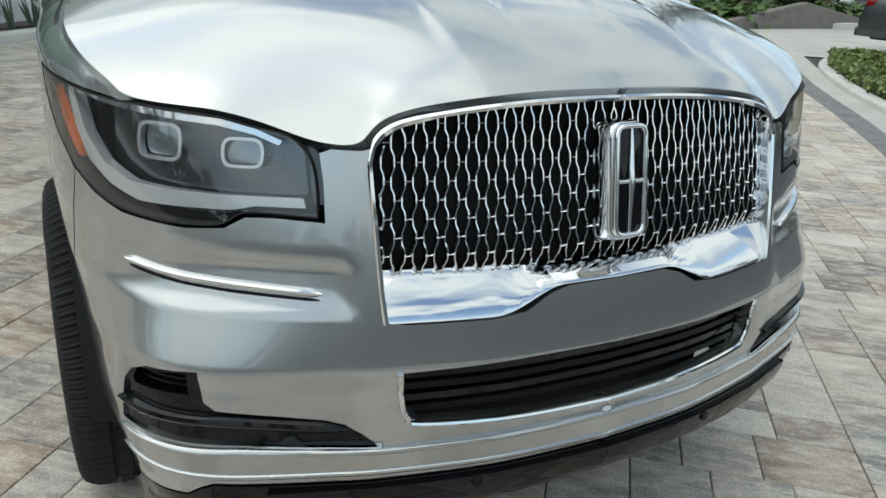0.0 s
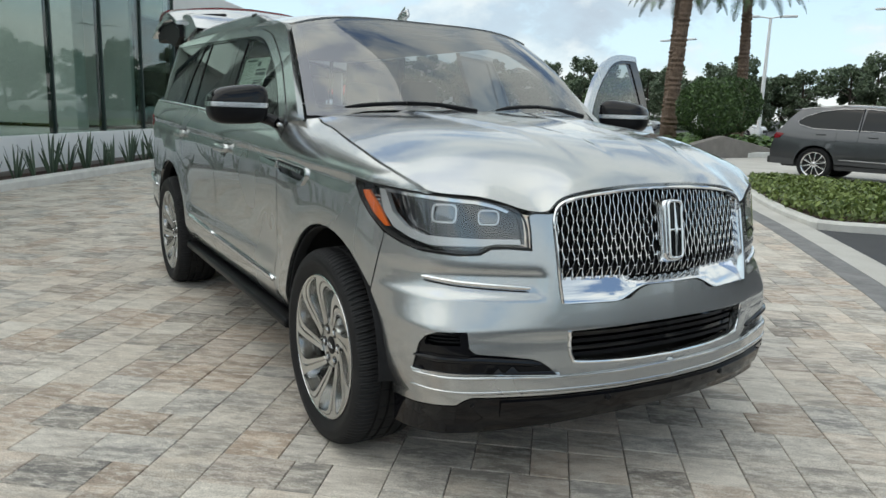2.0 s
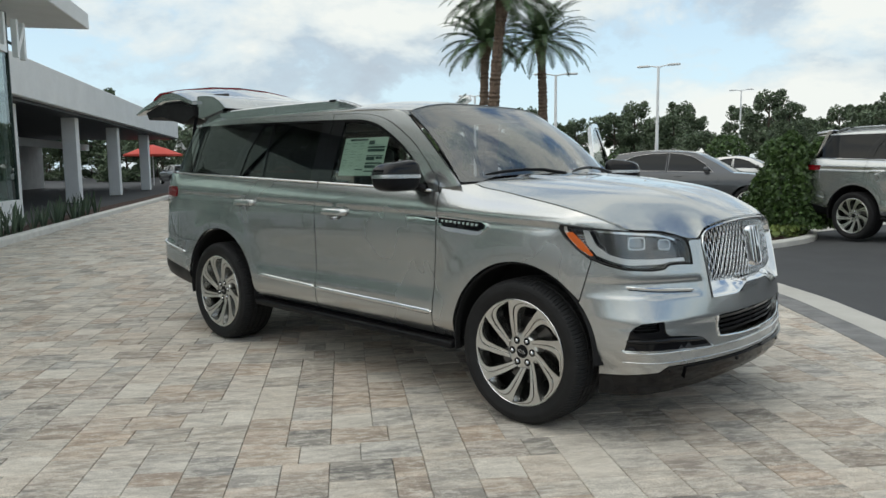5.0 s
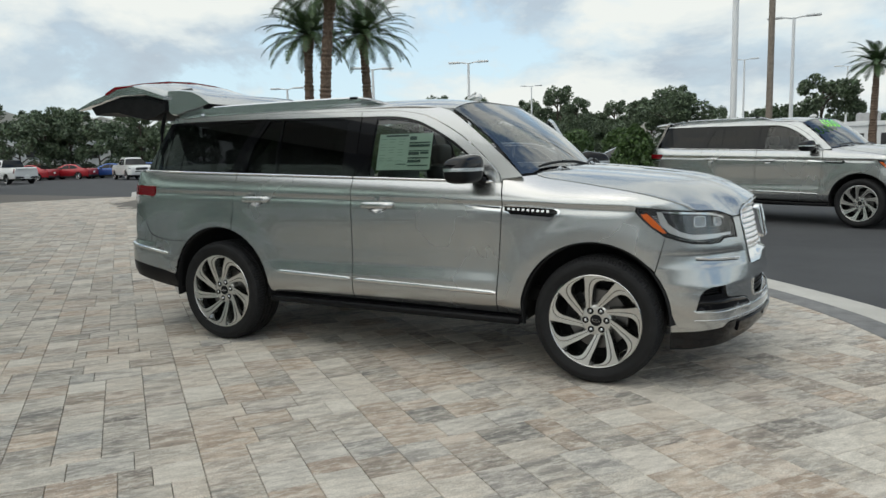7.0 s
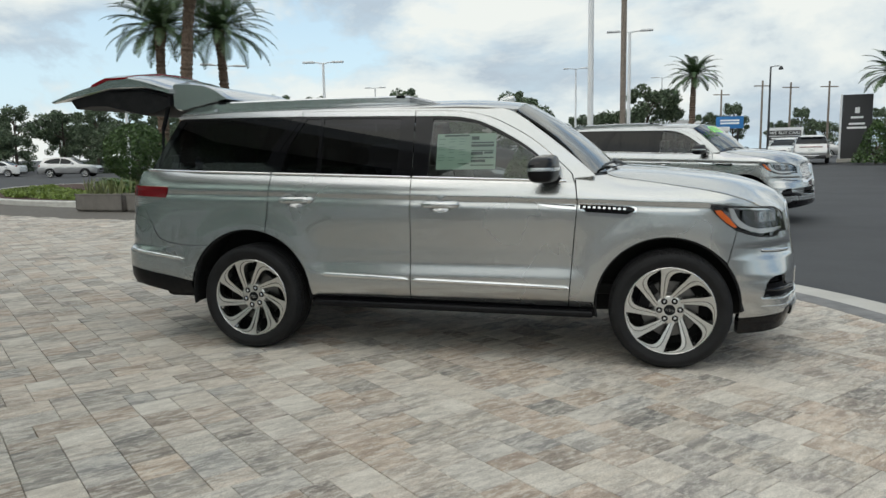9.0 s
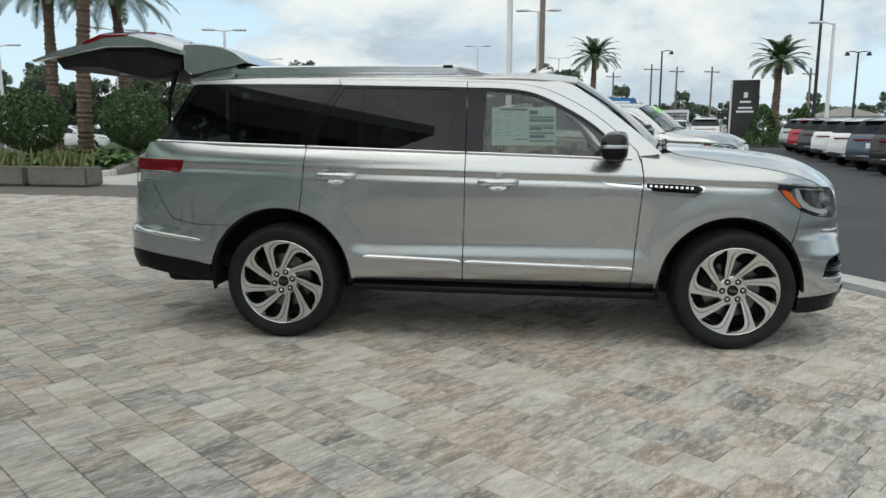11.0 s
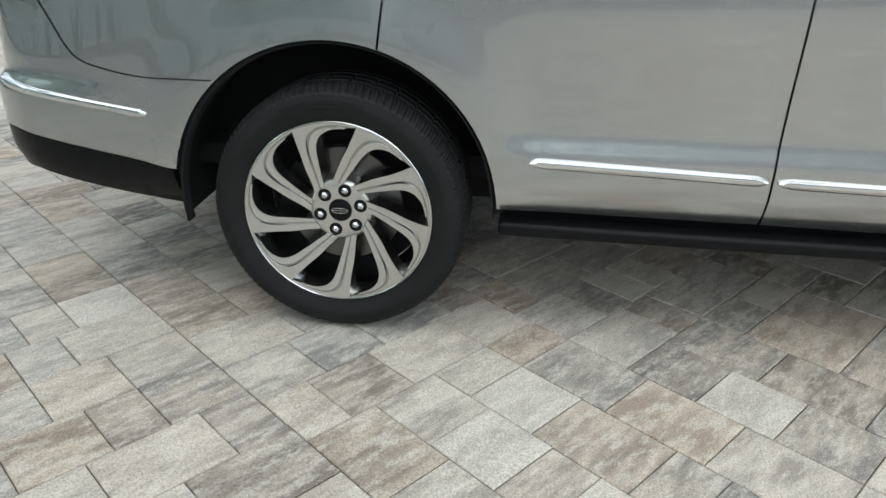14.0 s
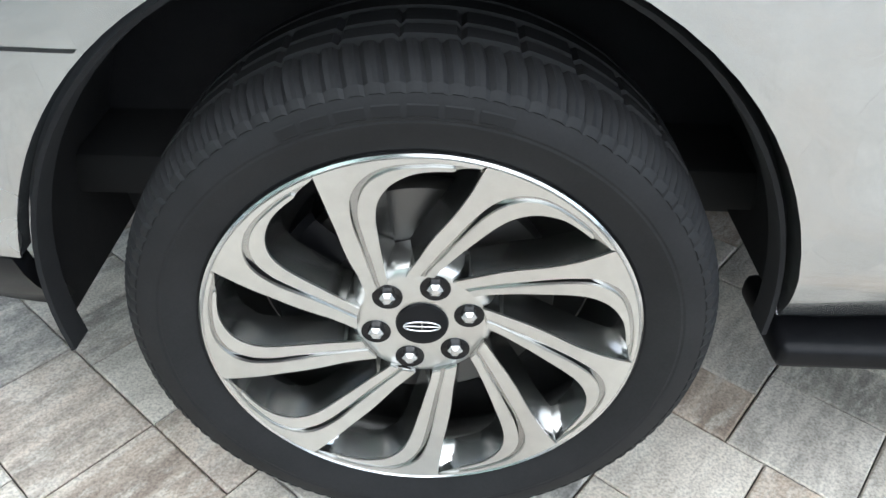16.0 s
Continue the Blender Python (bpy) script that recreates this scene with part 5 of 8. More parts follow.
    if doors_open:
        # raised: outlines in (x, z), swept across the car and drawn in towards both sides
        def gate_bm(outline, half, bevel=0.012, pull=0.0, crown=0.0):
            pts = outline
            b = bmesh.new()
            rings = []
            ys = [-half, -half + bevel, -half * 0.8, -half * 0.4, 0, half * 0.4, half * 0.8, half - bevel, half]
            cx, cz = sum(p[0] for p in pts) / len(pts), sum(p[1] for p in pts) / len(pts)
            for m_, yy in enumerate(ys):
                sh = 0.90 if m_ in (0, 8) else 1.0
                rings.append([b.verts.new(((cx + (x - cx) * (1 - 0.1 * (1 - sh)) + 3.84 + pull * (abs(yy) / half) ** 2), yy, cz + (z - cz) * sh - 1.872 + crown * (1 - (yy / half) ** 2))) for x, z in pts])
            for p, r_ in zip(rings, rings[1:]):
                for m_ in range(len(p)):
                    n_ = (m_ + 1) % len(p)
                    b.faces.new((p[m_], p[n_], r_[n_], r_[m_]))
            b.faces.new(rings[0]), b.faces.new(rings[-1][::-1])
            bmesh.ops.recalc_face_normals(b, faces=b.faces)
            return b

        part("gate_skin", gate_bm([(-3.90, 2.035), (-4.13, 2.112), (-4.27, 2.147), (-4.50, 2.144), (-4.62, 2.092), (-4.83, 2.040), (-5.045, 1.962), (-5.03, 1.952), (-4.86, 1.990), (-4.66, 2.030), (-4.45, 2.070), (-4.13, 2.066), (-3.90, 2.000)], 0.75, 0.03, 0.02, 0.075), PAINT, gate, "silver tailgate skin")
        part("gate_inner", gate_bm([(-3.90, 1.995), (-4.13, 2.062), (-4.45, 2.066), (-4.66, 2.026), (-4.85, 1.985), (-4.80, 1.908), (-4.66, 1.925), (-4.50, 1.920), (-4.30, 1.868), (-4.15, 1.838), (-4.04, 1.852), (-3.90, 1.905)], 0.725, 0.02), GATE_TRIM, gate, "black inner trim of the tailgate")
        part("gate_seam", gate_bm([(-3.92, 1.990), (-4.14, 2.050), (-4.46, 2.052), (-4.46, 2.040), (-4.14, 2.036), (-3.92, 1.974)], 0.735, 0.006), BLACK_GLOSS, gate)
        part("lamp_bar", gate_bm([(-4.30, 2.150), (-4.50, 2.150), (-4.625, 2.098), (-4.64, 2.076), (-4.60, 2.080), (-4.48, 2.128), (-4.30, 2.138)], 0.757, 0.02, 0.02, 0.086), RED_LENS, gate, "red lamp bar across the tailgate")
        part("gate_glass", gate_bm([(-3.95, 2.056), (-4.13, 2.116), (-4.24, 2.144), (-4.24, 2.130), (-4.13, 2.104), (-3.95, 2.045)], 0.60, 0.02, 0.0, 0.045), BLACK_GLOSS, gate, "dark tailgate glass")
        sp = [(-3.885, 2.075), (-3.875, 2.090), (-3.74, 2.088), (-3.60, 2.066), (-3.50, 2.020), (-3.405, 1.948), (-3.55, 1.915), (-3.69, 1.888), (-3.80, 1.862), (-3.86, 1.872), (-3.885, 1.90)]
        part("spoiler", gate_bm(sp, 0.70, 0.04, 0.0, 0.0), PAINT, gate, "silver roof spoiler turned up with the tailgate")
        bm = tube_bm([(x + 3.84, yy, z - 1.872) for x, yy, z in ((-4.00, -0.30, 2.088), (-3.99, -0.32, 2.118), (-3.90, -0.50, 2.100), (-3.87, -0.62, 2.080))], [0.02, 0.022, 0.014, 0.010], 8)
        part("rear_wiper", bm, BLACK_TRIM, gate)
        part("inner_lamp", box_bm((0.09, 0.05, 0.012), (-0.56, -0.55, 0.012), 0.004), LAMP_WHITE, gate)
    else:
        skin = spline([(0.0, 0.0), (-0.10, -0.02), (-0.22, -0.25), (-0.33, -0.48), (-0.36, -0.62), (-0.40, -0.85), (-0.43, -1.08)], 5)

        def gate_fn(y, u):
            k = u * (len(skin) - 1)
            i = min(len(skin) - 2, max(0, int(k)))
            f = k - i
            x, z = skin[i][0] * (1 - f) + skin[i + 1][0] * f, skin[i][1] * (1 - f) + skin[i + 1][1] * f
            return Vector((x + 0.10 * (abs(y) / 0.8) ** 3, y, z))

        def plate_bm(y0, y1, u0, u1, lift, thick, n=16):
            bm = bmesh.new()
            top = [[bm.verts.new(gate_fn(y0 + (y1 - y0) * i / n, u0 + (u1 - u0) * j / n) + Vector((-lift, 0, 0))) for j in range(n + 1)] for i in range(n + 1)]
            for i in range(n):
                for j in range(n):
                    bm.faces.new((top[i][j], top[i + 1][j], top[i + 1][j + 1], top[i][j + 1]))
            bmesh.ops.recalc_face_normals(bm, faces=bm.faces)
            bmesh.ops.solidify(bm, geom=bm.faces[:], thickness=thick)
            return bm

        part("gate_inner", plate_bm(-0.70, 0.70, 0.10, 0.97, -0.05, 0.05), BLACK_TRIM, gate, "black inner trim of the tailgate")
        part("gate_glass", plate_bm(-0.66, 0.66, 0.16, 0.52, 0.0, 0.012), BLACK_GLOSS, gate, "dark tailgate glass")
        part("gate_skin", plate_bm(-0.76, 0.76, 0.58, 1.0, 0.004, 0.05), PAINT, gate, "silver tailgate skin")
        part("gate_frame", plate_bm(-0.78, -0.66, 0.04, 0.6, 0.0, 0.05, 8), PAINT, gate)
        part("gate_frame", plate_bm(0.66, 0.78, 0.04, 0.6, 0.0, 0.05, 8), PAINT, gate)
        bm = plate_bm(-0.75, 0.75, 0.60, 0.70, 0.03, 0.02)
        part("lamp_bar", bm, RED_LENS, gate, "red lamp bar across the tailgate")
        bm = box_bm((0.34, 1.46, 0.07), (-0.12, 0, -0.015), 0.03, 3)
        bmesh.ops.rotate(bm, cent=(0, 0, 0), matrix=Matrix.Rotation(radians(-6), 3, "Y"), verts=bm.verts)
        part("spoiler", bm, PAINT, gate, "silver roof spoiler")
        bm = tube_bm([(-0.40, 0.0, -0.46), (-0.42, -0.02, -0.44), (-0.43, -0.35, -0.42)], 0.012, 8)
        part("rear_wiper", bm, BLACK_TRIM, gate)
    for y in (-0.68, 0.68) if doors_open else ():
        bm = tube_bm([(-4.03, y, 1.45), (-4.01, y, 1.72)], 0.012, 8)
        tube_bm([(-4.01, y, 1.72), (-3.92, y, 1.98)], 0.018, 8, bm)
        part("gas_strut", bm, BLACK_TRIM, car, "black gas strut")
    return car


GATE_TRIM = varied("grey_tailgate_lining", (0.010, 0.010, 0.011), (0.022, 0.022, 0.023), 0.6, 20, bump=0.1, dist=0.0005, Specular_IOR_Level=0.12)
LAMP_WHITE = Mat("pale_light_guide", (0.58, 0.60, 0.61), 0.22, 0.45, Coat_Weight=1.0).m
PROJECTOR = Mat("projector_glass", (0.22, 0.25, 0.28), 0.04, 0.6, Coat_Weight=1.0).m

suv = build_suv("suv", "silver metallic full-size SUV with tailgate and far doors open", True)


# ---- outdoor materials ----
def leaf_mat(name, dark, light, rough=0.5):
    m = Mat(name, light, rough)
    m.put(**{"Base Color": m.ramp(m.island(), [(0.0, dark), (0.6, light), (1.0, tuple(min(1, c * 1.35) for c in light))])})
    return m.m


ASPHALT = varied("asphalt", (0.040, 0.041, 0.044), (0.066, 0.067, 0.071), 0.85, 0.7, bump=0.5, dist=0.004, fine=120)
CONCRETE = varied("pale_concrete", (0.40, 0.385, 0.35), (0.56, 0.54, 0.50), 0.85, 1.3, bump=0.3, fine=60)
KERB = varied("kerb_concrete", (0.50, 0.49, 0.46), (0.68, 0.67, 0.63), 0.85, 4, bump=0.4, fine=80)
JOINT = varied("joint_sand", (0.10, 0.09, 0.08), (0.17, 0.155, 0.135), 0.95, 8)
MULCH = varied("brown_mulch", (0.035, 0.020, 0.015), (0.12, 0.07, 0.05), 0.95, 18, bump=1.0, dist=0.02)
WHITE_WALL = varied("white_render", (0.70, 0.71, 0.71), (0.80, 0.81, 0.81), 0.7, 1.2)
GREY_WALL = varied("grey_render", (0.30, 0.30, 0.30), (0.42, 0.42, 0.42), 0.8, 1.5)
BROWN_WALL = varied("taupe_block", (0.16, 0.145, 0.13), (0.24, 0.22, 0.20), 0.85, 3)
MULLION = Mat("dark_mullion", (0.02, 0.035, 0.033), 0.4, 0.3).m
GREEN_GLASS = glass_mat("green_shop_glass", (0.80, 0.90, 0.865), 0.80, 0.0, 1.7)
METAL_WHITE = Mat("white_painted_steel", (0.74, 0.75, 0.76), 0.4).m
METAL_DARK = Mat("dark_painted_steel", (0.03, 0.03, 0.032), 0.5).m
WOOD_POLE = varied("weathered_pole", (0.16, 0.13, 0.11), (0.28, 0.24, 0.20), 0.9, 9)
BARK = varied("palm_bark", (0.10, 0.068, 0.05), (0.24, 0.17, 0.125), 0.95, 9, bump=0.9, dist=0.03)
BARK_TREE = varied("tree_bark", (0.05, 0.04, 0.03), (0.12, 0.10, 0.08), 0.95, 7, bump=0.6, dist=0.02)
FROND = leaf_mat("palm_frond", (0.028, 0.055, 0.024), (0.062, 0.105, 0.040))
# skyline leaves: green made paler and greyer, distance haze put into the colour
LEAF_TREE = leaf_mat("hazed_tree_leaves", (0.048, 0.070, 0.040), (0.098, 0.135, 0.075))
LEAF_BALL = leaf_mat("clipped_leaves", (0.022, 0.046, 0.014), (0.062, 0.110, 0.030))
LEAF_HEDGE = leaf_mat("ground_cover_leaves", (0.055, 0.090, 0.018), (0.150, 0.195, 0.050))
LEAF_FERN = leaf_mat("fern_leaves", (0.040, 0.085, 0.018), (0.100, 0.170, 0.040))
LEAF_SNAKE = leaf_mat("stiff_spear_leaves", (0.030, 0.055, 0.032), (0.085, 0.125, 0.075))
LAWN = leaf_mat("lawn", (0.09, 0.14, 0.02), (0.18, 0.24, 0.05))
ROOM = varied("inner_plaster", (0.55, 0.56, 0.55), (0.66, 0.67, 0.66), 0.8, 1)
LETTER = Mat("white_sign_face", (0.85, 0.86, 0.86), 0.35).m
RED_CANVAS = Mat("red_canvas", (0.55, 0.06, 0.04), 0.7).m
BLUE_SIGN = Mat("blue_billboard", (0.02, 0.16, 0.42), 0.5).m
GREEN_INK = Mat("fluorescent_green_paint", (0.25, 0.95, 0.03), 0.5).m


def rise(x, y):
    """The lot climbs gently away from the paving."""
    t = min(max(y - 7.0, 0.0), 40.0)
    crown = 0.11 * smoothstep(6.2, 8.6, y) * smoothstep(-2.2, 0.2, x) * (1 - smoothstep(14, 24, y))
    return 0.014 * t * t / (t + 2.5) * smoothstep(-28, -6, x) + crown


def flat_bm(poly, z, bm=None, thick=0.0):
    bm = bm or bmesh.new()
    f = bm.faces.new([bm.verts.new((x, y, z)) for x, y in poly])
    bm.normal_update()
    if f.normal.z < 0:
        f.normal_flip()
    if thick:
        r = bmesh.ops.extrude_face_region(bm, geom=[f])
        bmesh.ops.translate(bm, vec=(0, 0, thick), verts=[v for v in r["geom"] if isinstance(v, bmesh.types.BMVert)])
        bmesh.ops.recalc_face_normals(bm, faces=bm.faces)
    return bm


# ---- ground, drive, kerbs ----
tagged(obj("ground", flat_bm([(-900, -900), (900, -900), (900, 900), (-900, 900)], -0.03), ASPHALT), label="dark asphalt ground of the car lot", category="ground", kind="structure")
EDGE = [(2.75, -9.0), (2.55, -2.5), (2.22, 0.25), (1.95, 1.05), (1.42, 2.03), (0.36, 3.38), (-0.42, 4.25), (-2.9, 6.56), (-5.3, 8.65), (-8.2, 11.5)]
FACE_N = Vector((0.571, 0.821, 0))
FACE_U = Vector((0.821, -0.571, 0))
KCORNER = Vector((-17.2, 1.956, 0))


def along(u, w, z=0.0):
    """A place by the shop front: u along it from its corner, w out from it."""
    p = KCORNER + FACE_U * u + FACE_N * w
    return Vector((p.x, p.y, z))


kerb_line = [tuple(along(u, 1.0).xy) for u in (-26, 27)]
PAVED = EDGE + [(-11.0, 11.9), (-17.5, 13.2), (-25.0, 16.6), (-38.0, 18.0)] + kerb_line
tagged(obj("paving_bed", flat_bm(PAVED, -0.012), JOINT), label="sandy joint bed under the paving", category="ground", kind="structure")
conc = [(-11.0, 11.9), (-8.2, 11.5), (-7.2, 12.4), (-2.0, 11.6), (0.0, 16.0), (-6.0, 24.0), (-12.0, 40.0), (-22.0, 34.0), (-31.0, 27.0), (-29.0, 20.0), (-25.0, 16.6), (-17.5, 13.2)]
tagged(obj("drive", flat_bm(conc, -0.008), CONCRETE), label="pale concrete drive", category="ground", kind="structure")


def strip_bm(line, w0, w1, z0, z1, bevel=0.0):
    """A band along a line of points, from w0 to w1 to its right, between two heights."""
    bm = bmesh.new()
    pts = [Vector((x, y, 0)) for x, y in line]
    rows = []
    for i, p in enumerate(pts):
        d = (pts[min(i + 1, len(pts) - 1)] - pts[max(i - 1, 0)]).normalized()
        n = Vector((d.y, -d.x, 0))
        b = bevel
        sec = ((w0, z0), (w0, z1 - b), (w0 + b, z1), (w1 - b, z1), (w1, z1 - b), (w1, z0)) if b else ((w0, z0), (w0, z1), (w1, z1), (w1, z0))
        rows.append([bm.verts.new((p.x + n.x * w, p.y + n.y * w, z)) for w, z in sec])
    for p, q in zip(rows, rows[1:]):
        for i in range(len(p) - 1):
            bm.faces.new((p[i], p[i + 1], q[i + 1], q[i]))
    bm.faces.new(rows[0]), bm.faces.new(rows[-1][::-1])
    bmesh.ops.recalc_face_normals(bm, faces=bm.faces)
    return bm


edge_s = [(x, y) for x, y in spline(EDGE, 6)]
tagged(obj("edge_band", strip_bm(edge_s, 0.0, 0.34, -0.03, 0.004), CONCRETE, smooth=30), label="pale concrete band round the paving", category="kerb", kind="structure")
kb = [tuple(along(u, 0.93).xy) for u in np.linspace(-26, 16.6, 44)]
tagged(obj("bed_kerb", strip_bm(kb, -0.10, 0.10, -0.03, 0.14, 0.03), KERB, smooth=40), label="rounded concrete kerb of the planting bed", category="kerb", kind="structure")
tagged(obj("planting_bed", flat_bm([tuple(along(u, w).xy) for u, w in ((-26, 0.86), (16.6, 0.86), (16.6, -0.1), (-26, -0.1))], 0.06), MULCH), label="brown mulch bed below the shop front", category="soil", kind="structure")

# island with ground cover
ISLAND = [(x, y) for x, y in spline([(-2.95, 7.20), (-3.2, 7.30), (-4.4, 8.25), (-6.3, 10.1), (-7.1, 11.4), (-6.6, 12.0), (-4.4, 11.9), (-2.2, 11.1), (-1.6, 9.8), (-1.95, 8.2), (-2.55, 7.45), (-2.95, 7.20)], 5)][:-1]
isl_in = [(x + (-4.2 - x) * 0.05, y + (10.2 - y) * 0.05) for x, y in ISLAND]
tagged(obj("island_kerb", strip_bm(ISLAND + ISLAND[:1], -0.02, 0.16, -0.03, 0.09, 0.03), KERB, smooth=40), label="concrete kerb round the planted island", category="kerb", kind="structure")
tagged(obj("island_soil", flat_bm(ISLAND, 0.05), MULCH), label="soil of the planted island", category="soil", kind="structure")

BED = [(x, y) for x, y in spline([(-13.6, 15.0), (-13.7, 18.5), (-13.6, 22.2), (-16, 28), (-23, 32), (-30, 27), (-27, 20), (-22, 15.4), (-17.5, 13.5), (-14.6, 13.6), (-13.6, 15.0)], 5)][:-1]
tagged(obj("bed_soil", flat_bm(BED, 0.16), MULCH), label="mulch of the large raised bed", category="soil", kind="structure")
tagged(obj("bed_edge", strip_bm(BED + BED[:1], -0.02, 0.16, -0.03, 0.17, 0.03), KERB, smooth=40), label="kerb of the large bed", category="kerb", kind="structure")
rw = strip_bm([(-13.55, 15.3), (-13.6, 18.5), (-13.5, 21.6)], -0.15, 0.15, -0.03, 0.72, 0.02)
for v in rw.verts:
    if v.co.z > 0.3:
        v.co.z -= 0.55 * max(0.0, 1 - (v.co.y - 15.3) / 1.6) + 0.55 * max(0.0, 1 - (21.6 - v.co.y) / 1.6)
tagged(obj("retaining_wall", rw, BROWN_WALL, smooth=30), label="low taupe retaining wall of the bed", category="wall")

rng = np.random.default_rng(7)


def leaves(name, cen, size, material, parent=None, flat=0.0, long=1.6, **tags):
    """Many small pointed leaves at the given places, as one mesh."""
    cen = np.asarray(cen, float)
    n = len(cen)
    a = rng.normal(size=(n, 3))
    a[:, 2] *= 1 - flat
    a /= np.linalg.norm(a, axis=1)[:, None]
    b = np.cross(a, rng.normal(size=(n, 3)))
    b /= np.linalg.norm(b, axis=1)[:, None]
    sz = size * (0.6 + 0.8 * rng.random(n))[:, None]
    v = np.stack([cen - a * sz * long * 0.5, cen + b * sz * 0.5, cen + a * sz * long * 0.5, cen - b * sz * 0.5], 1).reshape(-1, 3)
    me = bpy.data.meshes.new(name)
    me.from_pydata(v.tolist(), [], [[4 * i, 4 * i + 1, 4 * i + 2, 4 * i + 3] for i in range(n)])
    me.materials.append(material)
    ob = new(name, me)
    if parent is not None:
        ob.parent = parent
    return tagged(ob, **tags)


def in_poly(poly, n):
    p = np.array(poly)
    lo, hi = p.min(0), p.max(0)
    q = lo + (hi - lo) * rng.random((n * 3, 2))
    return q[inside(poly, q)][:n]


q = in_poly(isl_in, 9000)
zz = 0.07 + 0.20 * rng.random(len(q)) ** 0.6
leaves("ground_cover", np.c_[q, zz], 0.055, LEAF_HEDGE, flat=0.2, label="low yellow-green ground cover on the island", category="plants", kind="stuff")
q = in_poly([(-15.0, 13.9), (-17.5, 13.8), (-21.8, 15.7), (-26.6, 20.2), (-29, 26), (-25, 22), (-19, 17)], 6000)
leaves("lawn", np.c_[q, 0.17 + 0.05 * rng.random(len(q))], 0.10, LAWN, label="bright mown lawn at the bed's edge", category="lawn", kind="stuff")


# ---- plants ----
def clump(n, r, shell=0.0, squash=0.8):
    d = rng.normal(size=(n, 3))
    d /= np.linalg.norm(d, axis=1)[:, None]
    k = (shell + (1 - shell) * rng.random(n) ** 0.4)[:, None]
    d = d * k * r
    d[:, 2] *= squash
    return d


def tree(name, label, height, width, m, seed=0, leaf=0.30, count=1500, low=0.3):
    t = thing(name, m, label=label, category="tree")
    r = random.Random(seed)
    bm = tube_bm([(0, 0, 0), (0.05, 0.03, height * 0.25), (-0.04, 0.05, height * 0.5), (0.03, 0, height * 0.8)], [height * 0.03, height * 0.024, height * 0.018, height * 0.006], 8)
    for k in range(6):
        a, h = math.tau * k / 6 + r.random(), height * (0.3 + 0.08 * k)
        e = Vector((math.cos(a), math.sin(a), 0)) * width * (0.25 + 0.15 * r.random())
        tube_bm([(0, 0, h), e * 0.5 + Vector((0, 0, h + height * 0.08)), e + Vector((0, 0, h + height * 0.14))], [height * 0.012, height * 0.008, height * 0.003], 6, bm)
    part("trunk", bm, BARK_TREE, t)
    pts = []
    for k in range(30):
        a, h = r.random() * math.tau, height * (low + (1 - low) * r.random() ** 0.8)
        rad = width * 0.5 * (1 - 0.55 * abs((h / height - 0.55) / 0.5)) * (0.35 + 0.6 * r.random())
        c = np.array([math.cos(a) * rad, math.sin(a) * rad, h * 0.93])
        pts.append(c + clump(count // 30, width * (0.07 + 0.10 * r.random()), 0.2))
    leaves("crown", np.concatenate(pts), leaf, LEAF_TREE, t)
    return t


def ball_bush(m, r, label, cat="shrub", cone=False, count=9000, leaf=0.06):
    t = thing("clipped_shrub" if not cone else "cone_shrub", m, label=label, category=cat)
    bm = tube_bm([(0, 0, 0), (0.03, 0, r * 0.5), (0, 0.02, r * 1.1)], [r * 0.08, r * 0.06, r * 0.05], 8)
    for k in range(5):
        a = math.tau * k / 5
        tube_bm([(0, 0, r * 0.25), (math.cos(a) * r * 0.3, math.sin(a) * r * 0.3, r * 0.7)], [r * 0.04, r * 0.02], 6, bm)
    part("stems", bm, BARK_TREE, t)
    if cone:
        h = rng.random(count) ** 1.3
        a = rng.random(count) * math.tau
        rad = r * (1 - h) ** 0.62 * (0.72 + 0.34 * rng.random(count)) * (1 + 0.12 * np.sin(5 * a + 9 * h))
        p = np.c_[np.cos(a) * rad, np.sin(a) * rad, 0.12 + h * r * 2.05]
    else:
        d = clump(count, r, 0.90, 0.90)
        k = 1 + 0.03 * np.sin(7 * d[:, 0] / r + 3) * np.cos(6 * d[:, 1] / r) + 0.018 * rng.normal(size=count)
        p = d * k[:, None] + np.array([0, 0, r * 1.34])
    leaves("foliage", p, leaf, LEAF_BALL, t)
    return t


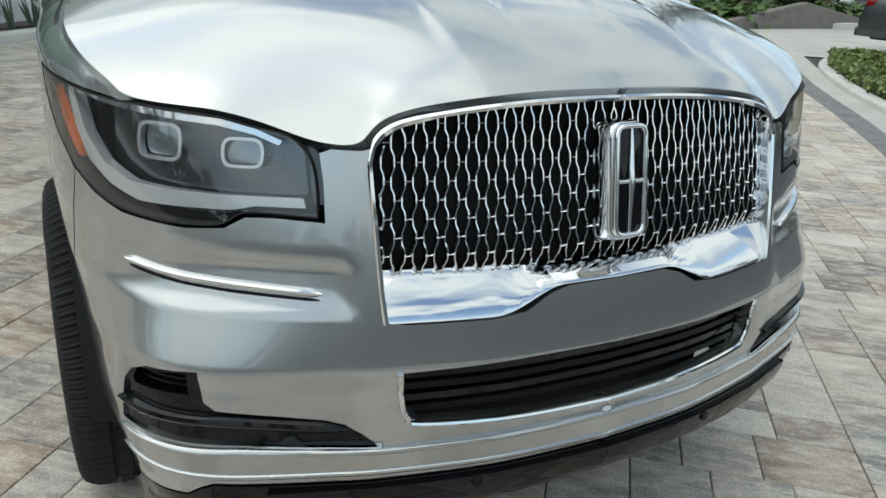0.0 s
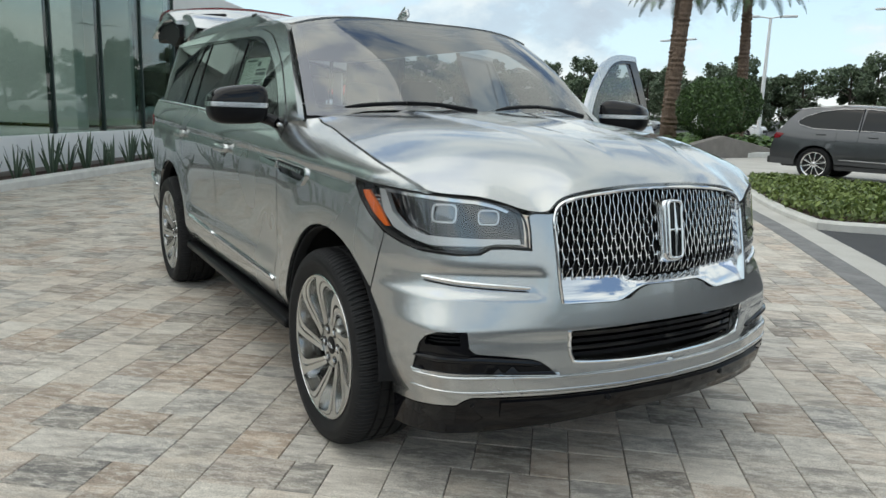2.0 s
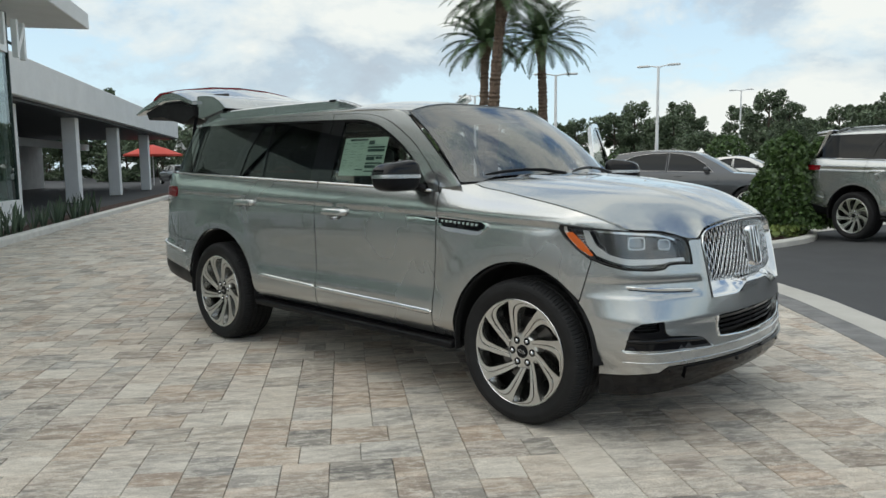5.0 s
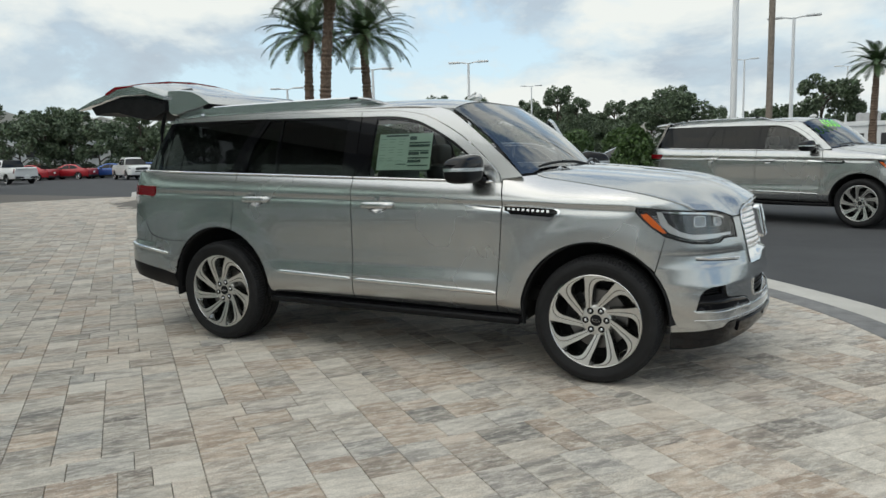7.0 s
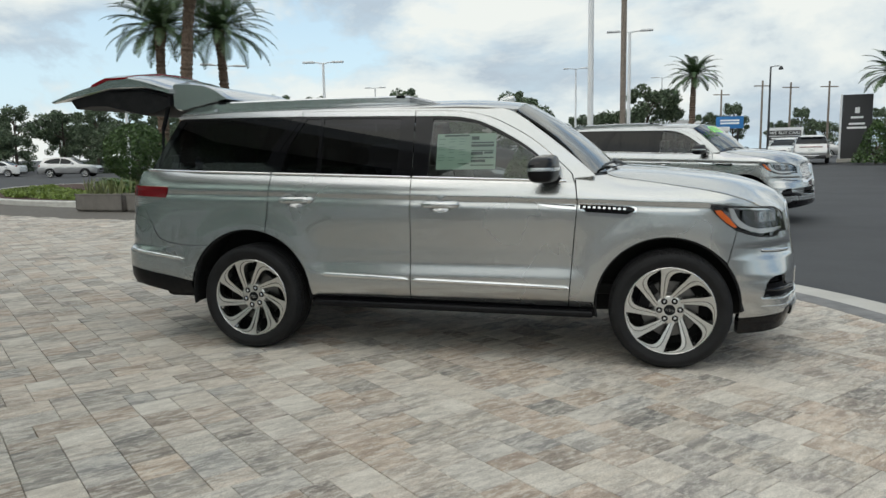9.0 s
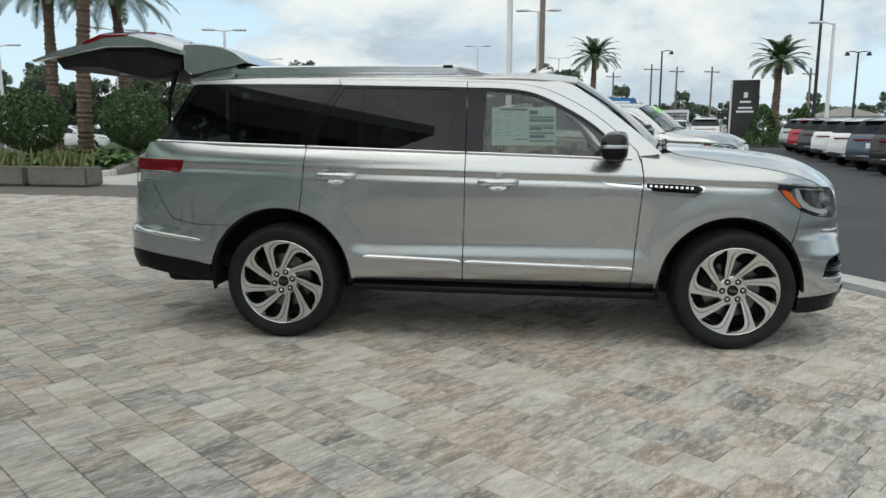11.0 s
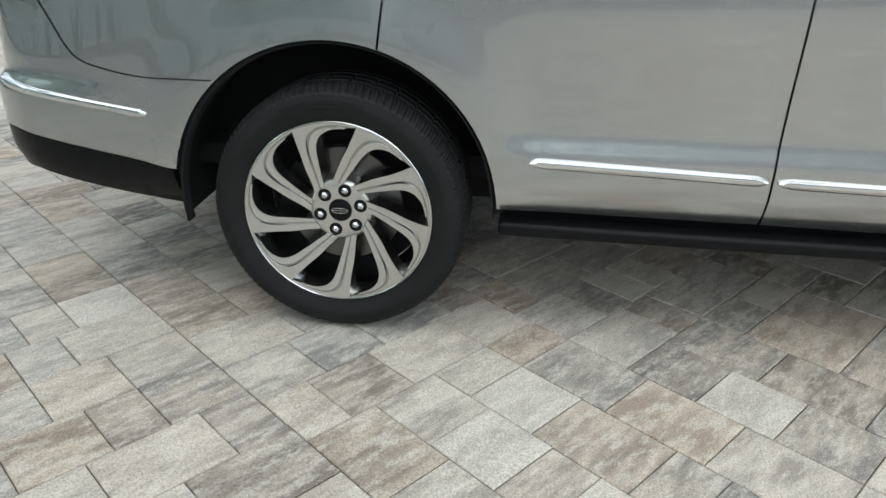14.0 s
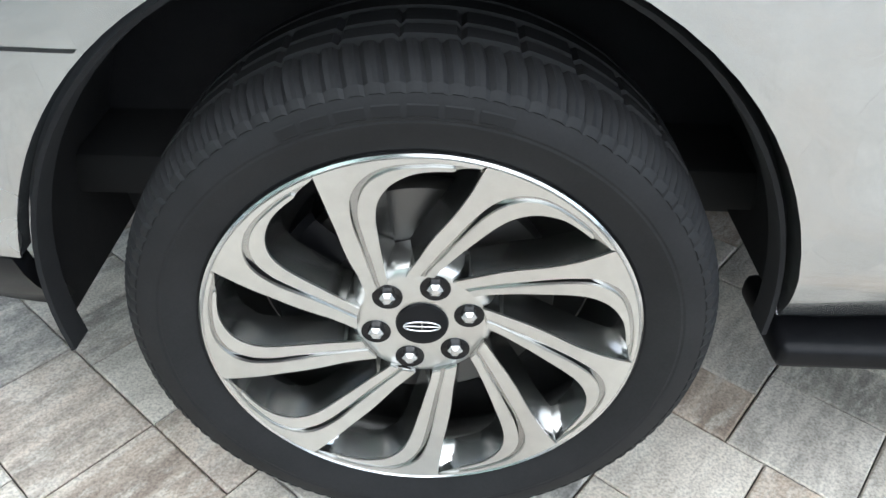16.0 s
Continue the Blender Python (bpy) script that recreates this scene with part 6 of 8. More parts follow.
def palm_fronds(n, length, droop, wide=0.50, thin=0.02):
    """A palm's crown: fronds, each a bent rib with narrow leaflets."""
    V, F = [], []
    for k in range(n):
        az = math.tau * (k * 0.618) + 0.2 * rng.random()
        up_angle = math.radians(78 - 88 * (k / n) ** 0.9)
        ln = length * (0.85 + 0.25 * rng.random())
        p = Vector((0, 0, 0))
        pts, el = [p.copy()], up_angle
        steps = 11
        for i in range(steps):
            el -= droop * (0.35 + 1.3 * i / steps) / steps
            p = p + Vector((math.cos(az) * math.cos(el), math.sin(az) * math.cos(el), math.sin(el))) * ln / steps
            pts.append(p.copy())
        side = Vector((-math.sin(az), math.cos(az), 0))
        for i in range(steps):
            a, b = pts[i], pts[i + 1]
            d = (b - a).normalized()
            up = side.cross(d)
            w = thin * (1 - i / steps) + 0.003
            k0 = len(V)
            V += [a - side * w, a + side * w, b + side * w, b - side * w]
            F.append([k0, k0 + 1, k0 + 2, k0 + 3])
            if i < 1:
                continue
            for s in (-1, 1):
                for h in (0.0, 0.25, 0.5, 0.75):
                    o = a.lerp(b, h)
                    ll = wide * math.sin(math.pi * min(1, (i + h) / steps * 0.93 + 0.07)) ** 0.7 * (0.85 + 0.3 * rng.random())
                    tip = o + side * s * ll * 0.78 + d * ll * 0.55 + Vector((0, 0, -0.22 * ll)) - up * 0.10 * ll
                    k0 = len(V)
                    V += [o - d * thin, o + d * thin, o.lerp(tip, 0.6) + d * thin, tip]
                    F.append([k0, k0 + 1, k0 + 2, k0 + 3])
    return V, F


def palm(label, m, height, lean=(0.3, 0.1), fronds=56, length=2.5, skirt=True):
    t = thing("palm_tree", m, label=label, category="palm tree")
    prof = []
    n = int(height / 0.09)
    for i in range(n + 1):
        f = i / n
        r = 0.30 - 0.11 * f ** 0.7 + (0.09 * smoothstep(0.84, 0.97, f) if skirt else 0.0)
        r += 0.018 * (1 if i % 2 else -1) + 0.012 * math.sin(i * 2.4)
        prof.append(((lean[0] * f * f, lean[1] * f * f, height * f), r))
    bm = tube_bm([p for p, _ in prof], [r for _, r in prof], 14)
    for v in bm.verts:
        v.co += Vector((noise.noise(v.co * 4.0), noise.noise(v.co * 4.0 + Vector((9, 0, 0))), 0)) * 0.035
    part("trunk", bm, BARK, t, "rough ringed palm trunk", 25)
    V, F = palm_fronds(fronds, length, 1.25, 0.44, 0.024)
    top = Vector((lean[0], lean[1], height - 0.05))
    me = bpy.data.meshes.new("crown")
    me.from_pydata([tuple(v + top) for v in V], [], F)
    me.materials.append(FROND)
    c = new("crown", me)
    c.parent = t
    tagged(c, label="spreading green fronds")
    return t


palm("tall date palm with a rough brown trunk in the bed", pose(-17.2, 20.0, 0.1), 8.1, (0.5, 0.2), 70, 2.9)
palm("date palm with a shaggy crown foot in the bed", pose(-19.0, 26.4, 0.1, 0, 0, 70), 7.3, (-0.1, 0.2), 70, 2.9)
palm("leaning date palm at the back of the bed", pose(-20.8, 23.8, 0.1, 0, 0, 160), 7.2, (0.2, -0.3), 64, 2.7)
palm("far street palm blown by the wind", pose(14.6, 41.8, 0, 0, 0, 40), 5.2, (0.2, 0), 40, 2.2, False)
palm("far palm beside dark trees", pose(4.6, 53.0, 0, 0, 0, 10), 6.4, (0.1, 0), 44, 2.4, False)
ball_bush(pose(-14.9, 19.4, 0.15), 1.12, "round clipped shrub on several stems in the bed")
ball_bush(pose(-17.4, 17.2, 0.15), 1.12, "round clipped shrub beside the palms")
ball_bush(pose(-17.2, 23.4, 0.15), 1.25, "round clipped shrub at the back of the bed")
ball_bush(pose(-13.9, 24.6, 0.05), 0.72, "small round clipped shrub by the drive", count=2500)
for x, y, r in ((-16.0, 42.0, 1.3), (-13.5, 44.0, 1.2), (-9.0, 38.0, 1.1)):
    ball_bush(pose(x, y, -0.1), r, "rounded hedge shrub by the far lot", count=2200, leaf=0.13)
ball_bush(pose(-2.25, 10.5, 0.08), 0.86, "bushy dark green cone-shaped shrub on the island", cone=True, count=12000, leaf=0.055)
ball_bush(pose(13.6, 40.6, 0), 1.15, "small dark cone shrub by the sign", cone=True, count=2200, leaf=0.10)
ball_bush(pose(16.4, 42.0, 0), 1.1, "small dark cone shrub by the lot", cone=True, count=2200, leaf=0.10)

# ferns over the bed
V, F = palm_fronds(22, 0.62, 1.9, 0.13, 0.008)
fern_me = bpy.data.meshes.new("fern")
fern_me.from_pydata([tuple(v) for v in V], [], F)
fern_me.materials.append(LEAF_FERN)
spots = in_poly([(-13.9, 15.6), (-13.9, 21.8), (-16.2, 27.2), (-22, 29.5), (-22.5, 22), (-19, 17.5), (-16.0, 15.2)], 210)
for i, (x, y) in enumerate(spots):
    f = new("fern", fern_me)
    f.matrix_world = pose(x, y, 0.18, 0, 0, 137 * i) @ Matrix.Scale(0.8 + 0.7 * random.random(), 4)
    tagged(f, label="green fern in the mulch bed", category="fern", group="ferns in the bed")

# spear-leaved plants below the shop front
def spear_plant(seed):
    r = random.Random(seed)
    bm = bmesh.new()
    for k in range(r.randint(9, 14)):
        a, ln, tilt = r.random() * math.tau, 0.38 + 0.36 * r.random(), 0.05 + 0.32 * r.random()
        o = Vector((math.cos(a) * 0.05, math.sin(a) * 0.05, 0))
        d = Vector((math.cos(a) * tilt, math.sin(a) * tilt, 1)).normalized()
        s = Vector((-math.sin(a + 0.5), math.cos(a + 0.5), 0))
        rows = []
        for f, w in ((0, 0.018), (0.35, 0.026), (0.75, 0.02), (1.0, 0.002)):
            p = o + d * ln * f + Vector((math.cos(a), math.sin(a), 0)) * 0.05 * f * f
            nrm = s.cross(d) * 0.006
            rows.append([bm.verts.new(p - s * w), bm.verts.new(p - nrm), bm.verts.new(p + s * w)])
        for p, q in zip(rows, rows[1:]):
            for i in range(2):
                bm.faces.new((p[i], p[i + 1], q[i + 1], q[i]))
    return bm


kinds = []
for k in range(5):
    me = bpy.data.meshes.new("spear_plant")
    b = spear_plant(k)
    b.to_mesh(me), b.free()
    me.materials.append(LEAF_SNAKE)
    kinds.append(me)
for i in range(38):
    p = along(-4.5 + 0.52 * i + 0.16 * random.random(), 0.42 + 0.25 * random.random(), 0.05)
    o = new("spear_plant", kinds[i % 5])
    o.matrix_world = pose(*p, 0, 0, 77 * i) @ Matrix.Scale(0.72 + 0.35 * random.random(), 4)
    tagged(o, label="upright spear-leaved plant in the mulch", category="plant", group="spear plants below the shop front")


# planters
LEAF_PALE = leaf_mat("pale_edged_spear_leaves", (0.10, 0.13, 0.045), (0.26, 0.28, 0.12))
pale_kinds = []
for me in kinds:
    c = me.copy()
    c.materials.clear()
    c.materials.append(LEAF_PALE)
    pale_kinds.append(c)


def planter(m, label):
    t = thing("planter", m, label=label, category="planter")
    bm = bmesh.new()
    for sx_, sy_, x, y in ((1.62, 0.06, 0, -0.30), (1.62, 0.06, 0, 0.30), (0.06, 0.66, -0.78, 0), (0.06, 0.66, 0.78, 0)):
        box_bm((sx_, sy_, 0.44), (x, y, 0.26), 0.012, 1, bm=bm)
    part("trough", bm, BROWN_WALL, t)
    part("plinth", box_bm((1.56, 0.60, 0.08), (0, 0, 0.04), 0.01, 1), BROWN_WALL, t)
    part("rim", box_bm((1.66, 0.03, 0.05), (0, -0.325, 0.47), 0.01, 1), BROWN_WALL, t)
    part("soil", flat_bm([(-0.76, -0.28), (0.76, -0.28), (0.76, 0.28), (-0.76, 0.28)], 0.43), MULCH, t)
    for k in range(11):
        o = new("spear_leaves", pale_kinds[k % 5])
        o.parent = t
        o.matrix_local = pose(-0.66 + 0.132 * k, 0.12 * (-1) ** k, 0.43, 0, 0, 50 * k) @ Matrix.Scale(0.74, 4)
    return t


planter(pose(-12.75, 11.62, 0, 0, 0, -4), "taupe concrete planter with spear-leaved plants")
planter(pose(-14.5, 11.76, 0, 0, 0, -4), "taupe concrete planter with spear-leaved plants")

# far trees, in three builds that repeat
base = [tree("tree", "broad dark green tree on the skyline", 6.6, 6.5, pose(-30, 96, 0), 1, 0.17, 7000, 0.12),
        tree("tree", "tall open-crowned tree on the skyline", 8.6, 5.5, pose(-52, 70, 0), 2, 0.16, 5600, 0.32),
        tree("tree", "low rounded tree on the skyline", 5.0, 7.0, pose(-62, 84, 0), 3, 0.17, 6400, 0.08)]
for b in base:
    tagged(b, group="trees on the skyline")
k = 0
for ang in np.arange(20, 376, 1.55):
    for ring, keep in ((88, 0.8), (112, 0.9)):
        k += 1
        if 62 < ang < 96 and ring == 88:
            continue
        if ang > 180 and ring == 88 or random.random() > keep:
            continue
        a = radians(ang + 0.8 * random.random())
        r = ring * (0.9 + 0.25 * random.random()) * (1.5 if ang < 96 else 1.0)
        if 82 < ang < 108 and ring == 112:
            r *= 0.8
        copy_thing(base[k % 3], pose(r * math.cos(a), r * math.sin(a), -0.2, 0, 0, 61 * k) @ Matrix.Scale(1, 4)).scale = (0.8 + 0.45 * random.random(),) * 3
for x, y, s, b in ((-46, 31, 0.95, 0), (-60, 36, 1.0, 2), (-58, 46, 0.9, 1), (-66, 30, 0.9, 0), (-72, 40, 1.0, 2), (-50, 40, 0.8, 0), (-80, 32, 1.0, 0), (-76, 22, 0.9, 2), (-36, 52, 0.8, 0), (-44, 60, 0.9, 2), (1.5, 56, 0.95, 0), (-1.5, 58, 0.8, 2), (-12, 62, 0.9, 0), (-20, 66, 0.8, 1), (-26, 60, 0.8, 2), (-9.0, 56, 0.9, 0)):
    if x < -35:
        x, y, s = 1.55 * x, 1.55 * y, 1.25 * s
    c = copy_thing(base[b], pose(x, y, -0.1, 0, 0, 40 * x))
    c.scale = (s,) * 3


# ---- the shop building ----
shop = thing("dealership_building", Matrix.Translation(KCORNER) @ Matrix.Rotation(math.atan2(FACE_U.y, FACE_U.x), 4, "Z"), label="white showroom with a green glass front and white canopy", category="building")
SL = 16.4  # length of the glass front
part("base_wall", box_bm((SL, 0.3, 0.66), (SL / 2, -0.15, 0.37), 0.01, 1), WHITE_WALL, shop, "low white wall below the glass")
part("plinth", box_bm((SL, 0.2, 0.16), (SL / 2, -0.05, 0.05), 0.01, 1), BROWN_WALL, shop)
part("inner_floor", box_bm((SL, 9, 0.1), (SL / 2, -4.8, 0.55)), ROOM, shop)
part("inner_back_wall", box_bm((SL, 0.2, 4.6), (SL / 2, -9.2, 2.9)), ROOM, shop)
part("inner_side_wall", box_bm((0.2, 9, 4.6), (SL - 0.15, -4.8, 2.9)), ROOM, shop)
part("inner_end_wall", box_bm((0.15, 8.0, 4.4), (0.40, -5.0, 2.9)), ROOM, shop)
part("side_glass", box_bm((0.024, 8.8, 4.4), (0.08, -4.7, 2.9)), GREEN_GLASS, shop)
part("inner_ceiling", box_bm((SL, 9, 0.2), (SL / 2, -4.8, 5.1)), ROOM, shop)
for u in (1.1, 6.5, 12.0):
    part("inner_column", box_bm((0.5, 0.5, 4.5), (u, -2.2, 2.85), 0.02, 1), WHITE_WALL, shop)
for u, w in ((3.2, 1.6), (5.0, 1.2), (8.6, 2.0)):
    desk = thing("sales_desk", shop.matrix_world @ Matrix.Translation((u, -3.6, 0.6)), label="pale desk inside the showroom", category="desk")
    part("desktop", box_bm((w, 0.7, 0.05), (0, 0, 0.73), 0.01, 1), WHITE_WALL, desk)
    part("side_panel", box_bm((0.05, 0.66, 0.7), (-w / 2 + 0.05, 0, 0.35), 0.005, 1), GREY_WALL, desk)
    part("side_panel", box_bm((0.05, 0.66, 0.7), (w / 2 - 0.05, 0, 0.35), 0.005, 1), GREY_WALL, desk)
for k in range(16):
    u = 0.06 + 1.76 * k
    if u < SL:
        part("mullion", box_bm((0.045, 0.14, 4.4), (u, -0.12, 2.9), 0.006, 1), MULLION, shop)
    if k < 15 and u + 1.7 < SL:
        part("glass_pane", box_bm((1.71, 0.024, 4.4), (u + 0.88, -0.10, 2.9)), GREEN_GLASS, shop)
part("roof_slab", box_bm((SL + 2.9, 11.0, 0.42), (SL / 2 - 0.95, -4.3, 5.38), 0.02, 1), WHITE_WALL, shop, "thin white overhanging roof")
part("parapet", box_bm((SL - 0.7, 8.0, 0.7), (SL / 2 + 0.15, -5.0, 5.9), 0.02, 1), WHITE_WALL, shop)
for u in (2.8, 8.6, 13.6):
    l = new("showroom_ceiling_lamp", bpy.data.lights.new("showroom_ceiling_lamp", "AREA"))
    l.data.shape, l.data.size, l.data.size_y, l.data.energy = "RECTANGLE", 4.6, 6.0, 62
    l.matrix_world = Matrix.Translation(along(u, -4.6, 4.95))
sign = thing("shop_sign", label="row of white raised sign letters on the glass", category="sign")
sign.parent = None
sign.matrix_world = shop.matrix_world
for k, (u, w) in enumerate(((0.05, 0.62), (1.35, 0.45), (2.55, 0.78), (3.85, 0.62), (5.1, 0.62), (6.2, 0.18), (6.9, 0.45))):
    b = bmesh.new()
    if k in (2, 3):
        ring = [(u + w / 2 + (w / 2 - 0.06) * math.cos(a), 0.28, 4.42 + 0.36 * math.sin(a)) for a in np.linspace(0 if k == 2 else 0.9, math.tau if k == 2 else math.tau - 0.9, 25)]
        tube_bm(ring, 0.075, 4, b, flat=(1, 1), caps=k != 2, up=(0, 1, 0))
    else:
        box_bm((0.14, 0.12, 0.86), (u + 0.07, 0.28, 4.42), 0.004, 1, bm=b)
        if w > 0.5:
            box_bm((0.14, 0.12, 0.86), (u + w - 0.07, 0.281, 4.42), 0.004, 1, bm=b)
            box_bm((w * 1.15, 0.11, 0.14), (u + w / 2, 0.282, 4.42), 0.004, 1, Matrix.Rotation(radians(52), 3, "Y"), b)
        elif w > 0.3:
            box_bm((w, 0.118, 0.14), (u + w / 2, 0.283, 4.06), 0.004, 1, bm=b)
    part("sign_shape", b, LETTER, sign, "", 30)
part("sign_rail", box_bm((8, 0.05, 0.05), (3.9, 0.2, 4.3)), MULLION, sign)
wing = thing("service_canopy", shop.matrix_world.copy(), label="white service canopy with dark bays and pale columns", category="building")
part("fascia", box_bm((40, 9.5, 1.25), (-20.1, -6.2, 4.25), 0.03, 1), WHITE_WALL, wing)
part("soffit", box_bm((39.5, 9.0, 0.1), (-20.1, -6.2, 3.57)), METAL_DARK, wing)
part("back_wall", box_bm((40, 0.3, 3.5), (-20.1, -11.2, 1.75)), GREY_WALL, wing)
part("cross_beam", box_bm((40, 0.35, 0.45), (-20.1, -8.0, 2.95)), WHITE_WALL, wing)
for u in (-6.5, -14, -22, -31):
    part("column", box_bm((0.55, 0.55, 3.6), (u, -2.4, 1.8), 0.02, 1), WHITE_WALL, wing)
for u in (-9, -16, -23):
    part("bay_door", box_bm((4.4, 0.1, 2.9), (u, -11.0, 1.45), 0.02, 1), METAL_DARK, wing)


# ---- lamp posts, poles, signs ----
def lamp_post(m, h, label, arms=2, material=None, round_head=False):
    t = thing("street_lamp", m, label=label, category="street lamp")
    mt = material or METAL_WHITE
    part("base", lathe_bm([(0.0, 0.0), (0.20, 0.0), (0.20, 0.28), (0.17, 0.32), (0.0, 0.32)], 20, "Z"), CONCRETE, t)
    part("pole", tube_bm([(0, 0, 0.3), (0, 0, h * 0.5), (0, 0, h)], [0.12, 0.10, 0.075], 12), mt, t)
    for k in range(arms):
        s = 1 if k == 0 else -1
        part("arm", tube_bm([(0, 0, h - 0.05), (s * 0.4, 0, h + 0.03), (s * 0.75, 0, h + 0.04)], 0.04, 8), mt, t)
        if round_head:
            part("lamp_head", lathe_bm([(0.0, 0.0), (0.10, -0.05), (0.22, -0.30), (0.20, -0.36), (0.0, -0.38)], 16, "Z", at=(s * 0.9, 0, h + 0.05)), METAL_DARK, t)
        else:
            part("lamp_head", box_bm((0.75, 0.34, 0.11), (s * 0.95, 0, h + 0.05), 0.03, 2), mt, t)
    return t


lamp_post(pose(-19.2, 38.9, 0, 0, 0, 10), 7.2, "white lot lamp post with two flat heads")
lamp_post(pose(-30.5, 82, 0, 0, 0, 10), 9.6, "far white lot lamp post with two flat heads")
lamp_post(pose(-33.5, 38.2, 0, 0, 0, 10), 6.5, "white lot lamp post behind the palms")
lamp_post(pose(-23.6, 34.2, 0, 0, 0, 40), 6.8, "white lot lamp post behind the clipped shrubs")
lamp_post(pose(-0.1, 39.4, 0, 0, 0, 0), 7.9, "white lot lamp post with a camera box")
lamp_post(pose(-5.4, 74, 0, 0, 0, 0), 9.5, "far white lot lamp post")
lamp_post(pose(4.0, 88, 0, 0, 0, 0), 9.5, "far white lot lamp post")
lamp_post(pose(15.6, 36.6, 0, 0, 0, 185), 6.7, "white one-armed lot lamp post", arms=1)
lamp_post(pose(18.3, 45.4, 0, 0, 0, 0), 10.4, "black one-armed street lamp with a bell head", arms=1, material=METAL_DARK, round_head=True)
lamp_post(pose(13.0, 70, 0, 0, 0, 0), 8.5, "far black street lamp", arms=1, material=METAL_DARK, round_head=True)
lamp_post(pose(28.0, 62, 0, 0, 0, 0), 7.5, "far black street lamp with two bell heads", arms=2, material=METAL_DARK, round_head=True)


def pole(m, h, r, material, label, cross=False):
    t = thing("pole", m, label=label, category="pole")
    part("shaft", tube_bm([(0, 0, 0), (0, 0, h * 0.5), (0, 0, h)], [r, r * 0.9, r * 0.75], 14), material, t)
    part("cap", lathe_bm([(0.0, 0.06), (r * 0.8, 0.03), (r * 0.85, -0.02)], 12, "Z", at=(0, 0, h)), material, t)
    if cross:
        part("cross_arm", box_bm((2.2, 0.12, 0.12), (0, 0, h - 0.6), 0.01, 1), material, t)
    return t


pole(pose(-1.7, 25.2, 0), 15, 0.125, METAL_WHITE, "tall white flag pole")
pole(pose(-0.4, 24.6, 0), 14, 0.12, WOOD_POLE, "tall weathered utility pole")
for x, y, h in ((16, 92, 9), (20, 96, 9), (23, 90, 8.5), (12, 98, 8.5), (31, 80, 7.5), (-30, 92, 9.5)):
    pole(pose(x, y, 0, 0, 0, 20), h, 0.14, WOOD_POLE, "far wooden utility pole", cross=True)

ms = thing("monument_sign", pose(13.4, 43.8, 0, 0, 0, -14) @ Matrix.Scale(0.95, 4), label="tall dark pylon sign with pale bars", category="sign")
part("panel", box_bm((1.7, 0.35, 4.1), (0, 0, 2.25), 0.02, 1), METAL_DARK, ms)
part("edge", box_bm((0.12, 0.37, 4.3), (-0.92, 0, 2.2), 0.01, 1), METAL_WHITE, ms)
part("base", box_bm((2.1, 0.6, 0.25), (0, 0, 0.12), 0.02, 1), CONCRETE, ms)
for z, w in ((3.3, 0.26), (2.85, 0.7), (2.45, 0.9), (2.2, 1.1)):
    part("sign_bar", box_bm((w, 0.02, 0.13 if z < 3 else 0.36), (0, -0.185, z)), LETTER, ms)

bs = thing("roadside_sign", pose(17.2, 84, 0.5, 0, 0, -8) @ Matrix.Scale(0.6, 4), label="white roadside sign with black boards reading WE BUY CARS", category="sign")
part("frame", box_bm((6.2, 0.4, 2.7), (0, 0, 3.0), 0.03, 1), METAL_WHITE, bs)
part("board", box_bm((5.4, 0.05, 0.95), (0, -0.22, 3.35)), METAL_DARK, bs)
part("board", box_bm((5.4, 0.05, 0.7), (0, -0.22, 2.35)), METAL_DARK, bs)
part("leg", box_bm((0.5, 0.4, 3.0), (-2.8, 0, 0.3)), METAL_WHITE, bs)
part("leg", box_bm((0.5, 0.4, 3.0), (2.8, 0, 0.3)), METAL_WHITE, bs)


def lettering(words, size, m, material, parent, name="lettering", depth=0.01):
    cu = bpy.data.curves.new(name, "FONT")
    cu.body, cu.size, cu.extrude, cu.align_x, cu.align_y = words, size, depth, "CENTER", "CENTER"
    tmp = bpy.data.objects.new(name, cu)
    me = bpy.data.meshes.new_from_object(tmp)
    bpy.data.objects.remove(tmp)
    me.materials.clear()
    me.materials.append(material)
    o = new(name, me)
    o.parent = parent
    o.matrix_local = m
    return o


lettering("WE BUY CARS", 0.82, pose(0, -0.27, 3.35, 90, 0, 0), LETTER, bs)
part("sign_bar", box_bm((4.6, 0.02, 0.3), (0, -0.26, 2.35)), LETTER, bs)
bb = thing("billboard", pose(13.0, 97, 0.6, 0, 0, 0) @ Matrix.Scale(0.52, 4), label="blue billboard on posts far off", category="billboard")
part("board", box_bm((6.5, 0.3, 3.0), (0, 0, 7.0)), BLUE_SIGN, bb)
part("post", box_bm((0.4, 0.3, 7.2), (-2, 0, 2.0)), METAL_DARK, bb)
part("post", box_bm((0.4, 0.3, 7.2), (2, 0, 2.0)), METAL_DARK, bb)
for z in (7.5, 6.8):
    part("sign_bar", box_bm((4.5, 0.02, 0.4), (0, -0.17, z)), LETTER, bb)


